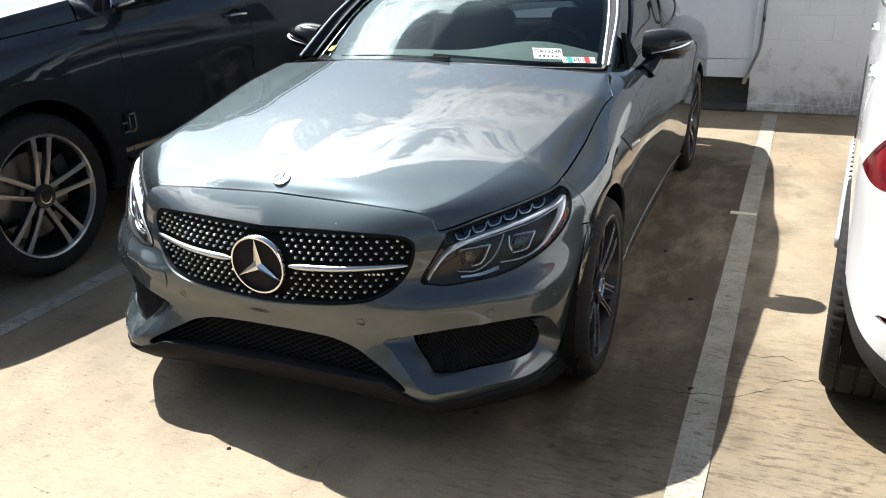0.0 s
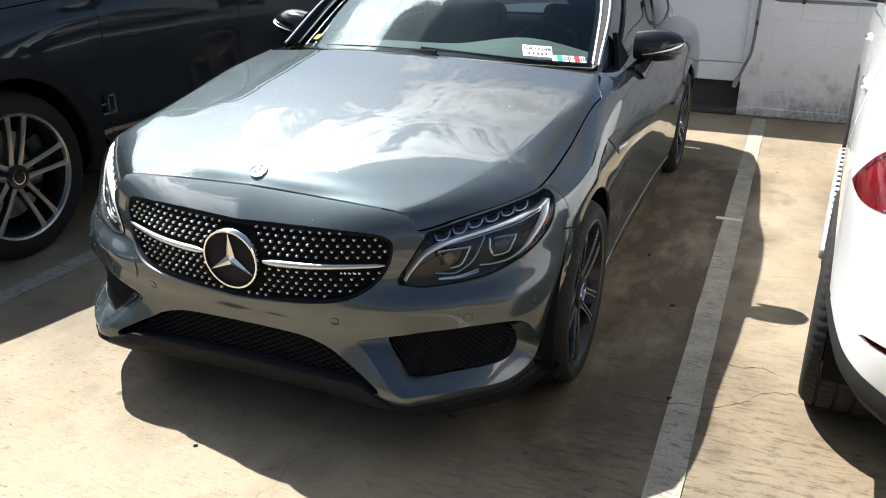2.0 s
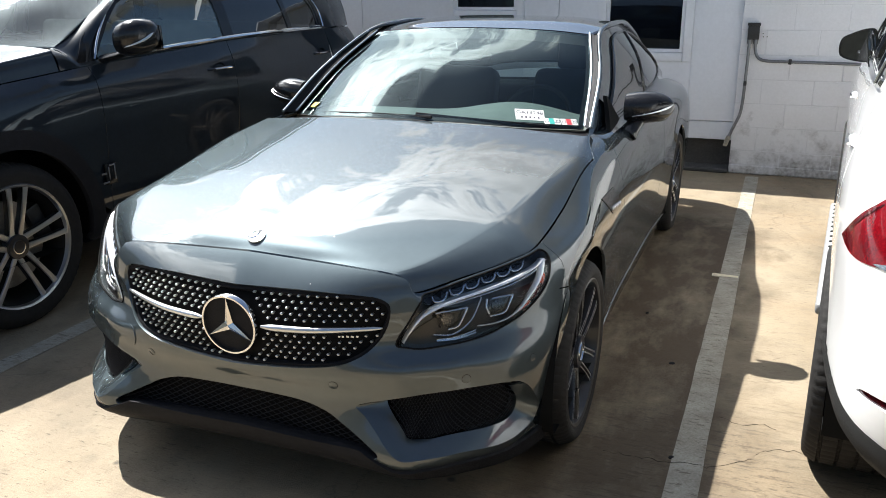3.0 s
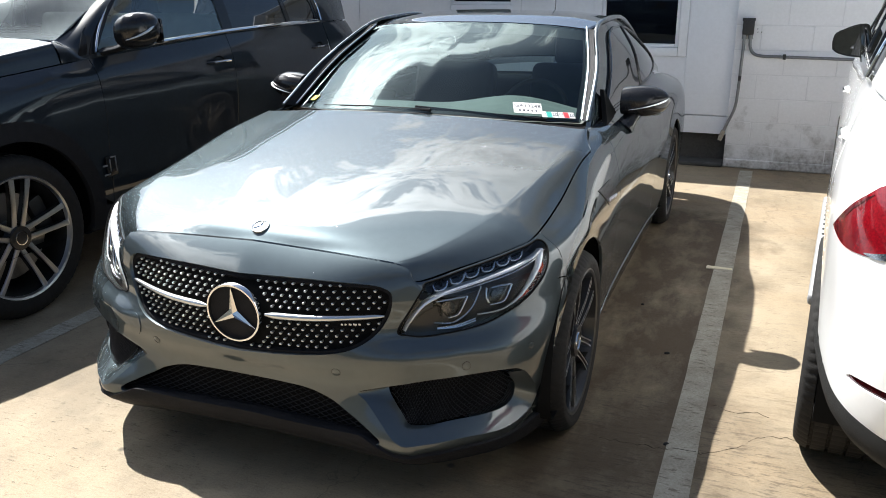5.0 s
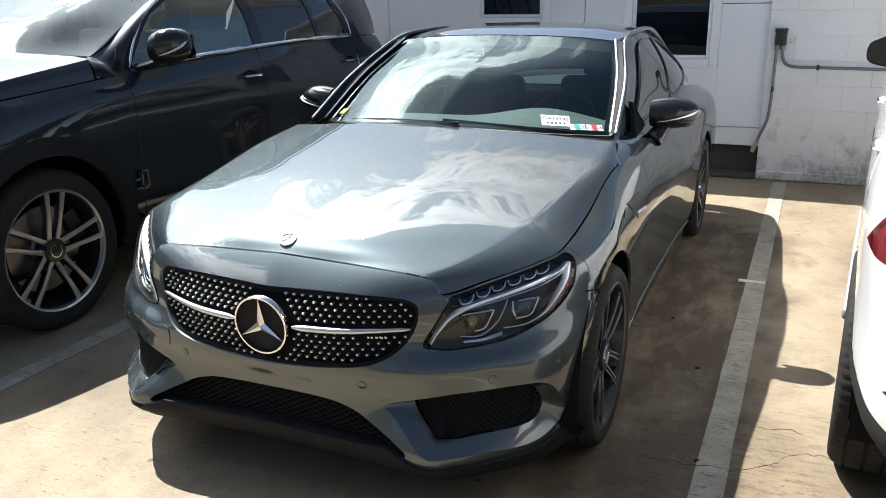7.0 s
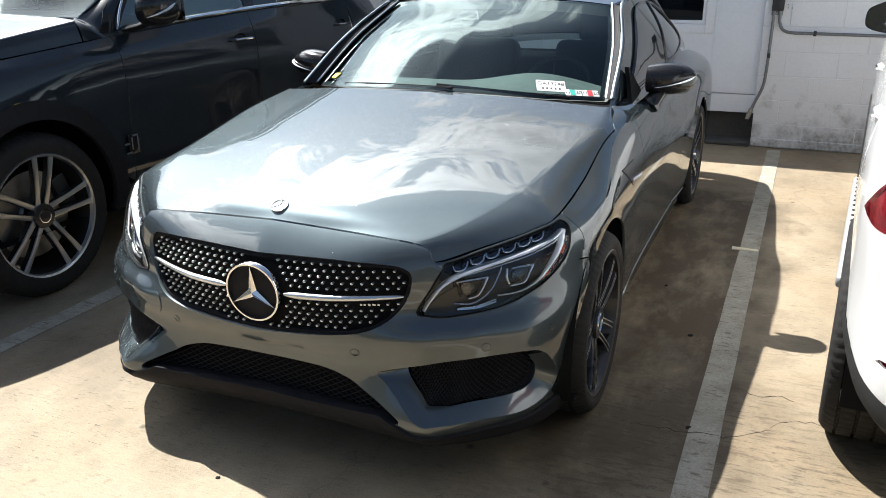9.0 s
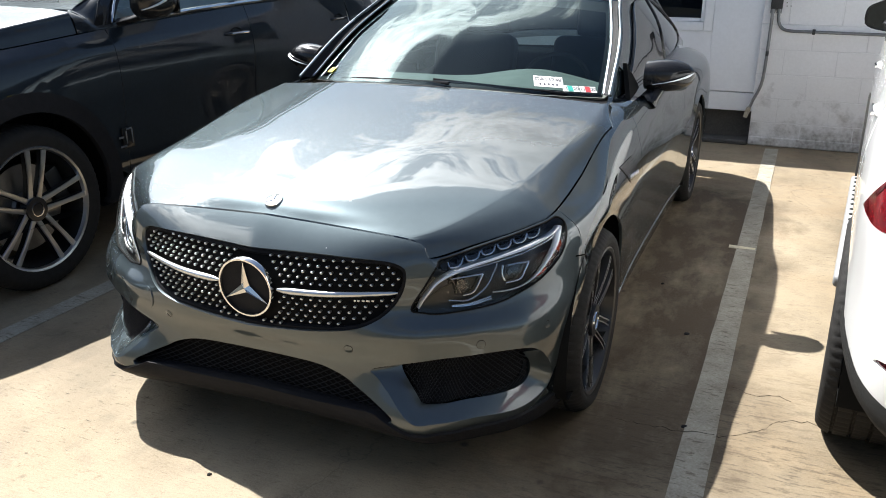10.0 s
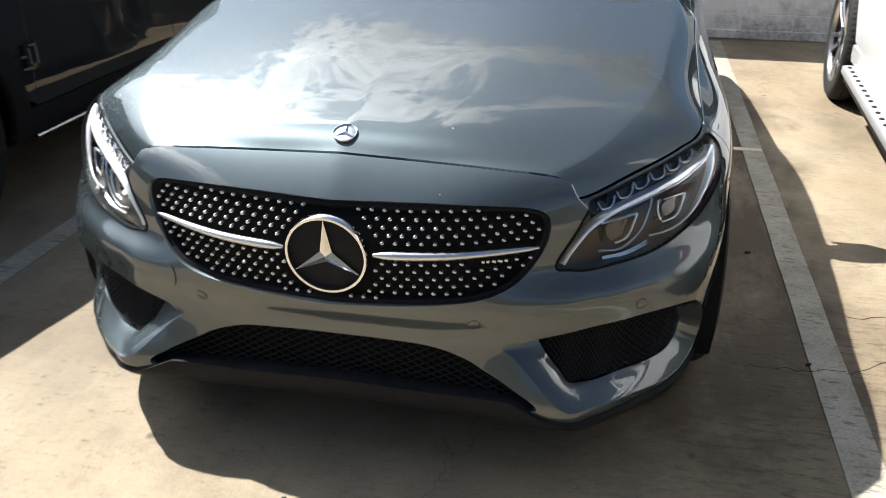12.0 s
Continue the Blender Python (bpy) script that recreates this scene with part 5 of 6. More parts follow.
    panel("side_reflector", body, "corner", out, AMBER, lamp, step=0.012, inset=0.016, rim=0.006, side=side, label="amber red side reflector")
    for k in range(3):
        eye = ring([(.945 - .016 * k + .010 * math.cos(w), .695 - .014 * k + .012 * math.sin(w)) for w in np.linspace(0, 2 * math.pi, 10, endpoint=False)], 18)
        panel("reflector_cell", body, "corner", eye, RED_DEEP, lamp, step=0.008, inset=0.012, rim=0.003, side=side)

# glasshouse
W_BASE = [(0, 1.345, 1.030), (.25, 1.37, 1.024), (.5, 1.46, 1.004), (.706, 1.605, .983)]
W_MID = [(0, 1.775, 1.222), (.235, 1.79, 1.217), (.465, 1.845, 1.200), (.655, 1.935, 1.174)]
W_TOP = [(0, 2.20, 1.362), (.21, 2.205, 1.359), (.41, 2.225, 1.349), (.572, 2.255, 1.332)]
screen = both_sides(loft([W_BASE, W_MID, W_TOP], 30, 24))
screen_skin = Skin(screen)
v, f, nn = closed_sheet(screen, 0.005)
part("windscreen", v, f, WINDSHIELD, coupe, "tinted windscreen reflecting clouds", True, nn).visible_shadow = False
R_1 = [(0, 2.50, 1.398), (.21, 2.505, 1.396), (.42, 2.53, 1.386), (.603, 2.56, 1.360)]
R_2 = [(0, 2.90, 1.402), (.21, 2.91, 1.399), (.42, 2.94, 1.388), (.600, 2.97, 1.355)]
R_3 = [(0, 3.40, 1.335), (.21, 3.40, 1.332), (.42, 3.40, 1.32), (.585, 3.40, 1.280)]
R_4 = [(0, 3.80, 1.20), (.22, 3.80, 1.198), (.44, 3.80, 1.185), (.60, 3.80, 1.140)]
R_5 = [(0, 4.20, 1.03), (.25, 4.20, 1.025), (.48, 4.18, 1.01), (.64, 4.15, .985)]
roof = both_sides(loft([[(x, y + 0.012, z + 0.004) for x, y, z in W_TOP], R_1, R_2, R_3], 30, 40))
v, f, nn = closed_sheet(roof, 0.012)
part("roof", v, f, ROOF_BLACK, coupe, "gloss black roof", True, nn)
rear = both_sides(loft([[(x, y + .006, z) for x, y, z in R_3], R_4, R_5], 30, 20))
v, f, nn = closed_sheet(rear, 0.006)
part("rear_window", v, f, PRIVACY, coupe, "", True, nn)
deck = both_sides(loft([R_5, [(0, 4.42, .985), (.25, 4.41, .98), (.48, 4.38, .97), (.66, 4.32, .95)], [(0, 4.58, .95), (.25, 4.57, .945), (.48, 4.53, .935), (.66, 4.45, .92)]], 20, 10))
v, f = sheet(deck)
part("boot_lid", v, f, GREY_PAINT, coupe)
# cowl under the wipers
cowl = both_sides(loft([[(0, 1.325, 1.008), (.30, 1.34, 1.002), (.60, 1.37, .985), (.79, 1.43, .945)], [(0, 1.365, 1.03), (.26, 1.39, 1.02), (.52, 1.48, 1.0), (.715, 1.64, .972)]], 24, 5))
v, f = sheet(cowl - (0, 0, 0.010))
part("cowl", v, f, MATT_BLACK, coupe)
for side in (1, -1):
    belt = [(.757, 1.455, .966), (.772, 1.60, .973), (.782, 1.95, .981), (.780, 2.27, .984), (.776, 2.7, .988), (.768, 3.2, .998), (.738, 3.7, 1.0), (.70, 4.2, .935)]
    wist = [(.755, 1.458, .971), (.762, 1.58, .985), (.757, 1.90, 1.075), (.735, 2.27, 1.165), (.725, 2.7, 1.19), (.712, 3.2, 1.17), (.690, 3.7, 1.11), (.69, 4.2, .985)]
    rail = [(.752, 1.461, .978), (.746, 1.56, .998), (.708, 1.88, 1.174), (.624, 2.24, 1.332), (.618, 2.7, 1.362), (.60, 3.2, 1.325), (.605, 3.7, 1.198), (.655, 4.2, 1.0)]
    skin2 = Skin(loft([belt, wist, rail], 80, 24))
    v, f = sheet(loft([belt, wist, rail], 80, 24))
    part("side_frame", [tuple(np.array(q) - (0.006, 0, 0.002)) for q in v], f, GREY_PAINT, coupe, "grey metallic window pillars", True, None, side)
    a = corners([(1.74, .995), (2.84, 1.0), (2.84, 1.322), (2.60, 1.326), (2.46, 1.312), (2.37, 1.285), (2.22, 1.215), (2.02, 1.118), (1.88, 1.050)])
    b = corners([(2.85, 1.0), (3.30, 1.010), (3.60, 1.03), (3.72, 1.052), (3.71, 1.085), (3.56, 1.16), (3.3, 1.252), (3.05, 1.303), (2.85, 1.320)])
    for o in (a, b):
        edge3 = [skin2.drop((3, y, z), (-1, 0, 0))[0] for y, z in o]
        v, f = tube(np.array(edge3 + edge3[:1]), 0.0075, 6, False)
        part("window_trim", v, f, GLOSS_BLACK, coupe, "", True, None, side)
    panel("side_window", skin2, "side", a, SIDE_GLASS, coupe, step=0.05, rim=0.004, side=side)
    panel("side_window", skin2, "side", b, SIDE_GLASS, coupe, step=0.05, rim=0.004, side=side)
    # windscreen pillar with its bright edge
    edge = knots([(.746, 1.545, .999), (.708, 1.878, 1.178), (.624, 2.235, 1.338), (.612, 2.56, 1.370), (.606, 2.97, 1.367), (.592, 3.40, 1.292), (.602, 3.80, 1.158), (.645, 4.15, .985)], 60)
    v, f = tube(edge + (0.004, 0, -0.002), [0.008] * 14 + list(np.linspace(0.008, 0.016, 10)) + [0.016] * 36, 12, True, 0.8)
    part("roof_rail", v, f, GREY_PAINT, coupe, "grey metallic roof rail and pillar", True, None, side)
    glass_edge = knots([W_BASE[-1], W_MID[-1], W_TOP[-1]], 26) + (0, -.004, .008)
    outer = knots([(.744, 1.545, .998), (.706, 1.878, 1.176), (.622, 2.235, 1.336)], 26)
    v, f = sheet(np.array([glass_edge, glass_edge * .4 + outer * .6 + (0, 0, -.004), outer]))
    part("pillar_cover", v, f, MATT_BLACK, coupe, "dark windscreen pillar between bright strips", True, None, side)
    v, f = tube(outer + (.001, -.003, .003), 0.0045, 8)
    part("pillar_strip", v, f, SATIN, coupe, "thin bright strip along the pillar", True, None, side)
    v, f = tube(glass_edge + (.004, -.002, .003), 0.0045, 8)
    part("screen_trim", v, f, SATIN, coupe, "", True, None, side)
    v, f = tube(knots([(.778, 1.64, .978), (.788, 1.95, .985), (.782, 2.7, .992), (.768, 3.2, .999), (.752, 3.5, 1.002)], 40), 0.007, 8)
    part("belt_trim", v, f, GLOSS_BLACK, coupe, "", True, None, side)
    # mirror
    rows = []
    for u in np.linspace(0, 1, 15):
        x = .823 + .209 * u
        k = math.sin(math.acos(max(-1, min(1, (u - 0.42) / 0.585)))) if u > 0.42 else (0.86 + 0.14 * math.sin(u / 0.42 * math.pi / 2))
        if u in (0.0, 1.0):
            k = max(k, 0.02) if u == 1.0 else k
        rows.append([(x + .008, 1.905 + .084 * k * math.cos(w) * (1 if math.cos(w) < 0 else 0.7) + 0.03 * u, 1.040 + .004 * u + .070 * k * math.copysign(abs(math.sin(w)) ** .8, math.sin(w))) for w in np.linspace(0, 2 * math.pi, 29)[:-1]])
    grid = np.array(rows)
    n = 28
    v = [tuple(p) for r in rows for p in r]
    f = [[i * n + j, i * n + (j + 1) % n, (i + 1) * n + (j + 1) % n, (i + 1) * n + j] for i in range(14) for j in range(n)] + [list(range(n))[::-1], [14 * n + j for j in range(n)]]
    mir = part("door_mirror", v, f, GLOSS_BLACK, coupe, "gloss black door mirror on a short arm", True, None, side)
    g = tube(knots([(.872, 1.826, 1.010), (.93, 1.826, 1.022), (.982, 1.840, 1.035), (1.018, 1.872, 1.048), (1.034, 1.915, 1.058)], 24), list(np.linspace(.002, .0075, 16)) + [.0075, .0072, .007, .006, .005, .004, .003, .002], 8, True, 0.6)
    part("indicator_strip", g[0], g[1], LIGHT_GUIDE, mir, "pale indicator strip", True, None, side)
    g = box(.866, 1.006, 1.977, 1.985, .990, 1.090, 0.01)
    part("mirror_glass", g[0], g[1], MIRROR, mir, "", True, None, side)
    g = tube(knots([(.85, 1.85, .925), (.868, 1.87, .955), (.895, 1.91, .995)], 12), list(np.linspace(.055, .034, 12)), 12, True, 0.75)
    part("mirror_arm", g[0], g[1], GLOSS_BLACK, mir, "", True, None, side)
    # black sail in the window's front corner
    tri = [(.762, 1.80, 1.10), (.805, 1.90, .985), (.812, 1.66, .965)]
    v = tri + [(x - .02, y, z) for x, y, z in tri]
    part("mirror_sail", v, [[0, 1, 2], [3, 5, 4], [0, 3, 4, 1], [1, 4, 5, 2], [2, 5, 3, 0]], VOID, coupe, "", False, None, side)
    # door handle, wing badge, repeater
    g = tube(knots([(.885, 2.58, .882), (.912, 2.62, .885), (.914, 2.71, .887), (.885, 2.76, .885)], 16), 0.014, 10, True, 0.7)
    part("door_handle", g[0], g[1], GREY_PAINT, coupe, "", True, None, side)
    p, nn = body.drop((3, 1.30, .725), (-1, 0, 0))
    for k in range(5):
        g = moved(box(-.003, .003, -.010, .010, -.006, .006, 0.002, 1), pose(p[0] + .004, 1.22 + k * .036, .748 - 0.004 * k, 18, 0, 0))
        part("wing_badge", g[0], g[1], SATIN, coupe, "", True, None, side)
    out = corners([(1.10, .808), (1.31, .808), (1.36, .775), (1.43, .705), (1.23, .722)])
    panel("wing_vent", body, "side", out, GLOSS_BLACK, coupe, step=0.02, push=0.003, rim=0.006, side=side)
    for y in (.79, 3.63):
        wheel(coupe, side, y, .325, .908 if y > 2 else .929, .331, .235, .258, 5, True, "dark alloy wheel with bright spoke edges")

# wipers
for side, pts in ((1, [(.10, 1.365, 1.036), (-.25, 1.395, 1.031), (-.48, 1.475, 1.012)]), (1, [(.58, 1.495, 1.000), (.30, 1.415, 1.026), (.02, 1.385, 1.044)])):
    g = tube(knots(pts, 20), 0.0065, 6, True, 1.2)
    part("wiper", g[0], g[1], MATT_BLACK, coupe, "black wiper blade resting on the glass", True)

# interior
g = loft([[(-.70, 1.66, .965), (-.35, 1.50, .985), (0, 1.42, .99), (.35, 1.50, .985), (.70, 1.66, .965)], [(-.70, 1.85, .975), (-.35, 1.75, 1.0), (0, 1.72, 1.005), (.35, 1.75, 1.04), (.70, 1.85, .975)],
          [(-.70, 1.98, .93), (-.35, 1.92, .95), (0, 1.90, .96), (.35, 1.92, 1.0), (.70, 1.98, .93)], [(-.70, 2.0, .6), (-.35, 1.95, .6), (0, 1.93, .6), (.35, 1.95, .6), (.70, 2.0, .6)]], 40, 24)
v, f = sheet(g)
part("dashboard", v, f, DASH, coupe, "dark grey dashboard", True)
v, f = lathe([(-.012, .175), (0, .187), (.012, .175), (0, .163)], 40, True)
ob = part("steering_wheel", v, f, LEATHER, coupe, "black steering wheel", True)
ob.matrix_basis = pose(.36, 2.08, .93, 0, 0, 90) @ pose(0, 0, 0, 0, 25, 0)
g = joined(box(-.01, .01, -.17, .17, -.02, .02, .006), box(-.03, .03, -.06, .06, -.06, .06, .02))
part("wheel_hub", g[0], g[1], LEATHER, ob)
for x in (.37, -.37):
    seat = part("front_seat", *moved(box(-.25, .25, -.09, .09, 0, .62, .07, 4), pose(x, 2.78, .50, -18, 0, 0)), LEATHER, coupe, "black leather seat", True)
    g = moved(box(-.13, .13, -.05, .05, 0, .2, .045, 4), pose(x, 2.98, 1.09, -12, 0, 0))
    part("headrest", g[0], g[1], LEATHER, seat)
    g = box(x - .26, x + .26, 2.25, 2.8, .38, .54, .06, 4)
    part("cushion", g[0], g[1], LEATHER, seat)
g = box(-.6, .6, 3.35, 3.55, .45, .97, .07, 3)
part("rear_seat", g[0], g[1], LEATHER, coupe)
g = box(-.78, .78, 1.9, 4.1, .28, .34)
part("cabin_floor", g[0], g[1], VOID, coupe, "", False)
# sensor pod behind the glass under the roof's edge, and the mirror below it
pod = part("sensor_pod", *moved(box(-.135, .135, -.085, .085, -.045, -.008, .018, 3), Matrix.Translation((-.005, 1.985, 1.292)) @ pose(0, 0, 0, 20, 0, 0)), GLOSS_BLACK, coupe, "black sensor pod behind the windscreen", True)
tri = np.array([(-.085, -.035, -.006), (.0, -.035, -.006), (-.03, .035, -.006)])
rows = [Matrix.Translation((-.005, 1.985, 1.292)) @ pose(0, 0, 0, 20, 0, 0) @ Vector(p) for p in tri]
v, f = tube(np.array([tuple(p) for p in rows + rows[:1]]), .006, 6, False)
part("pod_window", v, f, BOARD, pod, "pale triangular camera window", True)
g = moved(box(-.11, .11, -.012, .012, -.032, .032, .012, 3), pose(.0, 2.13, 1.215, -12, 0, 0))
part("inner_mirror", g[0], g[1], GLOSS_BLACK, coupe, "black inner mirror", True)
# black band printed round the screen's edge
under = screen - screen_skin.norm * .009
for piece in (under[-4:], under[:2], under[:, :2], under[:, -2:]):
    v, f = sheet(piece)
    part("screen_band", v, f, MATT_BLACK, coupe, "", True)


def on_screen(x, t, out=0.004):
    """A pose lying on the windscreen, x across and t up it."""
    n = screen.shape
    r, c = t * (n[0] - 1), (x / .70 + 1) / 2 * (n[1] - 1)
    i, j = int(r), int(c)
    p, nn = screen[i, j], screen_skin.norm[i, j]
    p = p + (screen[i, j + 1] - p) * (c - j)
    xa = Vector(screen[i, j + 1] - screen[i, j]).normalized()
    ya = Vector(nn).cross(xa).normalized()
    m = Matrix((xa, ya, Vector(nn))).transposed().to_4x4()
    return Matrix.Translation(p + nn * out) @ m


def label_card(x, t, w, h, mat, name, label, lines):
    ob = part(name, *box(-w / 2, w / 2, -h / 2, h / 2, -.0006, .0006), mat, coupe, label, False)
    ob.matrix_basis = on_screen(x, t)
    for text, size, dx, dy in lines:
        bar_text("print", text, size, Matrix.Translation((dx, dy, .0011)), INK, ob)
    return ob


card = label_card(.46, .09, .125, .07, PAPER, "stock_label", "white paper label with dark print", [("GA13248", .030, 0, .013)])
for i in range(5):
    g = box(-.04 + i * .018, -.032 + i * .018, -.024, -.012, .0008, .0014)
    part("print_bar", g[0], g[1], INK, card, "", False)
for x, t, mat, label in ((.558, .085, TEAL, "white and teal dated sticker"), (.632, .07, RED_STICKER, "white and red dated sticker")):
    card = label_card(x, t, .074, .036, PAPER, "date_sticker", label, [("11", .027, -.025, 0), ("20", .027, .024, 0)])
    g = box(-.014, .010, -.017, .017, .0008, .0012)
    part("colour_field", g[0], g[1], mat, card, "", False)
label_card(-.575, .13, .05, .034, YELLOW, "yellow_sticker", "yellow paper sticker", [])

# ---- tall cars beside it ----
def stretch(row, length, wide):
    return [(x * wide / .965, y * length / 4.92, z) for x, y, z in row]


U_UNDER = [(0, .10, .30), (.35, .11, .30), (.65, .18, .30), (.83, .32, .30), (.90, .48, .30), (.925, .88, .30), (.92, 1.4, .30), (.92, 2.2, .30), (.92, 3.0, .30), (.925, 3.87, .30),
           (.90, 4.4, .33), (.82, 4.66, .38), (.6, 4.78, .40), (0, 4.82, .40)]
U_LOW = [(0, .03, .48), (.35, .04, .48), (.65, .12, .48), (.85, .27, .48), (.93, .46, .48), (.96, .88, .48), (.945, 1.4, .48), (.945, 2.2, .48), (.945, 3.0, .48), (.96, 3.87, .48),
         (.925, 4.42, .50), (.83, 4.72, .52), (.60, 4.86, .53), (0, 4.90, .53)]
U_MID = [(0, 0, .66), (.35, .01, .66), (.66, .09, .66), (.86, .25, .66), (.935, .45, .66), (.965, .88, .67), (.952, 1.4, .68), (.950, 2.2, .68), (.952, 3.0, .69), (.968, 3.87, .70),
         (.932, 4.42, .70), (.84, 4.74, .70), (.61, 4.89, .70), (0, 4.92, .70)]
U_CREASE = [(0, .02, .85), (.35, .03, .85), (.66, .11, .86), (.85, .27, .87), (.93, .47, .89), (.962, .88, .91), (.963, 1.4, .92), (.965, 2.2, .93), (.967, 3.0, .94), (.966, 3.87, .95),
            (.94, 4.42, .95), (.86, 4.70, .94), (.62, 4.84, .94), (0, 4.87, .94)]
U_SHOULDER = [(0, .08, 1.0), (.35, .09, 1.0), (.65, .17, 1.01), (.82, .33, 1.03), (.89, .52, 1.05), (.93, .88, 1.08), (.942, 1.4, 1.10), (.945, 2.2, 1.11), (.945, 3.0, 1.12), (.935, 3.87, 1.12),
              (.905, 4.4, 1.12), (.83, 4.65, 1.11), (.6, 4.78, 1.11), (0, 4.81, 1.11)]
U_BELT = [(0, .22, 1.09), (.34, .24, 1.09), (.60, .32, 1.09), (.75, .46, 1.11), (.83, .62, 1.12), (.865, .92, 1.148), (.888, 1.4, 1.184), (.895, 2.2, 1.235), (.90, 3.0, 1.255), (.89, 3.87, 1.26),
          (.85, 4.35, 1.26), (.77, 4.55, 1.25), (.55, 4.66, 1.25), (0, 4.70, 1.25)]


def tall_car(name, m, label, paint, length, wide, axle0, axle1, radius, rim_r, edge_lit, style, cladding, front_tint):
    root = tagged(empty(name, m), label, "car", "tall cars beside the coupe")
    rows = [stretch(r, length, wide) for r in (U_UNDER, U_LOW, U_MID, U_CREASE, U_SHOULDER, U_BELT)]
    skin = Skin(both_sides(loft(rows, 160, 50)), long=13 * 0.35, tall=5 * 0.17)
    k = length / 4.92
    arch_r, clad_r = radius + 0.065, radius + (0.157 if cladding else 0.085)
    zc = radius - 0.004

    def circle(c, r, a=212, b=-32, n=44):
        return [(c + r * math.cos(w), zc + r * math.sin(w)) for w in np.linspace(radians(a), radians(b), n)]
    # nose
    v, f = sheet(both_sides(loft(rows, 160, 50)[:, :52]))
    part("front_bumper", v, f, paint, root)
    seam0, seam1, seam2 = axle0 + .62, axle0 + 1.80, axle1 - .03
    for side in (1, -1):
        top = lambda y: float(np.interp(y, [r[1] for r in rows[5][4:12]], [r[2] for r in rows[5][4:12]])) - 0.004
        wing = [(seam0 - .005, top(seam0))] + [(y, top(y)) for y in np.linspace(seam0 - .1, .50 * k, 8)] + [(.46 * k, .9), (.46 * k, .62)] + [p for p in circle(axle0, clad_r - 0.01) if p[0] > .46 * k and p[1] > .42] + [(seam0 - .005, .42)]
        panel("front_wing", skin, "side", corners(wing), paint, root, step=0.04, side=side)
        d1 = [(seam0, .42), (seam1 - .003, .42), (seam1 - .003, top(seam1)), (seam0, top(seam0))]
        panel("front_door", skin, "side", corners(d1), paint, root, step=0.05, side=side)
        back = [p for p in circle(axle1, clad_r - 0.01) if p[0] < seam2 + 0.13 and p[1] > .42]
        d2 = [(seam1 + .003, .42)] + back + [(seam2 + .12, top(seam2 + .12)), (seam1 + .003, top(seam1))]
        panel("rear_door", skin, "side", corners(d2), paint, root, step=0.05, side=side)
        over = [p for p in circle(axle1, clad_r - 0.01) if p[0] >= seam2 + 0.13 and p[1] > (.36 if cladding else .54)]
        low_end = over[-1]
        q = [(seam2 + .126, top(seam2 + .12))] + over
        tail_y = 4.50 * k
        q += [(tail_y, low_end[1]), (tail_y, top(tail_y))]
        panel("rear_wing", skin, "side", corners(q), paint, root, step=0.04, side=side)
        # rocker
        rk = [(axle0 + clad_r - .12, .31), (axle1 - clad_r + .12, .31), (axle1 - clad_r + .03, .415), (axle0 + clad_r - .03, .415)]
        panel("sill_cladding", skin, "side", corners(rk), MATT_BLACK if cladding else paint, root, step=0.05, push=0.006, rim=0.03, side=side)
        for c in (axle0, axle1):
            if cladding:
                ringp = circle(c, clad_r) + circle(c, arch_r)[::-1]
                panel("arch_cladding", skin, "side", np.array(ringp), MATT_BLACK, root, step=0.03, push=0.008, rim=0.03, side=side, label="grained black wheel arch trim")
            v, f = moved(lathe([(-0.36, .12), (-0.36, arch_r + 0.06), (-0.03, arch_r + 0.06)], 36), pose(wide - 0.01, c, zc))
            v = [(a, b, max(d, .31)) for a, b, d in v]
            part("arch_liner", v, f, VOID, root, "", True, None, side)
            wheel(root, side, c, zc, wide - 0.012 + (0.0 if cladding else 0.022), radius, .275, rim_r, 5, edge_lit, style, 90 + (46 if cladding else 20) * side)
        # glass
        belt = [(.885, 1.38, 1.184), (.90, 1.9, 1.222), (.905, 2.4, 1.245), (.908, 3.0, 1.26), (.905, 3.6, 1.265), (.88, 4.2, 1.265), (.80, 4.55, 1.255)]
        wist = [(.872, 1.39, 1.232), (.838, 1.95, 1.43), (.83, 2.4, 1.47), (.83, 3.0, 1.48), (.825, 3.6, 1.48), (.80, 4.2, 1.46), (.755, 4.58, 1.40)]
        rail = [(.842, 1.40, 1.278), (.745, 1.95, 1.600), (.69, 2.4, 1.685), (.69, 3.0, 1.70), (.685, 3.6, 1.695), (.67, 4.2, 1.66), (.66, 4.62, 1.58)]
        sr = [stretch(r, length, wide) for r in (belt, wist, rail)]
        g = loft(sr, 60, 20)
        v, f = sheet(g)
        glass_skin = Skin(g)
        w1 = [(1.58 * k, 1.222), (2.67 * k, 1.268), (2.67 * k, 1.655), (2.40 * k, 1.655), (2.12 * k, 1.598), (1.86 * k, 1.487), (1.74 * k, 1.395), (1.645 * k, 1.30)]
        w2 = [(2.77 * k, 1.270), (3.44 * k, 1.280), (3.42 * k, 1.655), (3.2 * k, 1.668), (2.77 * k, 1.662)]
        w3 = [(3.49 * k, 1.282), (3.87 * k, 1.285), (3.87 * k, 1.40), (3.78 * k, 1.55), (3.62 * k, 1.64), (3.47 * k, 1.652)]
        w1, w2, w3 = corners(w1), corners(w2), corners(w3)
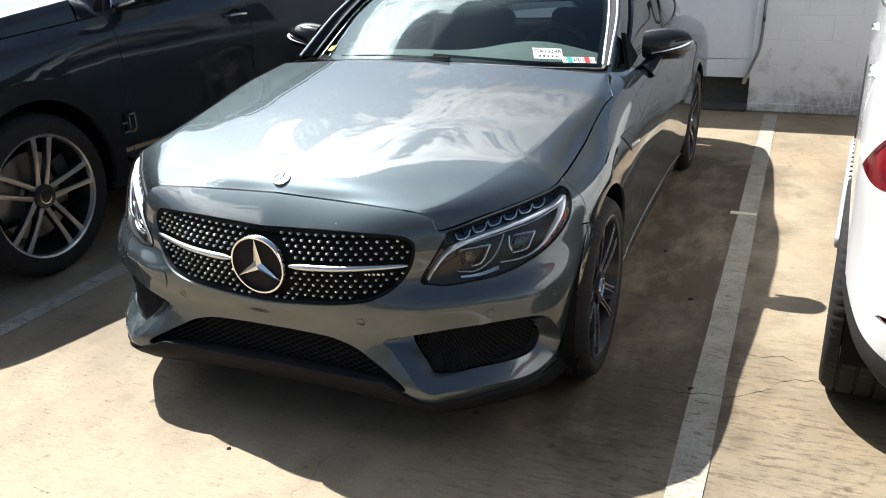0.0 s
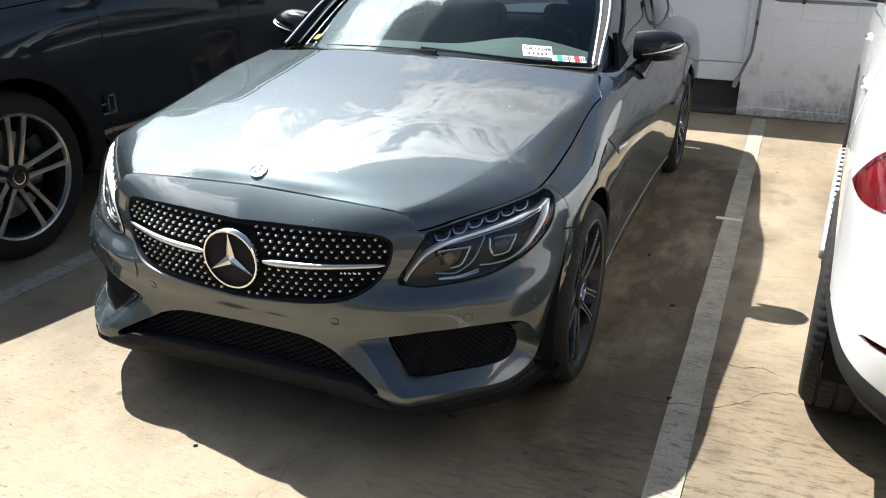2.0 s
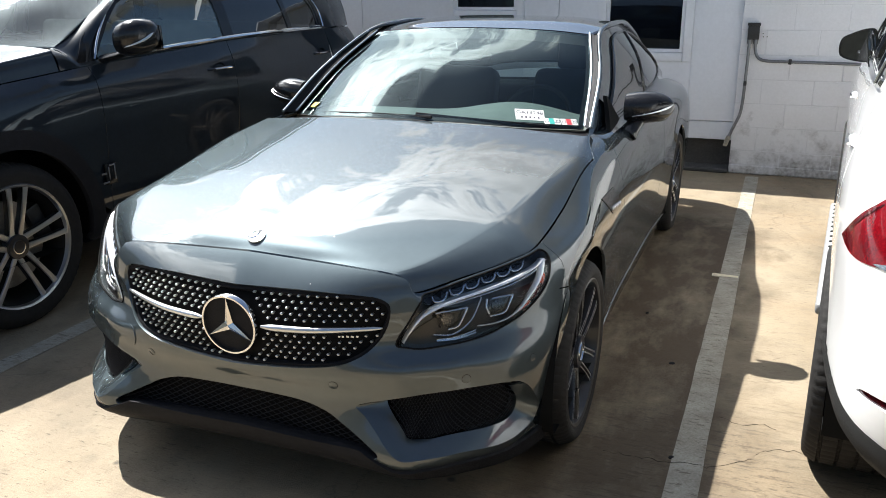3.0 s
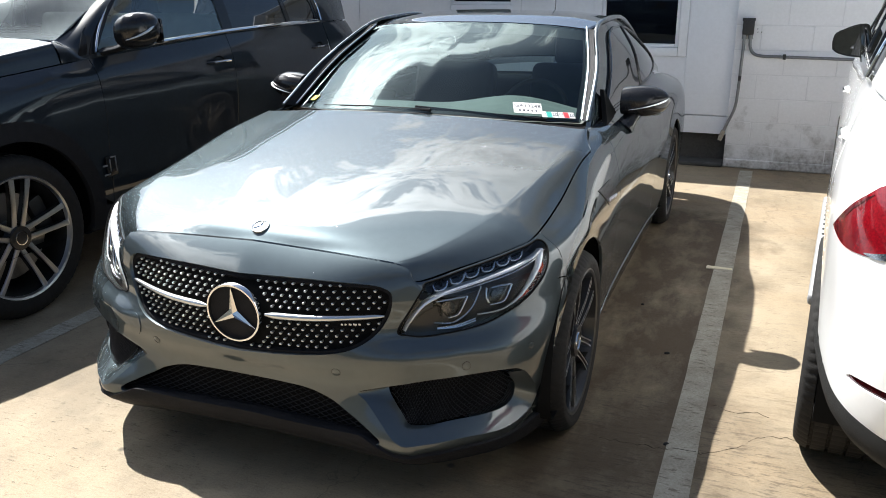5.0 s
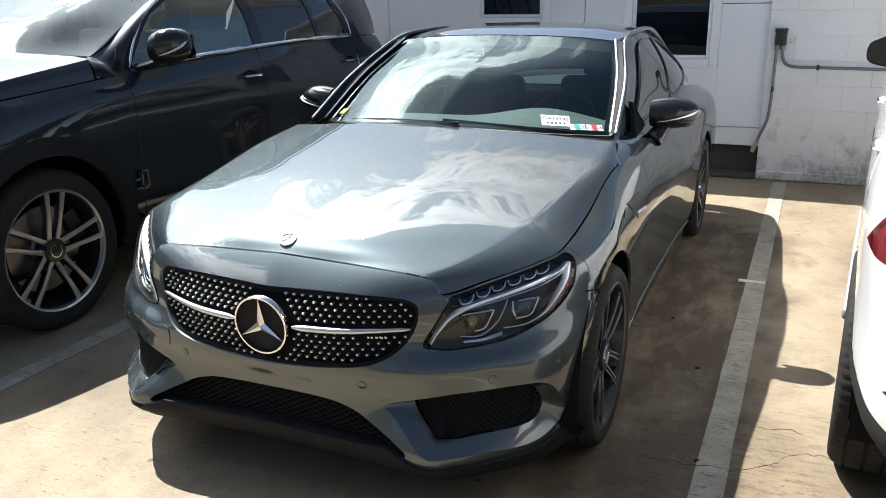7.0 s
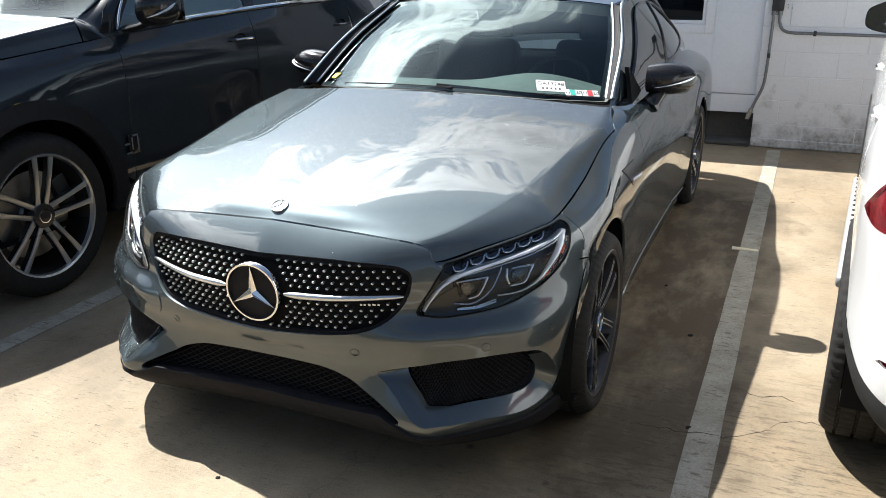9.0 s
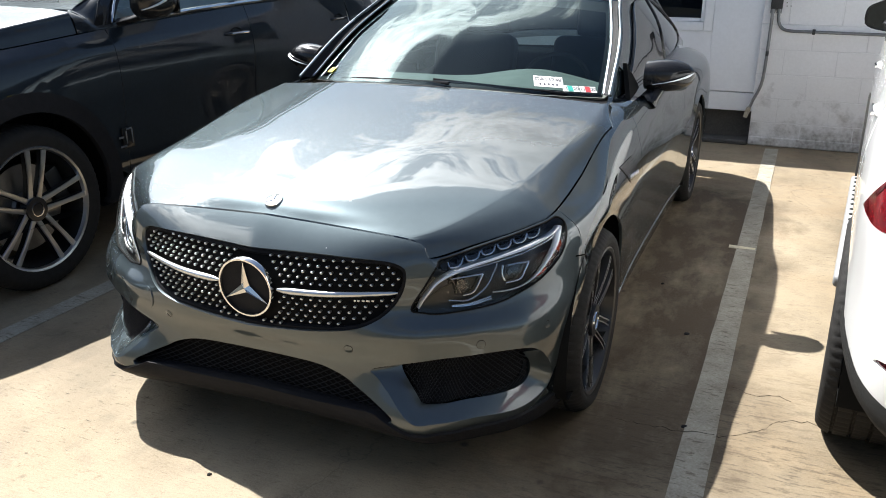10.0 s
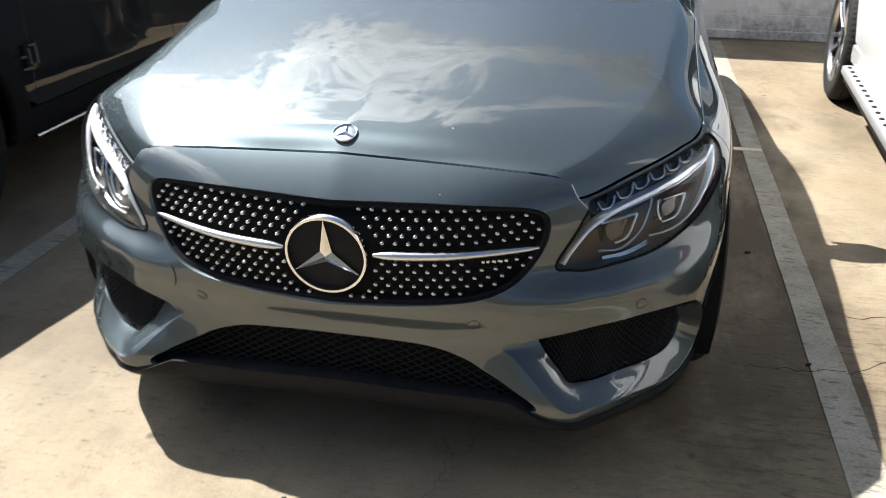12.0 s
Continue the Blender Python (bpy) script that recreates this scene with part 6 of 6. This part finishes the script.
        panel("side_frame", glass_skin, "side", corners([(1.44 * k, 1.205), (2.4 * k, 1.25), (3.4 * k, 1.268), (3.95 * k, 1.268), (3.95 * k, 1.42), (3.87 * k, 1.57), (3.68 * k, 1.672), (3.2 * k, 1.69), (2.42 * k, 1.678), (2.08 * k, 1.62), (1.84 * k, 1.52), (1.66 * k, 1.41), (1.53 * k, 1.32)]),
              GLOSS_BLACK, root, [w1, w2, w3], 0.05, rim=0.02, side=side, label="gloss black window frame")
        panel("rear_pillar", glass_skin, "side", corners([(3.955 * k, 1.268), (4.5 * k, 1.262), (4.55 * k, 1.55), (4.2 * k, 1.64), (3.69 * k, 1.672), (3.875 * k, 1.57), (3.955 * k, 1.42)]), paint, root, step=0.05, rim=0.02, side=side)
        ys = np.linspace(1.40 * k, 4.48 * k, 40)
        low, high = ([(float(np.interp(y, [p[1] for p in r], [p[0] for p in r])), y, float(np.interp(y, [p[1] for p in r], [p[2] for p in r]))) for y in ys] for r in (rows[5][4:12], sr[0]))
        v, f = sheet(np.array([[(x, y, z - .012) for x, y, z in low], [(x + .003, y, z + .001) for x, y, z in low], [(x - .002, y, z + .006) for x, y, z in high], [(x - .006, y, z + .022) for x, y, z in high]]))
        part("belt_rail", v, f, paint, root, "", True, None, side)
        for nm, o, gl in (("front_window", w1, front_tint), ("rear_window", w2, PRIVACY), ("quarter_window", w3, PRIVACY)):
            panel(nm, glass_skin, "side", o, gl, root, step=0.08, inset=0.006, rim=0, side=side)
        tr = knots([tuple(np.array(p) + (0.006, 0, 0.008)) for p in sr[0][:6]], 40)
        tr = np.array([p for p in tr if p[1] > 1.56 * k and p[1] < 3.93 * k])
        end = np.array([glass_skin.drop((3, y, z), (-1, 0, 0))[0] + (0.016, 0, 0.004) for y, z in ((3.92 * k, 1.275), (3.92 * k, 1.40), (3.82 * k, 1.56), (3.64 * k, 1.652), (3.24 * k, 1.675), (2.8 * k, 1.68), (2.38 * k, 1.665), (2.09 * k, 1.607), (1.83 * k, 1.50), (1.71 * k, 1.408), (1.61 * k, 1.31), (1.55 * k, 1.215))])
        v, f = tube(tr, 0.011, 8, True, 1.2)
        part("belt_trim", v, f, CHROME, root, "bright chrome window trim", True, None, side)
        v, f = tube(knots(end, 60), 0.0065, 8)
        part("window_trim", v, f, CHROME, root, "bright chrome window trim", True, None, side)
        for y in (seam1 - .16, seam2 - .04 if cladding else seam2 - .02):
            p, nn = skin.drop((3, y, 1.085), (-1, 0, 0))
            lift = .018 if cladding else .0
            v, f = moved(tube(knots([(-.01, -.115, 0), (lift, -.09, .003), (lift + .004, 0, .004), (lift, .09, .003), (-.01, .115, 0)], 20), 0.011 if cladding else .008, 10, True, 0.8), pose(p[0], y, 1.085))
            h = part("door_handle", v, f, paint, root, "", True, None, side)
            v, f = moved(tube(knots([(lift + .014, -.085, .003), (lift + .018, 0, .004), (lift + .014, .085, .003)], 12), 0.006, 6), pose(p[0], y, 1.085))
            part("handle_strip", v, f, CHROME, h, "", True, None, side)
            v, f = moved(lathe([(-.006, 0.001), (-.006, .03), (0.001, .036), (0.003, .04)], 20), pose(p[0], y, 1.083))
            if cladding:
                part("handle_cup", [(a, y + (b - y) * 1.5, c) for a, b, c in v], f, VOID, root, "", True, None, side)
        # mirror
        if cladding:
            rows_m = []
            my = axle0 + .74
            bend = lambda c: math.copysign(abs(c) ** .82, c)
            for u in np.linspace(0, 1, 15):
                kk = float(np.interp(u, [0, .1, .35, .6, .8, .93, 1], [.80, .92, 1, .95, .78, .48, .06]))
                rows_m.append([(wide + .085 + .165 * u, my + .115 * kk * bend(math.cos(w)) + .03 * u, 1.318 + .024 * u + .094 * kk * bend(math.sin(w))) for w in np.linspace(0, 2 * math.pi, 29)[:-1]])
            n = 28
            v = [p for r in rows_m for p in r]
            f = [[i * n + j, i * n + (j + 1) % n, (i + 1) * n + (j + 1) % n, (i + 1) * n + j] for i in range(14) for j in range(n)] + [list(range(n))[::-1], [14 * n + j for j in range(n)]]
            mir = part("door_mirror", v, f, GLOSS_BLACK, root, "gloss black door mirror", True, None, side)
            v, f = tube(knots([(wide + .165, my - .100, 1.285), (wide + .205, my - .068, 1.300), (wide + .238, my - .022, 1.324), (wide + .252, my + .022, 1.352)], 20), list(np.linspace(.003, .012, 14)) + [.012, .012, .011, .009, .006, .002], 8, True, 0.7)
            part("indicator_strip", v, f, LIGHT_GUIDE, mir, "pale indicator strip", True, None, side)
            v, f = box(wide + .095, wide + .225, my + .108, my + .118, 1.26, 1.385, 0.012)
            part("mirror_glass", v, f, MIRROR, mir, "", True, None, side)
            v, f = tube([(wide - .06, my - .01, 1.215), (wide + .03, my, 1.235), (wide + .10, my + .01, 1.26)], [.05, .042, .035], 12, True, 0.5)
            part("mirror_arm", v, f, GLOSS_BLACK, mir, "", True, None, side)
        else:
            rim_pts = knots([(1.045, 1.205), (1.048, 1.285), (1.00, 1.318), (.935, 1.342), (.888, 1.335), (.872, 1.255), (.878, 1.182), (.96, 1.176)], 40, True)
            mid = rim_pts.mean(0)
            rows_m = [[(x, y, z) for x, z in mid + (rim_pts - mid) * k] for y, k in ((1.655, .25), (1.665, .55), (1.70, .84), (1.75, .97), (1.80, 1.0), (1.818, .99), (1.818, .92), (1.806, .90))]
            v, f = sheet(np.array([r + r[:1] for r in rows_m]))
            mir = part("door_mirror", v, f + [list(range(40))], GLOSS_BLACK, root, "gloss black door mirror", True, None, side)
            pane = [(x, 1.810, z) for x, z in mid + (rim_pts - mid) * .91]
            back = [(x, 1.802, z) for x, y, z in pane]
            part("mirror_glass", pane + back, [list(range(40)), list(range(40, 80))[::-1]], MIRROR, mir, "dark mirror glass", False, None, side)
            v, f = box(1.030, 1.052, 1.70, 1.80, 1.205, 1.252, .008, 2)
            part("indicator_strip", v, f, LIGHT_GUIDE, mir, "pale indicator strip", True, None, side)
            v, f = tube([(.84, 1.70, 1.185), (.88, 1.72, 1.188), (.92, 1.735, 1.20)], [.04, .034, .03], 12, True, 0.5)
            part("mirror_arm", v, f, GLOSS_BLACK, mir, "", True, None, side)
    # bonnet, screen, roof
    hc = [stretch(r, length, wide) for r in ([(0, .225, 1.095), (0, .5, 1.19), (0, .9, 1.262), (0, 1.28, 1.312)], [(.35, .245, 1.095), (.40, .52, 1.19), (.42, .9, 1.257), (.42, 1.29, 1.306)],
                                             [(.54, .29, 1.094), (.72, .55, 1.180), (.795, .92, 1.240), (.815, 1.312, 1.288)], [(.585, .31, 1.093), (.785, .56, 1.158), (.850, .92, 1.212), (.868, 1.314, 1.252)],
                                             [(.60, .325, 1.092), (.80, .57, 1.122), (.868, .92, 1.150), (.888, 1.316, 1.180)])]
    g = both_sides(loft(hc, 40, 20).transpose(1, 0, 2))
    v, f, nn = closed_sheet(g, 0.012)
    part("bonnet", v, f, paint, root, "", True, nn)
    v, f = sheet(both_sides(loft([stretch([(0, 1.29, 1.288), (.42, 1.31, 1.284), (.70, 1.33, 1.272), (.83, 1.345, 1.20)], length, wide), stretch([(0, 1.33, 1.292), (.42, 1.37, 1.290), (.70, 1.40, 1.278), (.83, 1.42, 1.20)], length, wide),
                                  stretch([(0, 1.38, 1.275), (.42, 1.44, 1.272), (.70, 1.54, 1.26), (.83, 1.56, 1.20)], length, wide)], 20, 8)))
    part("cowl", v, f, paint, root)
    ws = [stretch(r, length, wide) for r in ([(0, 1.30, 1.304), (.4, 1.335, 1.300), (.808, 1.385, 1.289)], [(0, 1.60, 1.49), (.38, 1.63, 1.485), (.760, 1.725, 1.452)], [(0, 2.06, 1.685), (.35, 2.09, 1.68), (.675, 2.20, 1.645)])]
    g = both_sides(loft(ws, 20, 16))
    v, f, nn = closed_sheet(g, 0.005)
    part("windscreen", v, f, CLEAR_SCREEN, root, "", True, nn)
    rf = [ws[2]] + [stretch(r, length, wide) for r in ([(0, 2.5, 1.745), (.35, 2.5, 1.74), (.685, 2.5, 1.69)], [(0, 3.3, 1.775), (.35, 3.3, 1.768), (.69, 3.3, 1.702)], [(0, 4.1, 1.745), (.35, 4.1, 1.738), (.68, 4.1, 1.672)],
                                                       [(0, 4.62, 1.67), (.35, 4.61, 1.66), (.655, 4.58, 1.60)])]
    g = both_sides(loft(rf, 20, 40))
    v, f, nn = closed_sheet(g, 0.02)
    part("roof", v, f, paint, root, "", True, nn)
    for side in (1, -1):
        out_line = [(.893, 1.320, 1.180), (.893, 1.42, 1.186), (.890, 1.50, 1.194), (.868, 1.575, 1.300), (.832, 1.775, 1.468), (.770, 2.00, 1.590), (.720, 2.23, 1.655)]
        screen_line = [(.845, 1.316, 1.285), (.830, 1.340, 1.288), (.800, 1.387, 1.291), (.782, 1.52, 1.340), (.757, 1.728, 1.456), (.71, 1.985, 1.568), (.672, 2.22, 1.652)]
        crest = [tuple((np.array(a) + b) / 2 + (.012, 0, .010)) for a, b in zip(out_line, screen_line)]
        v, f = sheet(loft([stretch(r, length, wide) for r in (out_line, crest, screen_line)], 50, 10))
        part("windscreen_pillar", v, f, paint, root, "", True, None, side)
        pil = stretch([(.70, 2.14, 1.638), (.69, 2.6, 1.70), (.69, 3.3, 1.712), (.68, 4.1, 1.68), (.66, 4.6, 1.60)], length, wide)
        v, f = tube(knots(pil, 50), list(np.linspace(.012, .030, 10)) + [.030] * 40, 10)
        part("roof_rail", v, f, paint, root, "", True, None, side)
        v, f = tube(knots(stretch([(.62, 2.5, 1.755), (.63, 2.6, 1.79), (.63, 3.3, 1.805), (.62, 4.1, 1.78), (.61, 4.25, 1.735)], length, wide), 30), 0.014, 8)
        part("roof_bar", v, f, SATIN, root, "", True, None, side)
    tg = stretch([(0, 4.70, 1.25), (.40, 4.69, 1.25), (.77, 4.54, 1.25)], length, wide), stretch([(0, 4.69, 1.45), (.38, 4.68, 1.45), (.72, 4.58, 1.42)], length, wide), stretch([(0, 4.63, 1.665), (.35, 4.62, 1.655), (.655, 4.58, 1.59)], length, wide)
    v, f = sheet(both_sides(loft(list(tg), 20, 10)), True)
    part("tailgate_window", v, f, PRIVACY, root)
    hide = PALE_LEATHER if cladding else LEATHER
    v, f = sheet(both_sides(loft([[(x * .93, y + .03, z - .05) for x, y, z in r] for r in rf], 16, 20)))
    part("headliner", v, f, hide, root)
    # floor pan and cabin
    v, f = joined(box(-.70, .70, .25, length - .25, .25, .32), box(-.55, .55, .3, length - .3, .32, .75))
    part("underbody", v, f, VOID, root, "", False)
    v, f = sheet(both_sides(loft([stretch([(0, 1.36, 1.255), (.4, 1.42, 1.255), (.80, 1.56, 1.245)], length, wide), stretch([(0, 1.75, 1.265), (.4, 1.77, 1.265), (.80, 1.85, 1.245)], length, wide), stretch([(0, 1.85, .8), (.4, 1.85, .8), (.84, 1.9, .8)], length, wide)], 16, 12)))
    part("dashboard", v, f, DASH, root)
    for x in (.42, -.42):
        seat = part("front_seat", *moved(box(-.27, .27, -.09, .09, 0, .66, .07, 3), pose(x, axle0 + 1.75, .72, -15, 0, 0)), hide, root, "", True)
        g = moved(box(-.13, .13, -.05, .05, 0, .22, .045, 3), pose(x, axle0 + 1.94, 1.36, -8, 0, 0))
        part("headrest", g[0], g[1], hide, seat)
    v, f = box(-.7, .7, axle0 + 2.5, axle0 + 2.68, .75, 1.33, .06, 3)
    part("rear_seat", v, f, hide, root)
    v, f = box(-.8, .8, axle0 + .9, axle1 + .3, .68, .75)
    part("cabin_floor", v, f, VOID, root, "", False)
    return root, skin, rows


black_suv, _, _ = tall_car("black_suv", pose(-2.757, -.03, 0), "black tall sport utility car with chrome window trim parked on concrete", BLACK_PAINT, 4.92, .965, .885, 3.88, .400, .297, False,
                           "silver alloy wheel with five twin spokes", True, FRONT_GLASS)
v, f = tube([(.975, 1.40, .315), (.98, 2.4, .315), (.975, 3.40, .315)], 0.014, 8, True, 0.7)
part("sill_strip", v, f, CHROME, black_suv, "bright strip along the sill", True)

marker = part("wing_marker", *box(.955, .966, 1.455, 1.535, .575, .685, .004, 2), GLOSS_BLACK, black_suv, "black marker plate with bright edges", True)
for y0, y1, z0, z1 in ((1.425, 1.46, .632, .642), (1.475, 1.483, .60, .668), (1.483, 1.525, .672, .680), (1.518, 1.526, .595, .672), (1.43, 1.475, .583, .592)):
    g = box(.964, .970, y0, y1, z0, z1, .002, 1)
    part("marker_edge", g[0], g[1], CONDUIT, marker, "", True)

W_LEN, W_WIDE = 4.80, .965
white_suv, w_skin, w_rows = tall_car("white_suv", pose(2.915, 4.704, 0, 0, 0, 175.8), "white tall sport utility car with red tail lamp and running board", WHITE_PAINT, W_LEN, W_WIDE, .87, 3.785, .378, .262, False,
                                     "silver alloy wheel with five twin spokes", False, SIDE_GLASS)


def white_tail():
    """The lit corner: bumper, tail lamp, reflector, dark lower trim, running board."""
    k = W_LEN / 4.92
    lo = 4.50 * k
    # outline of the wrapped corner on the unrolled skin
    edge_col = (next(i for i, c in enumerate(w_skin.grid[20, 159:, 1]) if c > lo)) / 159 * w_skin.long
    for side in (1, -1):
        a0 = edge_col
        lamp_uv = corners([(a0 - .088, .492), (a0, .540), (a0 + .086, .586), (a0 + .172, .626), (a0 + .229, .657), (a0 + .34, .69), (a0 + .46, .70), (a0 + .55, .645), (a0 + .52, .55), (a0 + .40, .515), (a0 + .286, .504), (a0 + .17, .496), (a0 + .06, .490), (a0 - .03, .489)])
        refl = ring([(a0 + .195, .258), (a0 + .24, .272), (a0 + .42, .282), (a0 + .56, .284), (a0 + .56, .258), (a0 + .42, .258), (a0 + .25, .252)], 40)
        a1 = w_skin.long
        out = [(a0 - .125, .84), (a1, .84), (a1, .125), (a0 + .43, .130), (a0 + .25, .155), (a0 + .086, .182), (a0 - .03, .205), (a0 - .125, .225)]
        # keep the lamp inside
        panel("rear_corner", w_skin, "unrolled", corners(out), WHITE_PAINT, white_suv, [lamp_uv, refl], 0.03, push=0.002, rim=0.012, side=side, label="white rear bumper corner")
        skirt = []
        for u in np.linspace(-.20, a1 - a0, 62):
            p, nn = w_skin.at(a0 + u, float(np.interp(u, [-.20, -.125, -.03, .086, .25, .43, 1.0], [.24, .225, .205, .182, .155, .130, .125])))
            skirt.append([p + nn * .004 + (0, 0, .004), p + nn * .008 - (0, 0, .02), p + nn * .002 - (0, 0, .055), p - nn * .025 - (0, 0, .095), p - nn * .14 - (0, 0, .11)])
        v, f = sheet(np.array(skirt).transpose(1, 0, 2))
        f = [q[::-1] for q in f]
        part("lower_trim", v, f, GREY_PLASTIC, white_suv, "weathered grey plastic lower trim", True, None, side)
        tl = panel("tail_lamp", w_skin, "unrolled", lamp_uv, RED_LENS, white_suv, step=0.02, push=0.004, rim=0.03, side=side, label="glossy red tail lamp")
        for nm, pts, mt in (("clear_strip", [(.25, .506), (.30, .514), (.36, .524), (.42, .526), (.40, .516), (.32, .505)], LAMP_CHROME),
                            ("lamp_insert", [(.0, .533), (.05, .556), (.14, .600), (.21, .632), (.20, .622), (.12, .582), (.04, .540)], RED_DEEP)):
            inner = ring([(a0 + u, h) for u, h in pts], 30)
            panel(nm, w_skin, "unrolled", inner, mt, tl, step=0.02, push=0.0055, rim=0.003, side=side)
        panel("reflector", w_skin, "unrolled", refl, RED_DEEP, white_suv, step=0.02, inset=0.004, rim=0.01, side=side, label="dark red reflector in the bumper")
        for u, h, r in ((-.057, .191, .012), (.46, .160, .016)):
            p, nn = w_skin.at(a0 + u, h)
            v, f = lathe([(-.004, r), (.001, r), (.0016, r - .002), (.0016, r - .003), (-.001, r - .0036), (-.001, r - .005), (.002, r - .0055), (.0025, .0005)], 20)
            v, f = moved((v, f), Matrix.Translation(p + nn * .002) @ Vector(nn).to_track_quat("X", "Z").to_matrix().to_4x4())
            part("parking_sensor", v, f, WHITE_PAINT, white_suv, "", True, None, side)
        # running board with a raised pattern on top and studs along its edge
        board = part("running_board", *box(.86, .992, 1.36, 3.17, .262, .315, .022, 4), BOARD, white_suv, "pale silver running board with raised pattern and black studs", True, None, side)
        g = box(.80, .975, 1.38, 3.15, .228, .263, .01, 2)
        part("board_underside", g[0], g[1], MATT_BLACK, board, "", True, None, side)
        geos = []
        for i in range(58):
            for j in range(3):
                w = 35 if (i + j) % 2 else -35
                geos.append(moved(box(-.005, .005, -.013, .013, 0, .004, .0015, 1), pose(.868 + .026 * j, 1.44 + i * .029, .3145, 0, 0, w)))
        v, f = joined(*geos)
        part("tread_pattern", v, f, SATIN, board, "raised tread pattern", True, None, side)
        dot = None
        for y in np.linspace(1.44, 3.10, 18):
            if dot is None:
                v, f = moved(lathe([(.0, .012), (.004, .011), (.006, .007), (.0064, .0005)], 14), pose(0, 0, 0, 0, -90, 0))
                ob = dot = part("rubber_stud", v, f, RUBBER, board, "", True)
            else:
                ob = new("rubber_stud", dot.data)
                ob.parent = board
            ob.location = (side * .962, y, .3148)
        v, f = moved(lathe([(0, .034), (.004, .036), (.12, .036), (.12, .030), (.004, .030)], 24, True), pose(.52, W_LEN - .02, .33, 0, 0, -90))
        part("exhaust_tip", v, f, CHROME, white_suv, "", True, None, side)


white_tail()
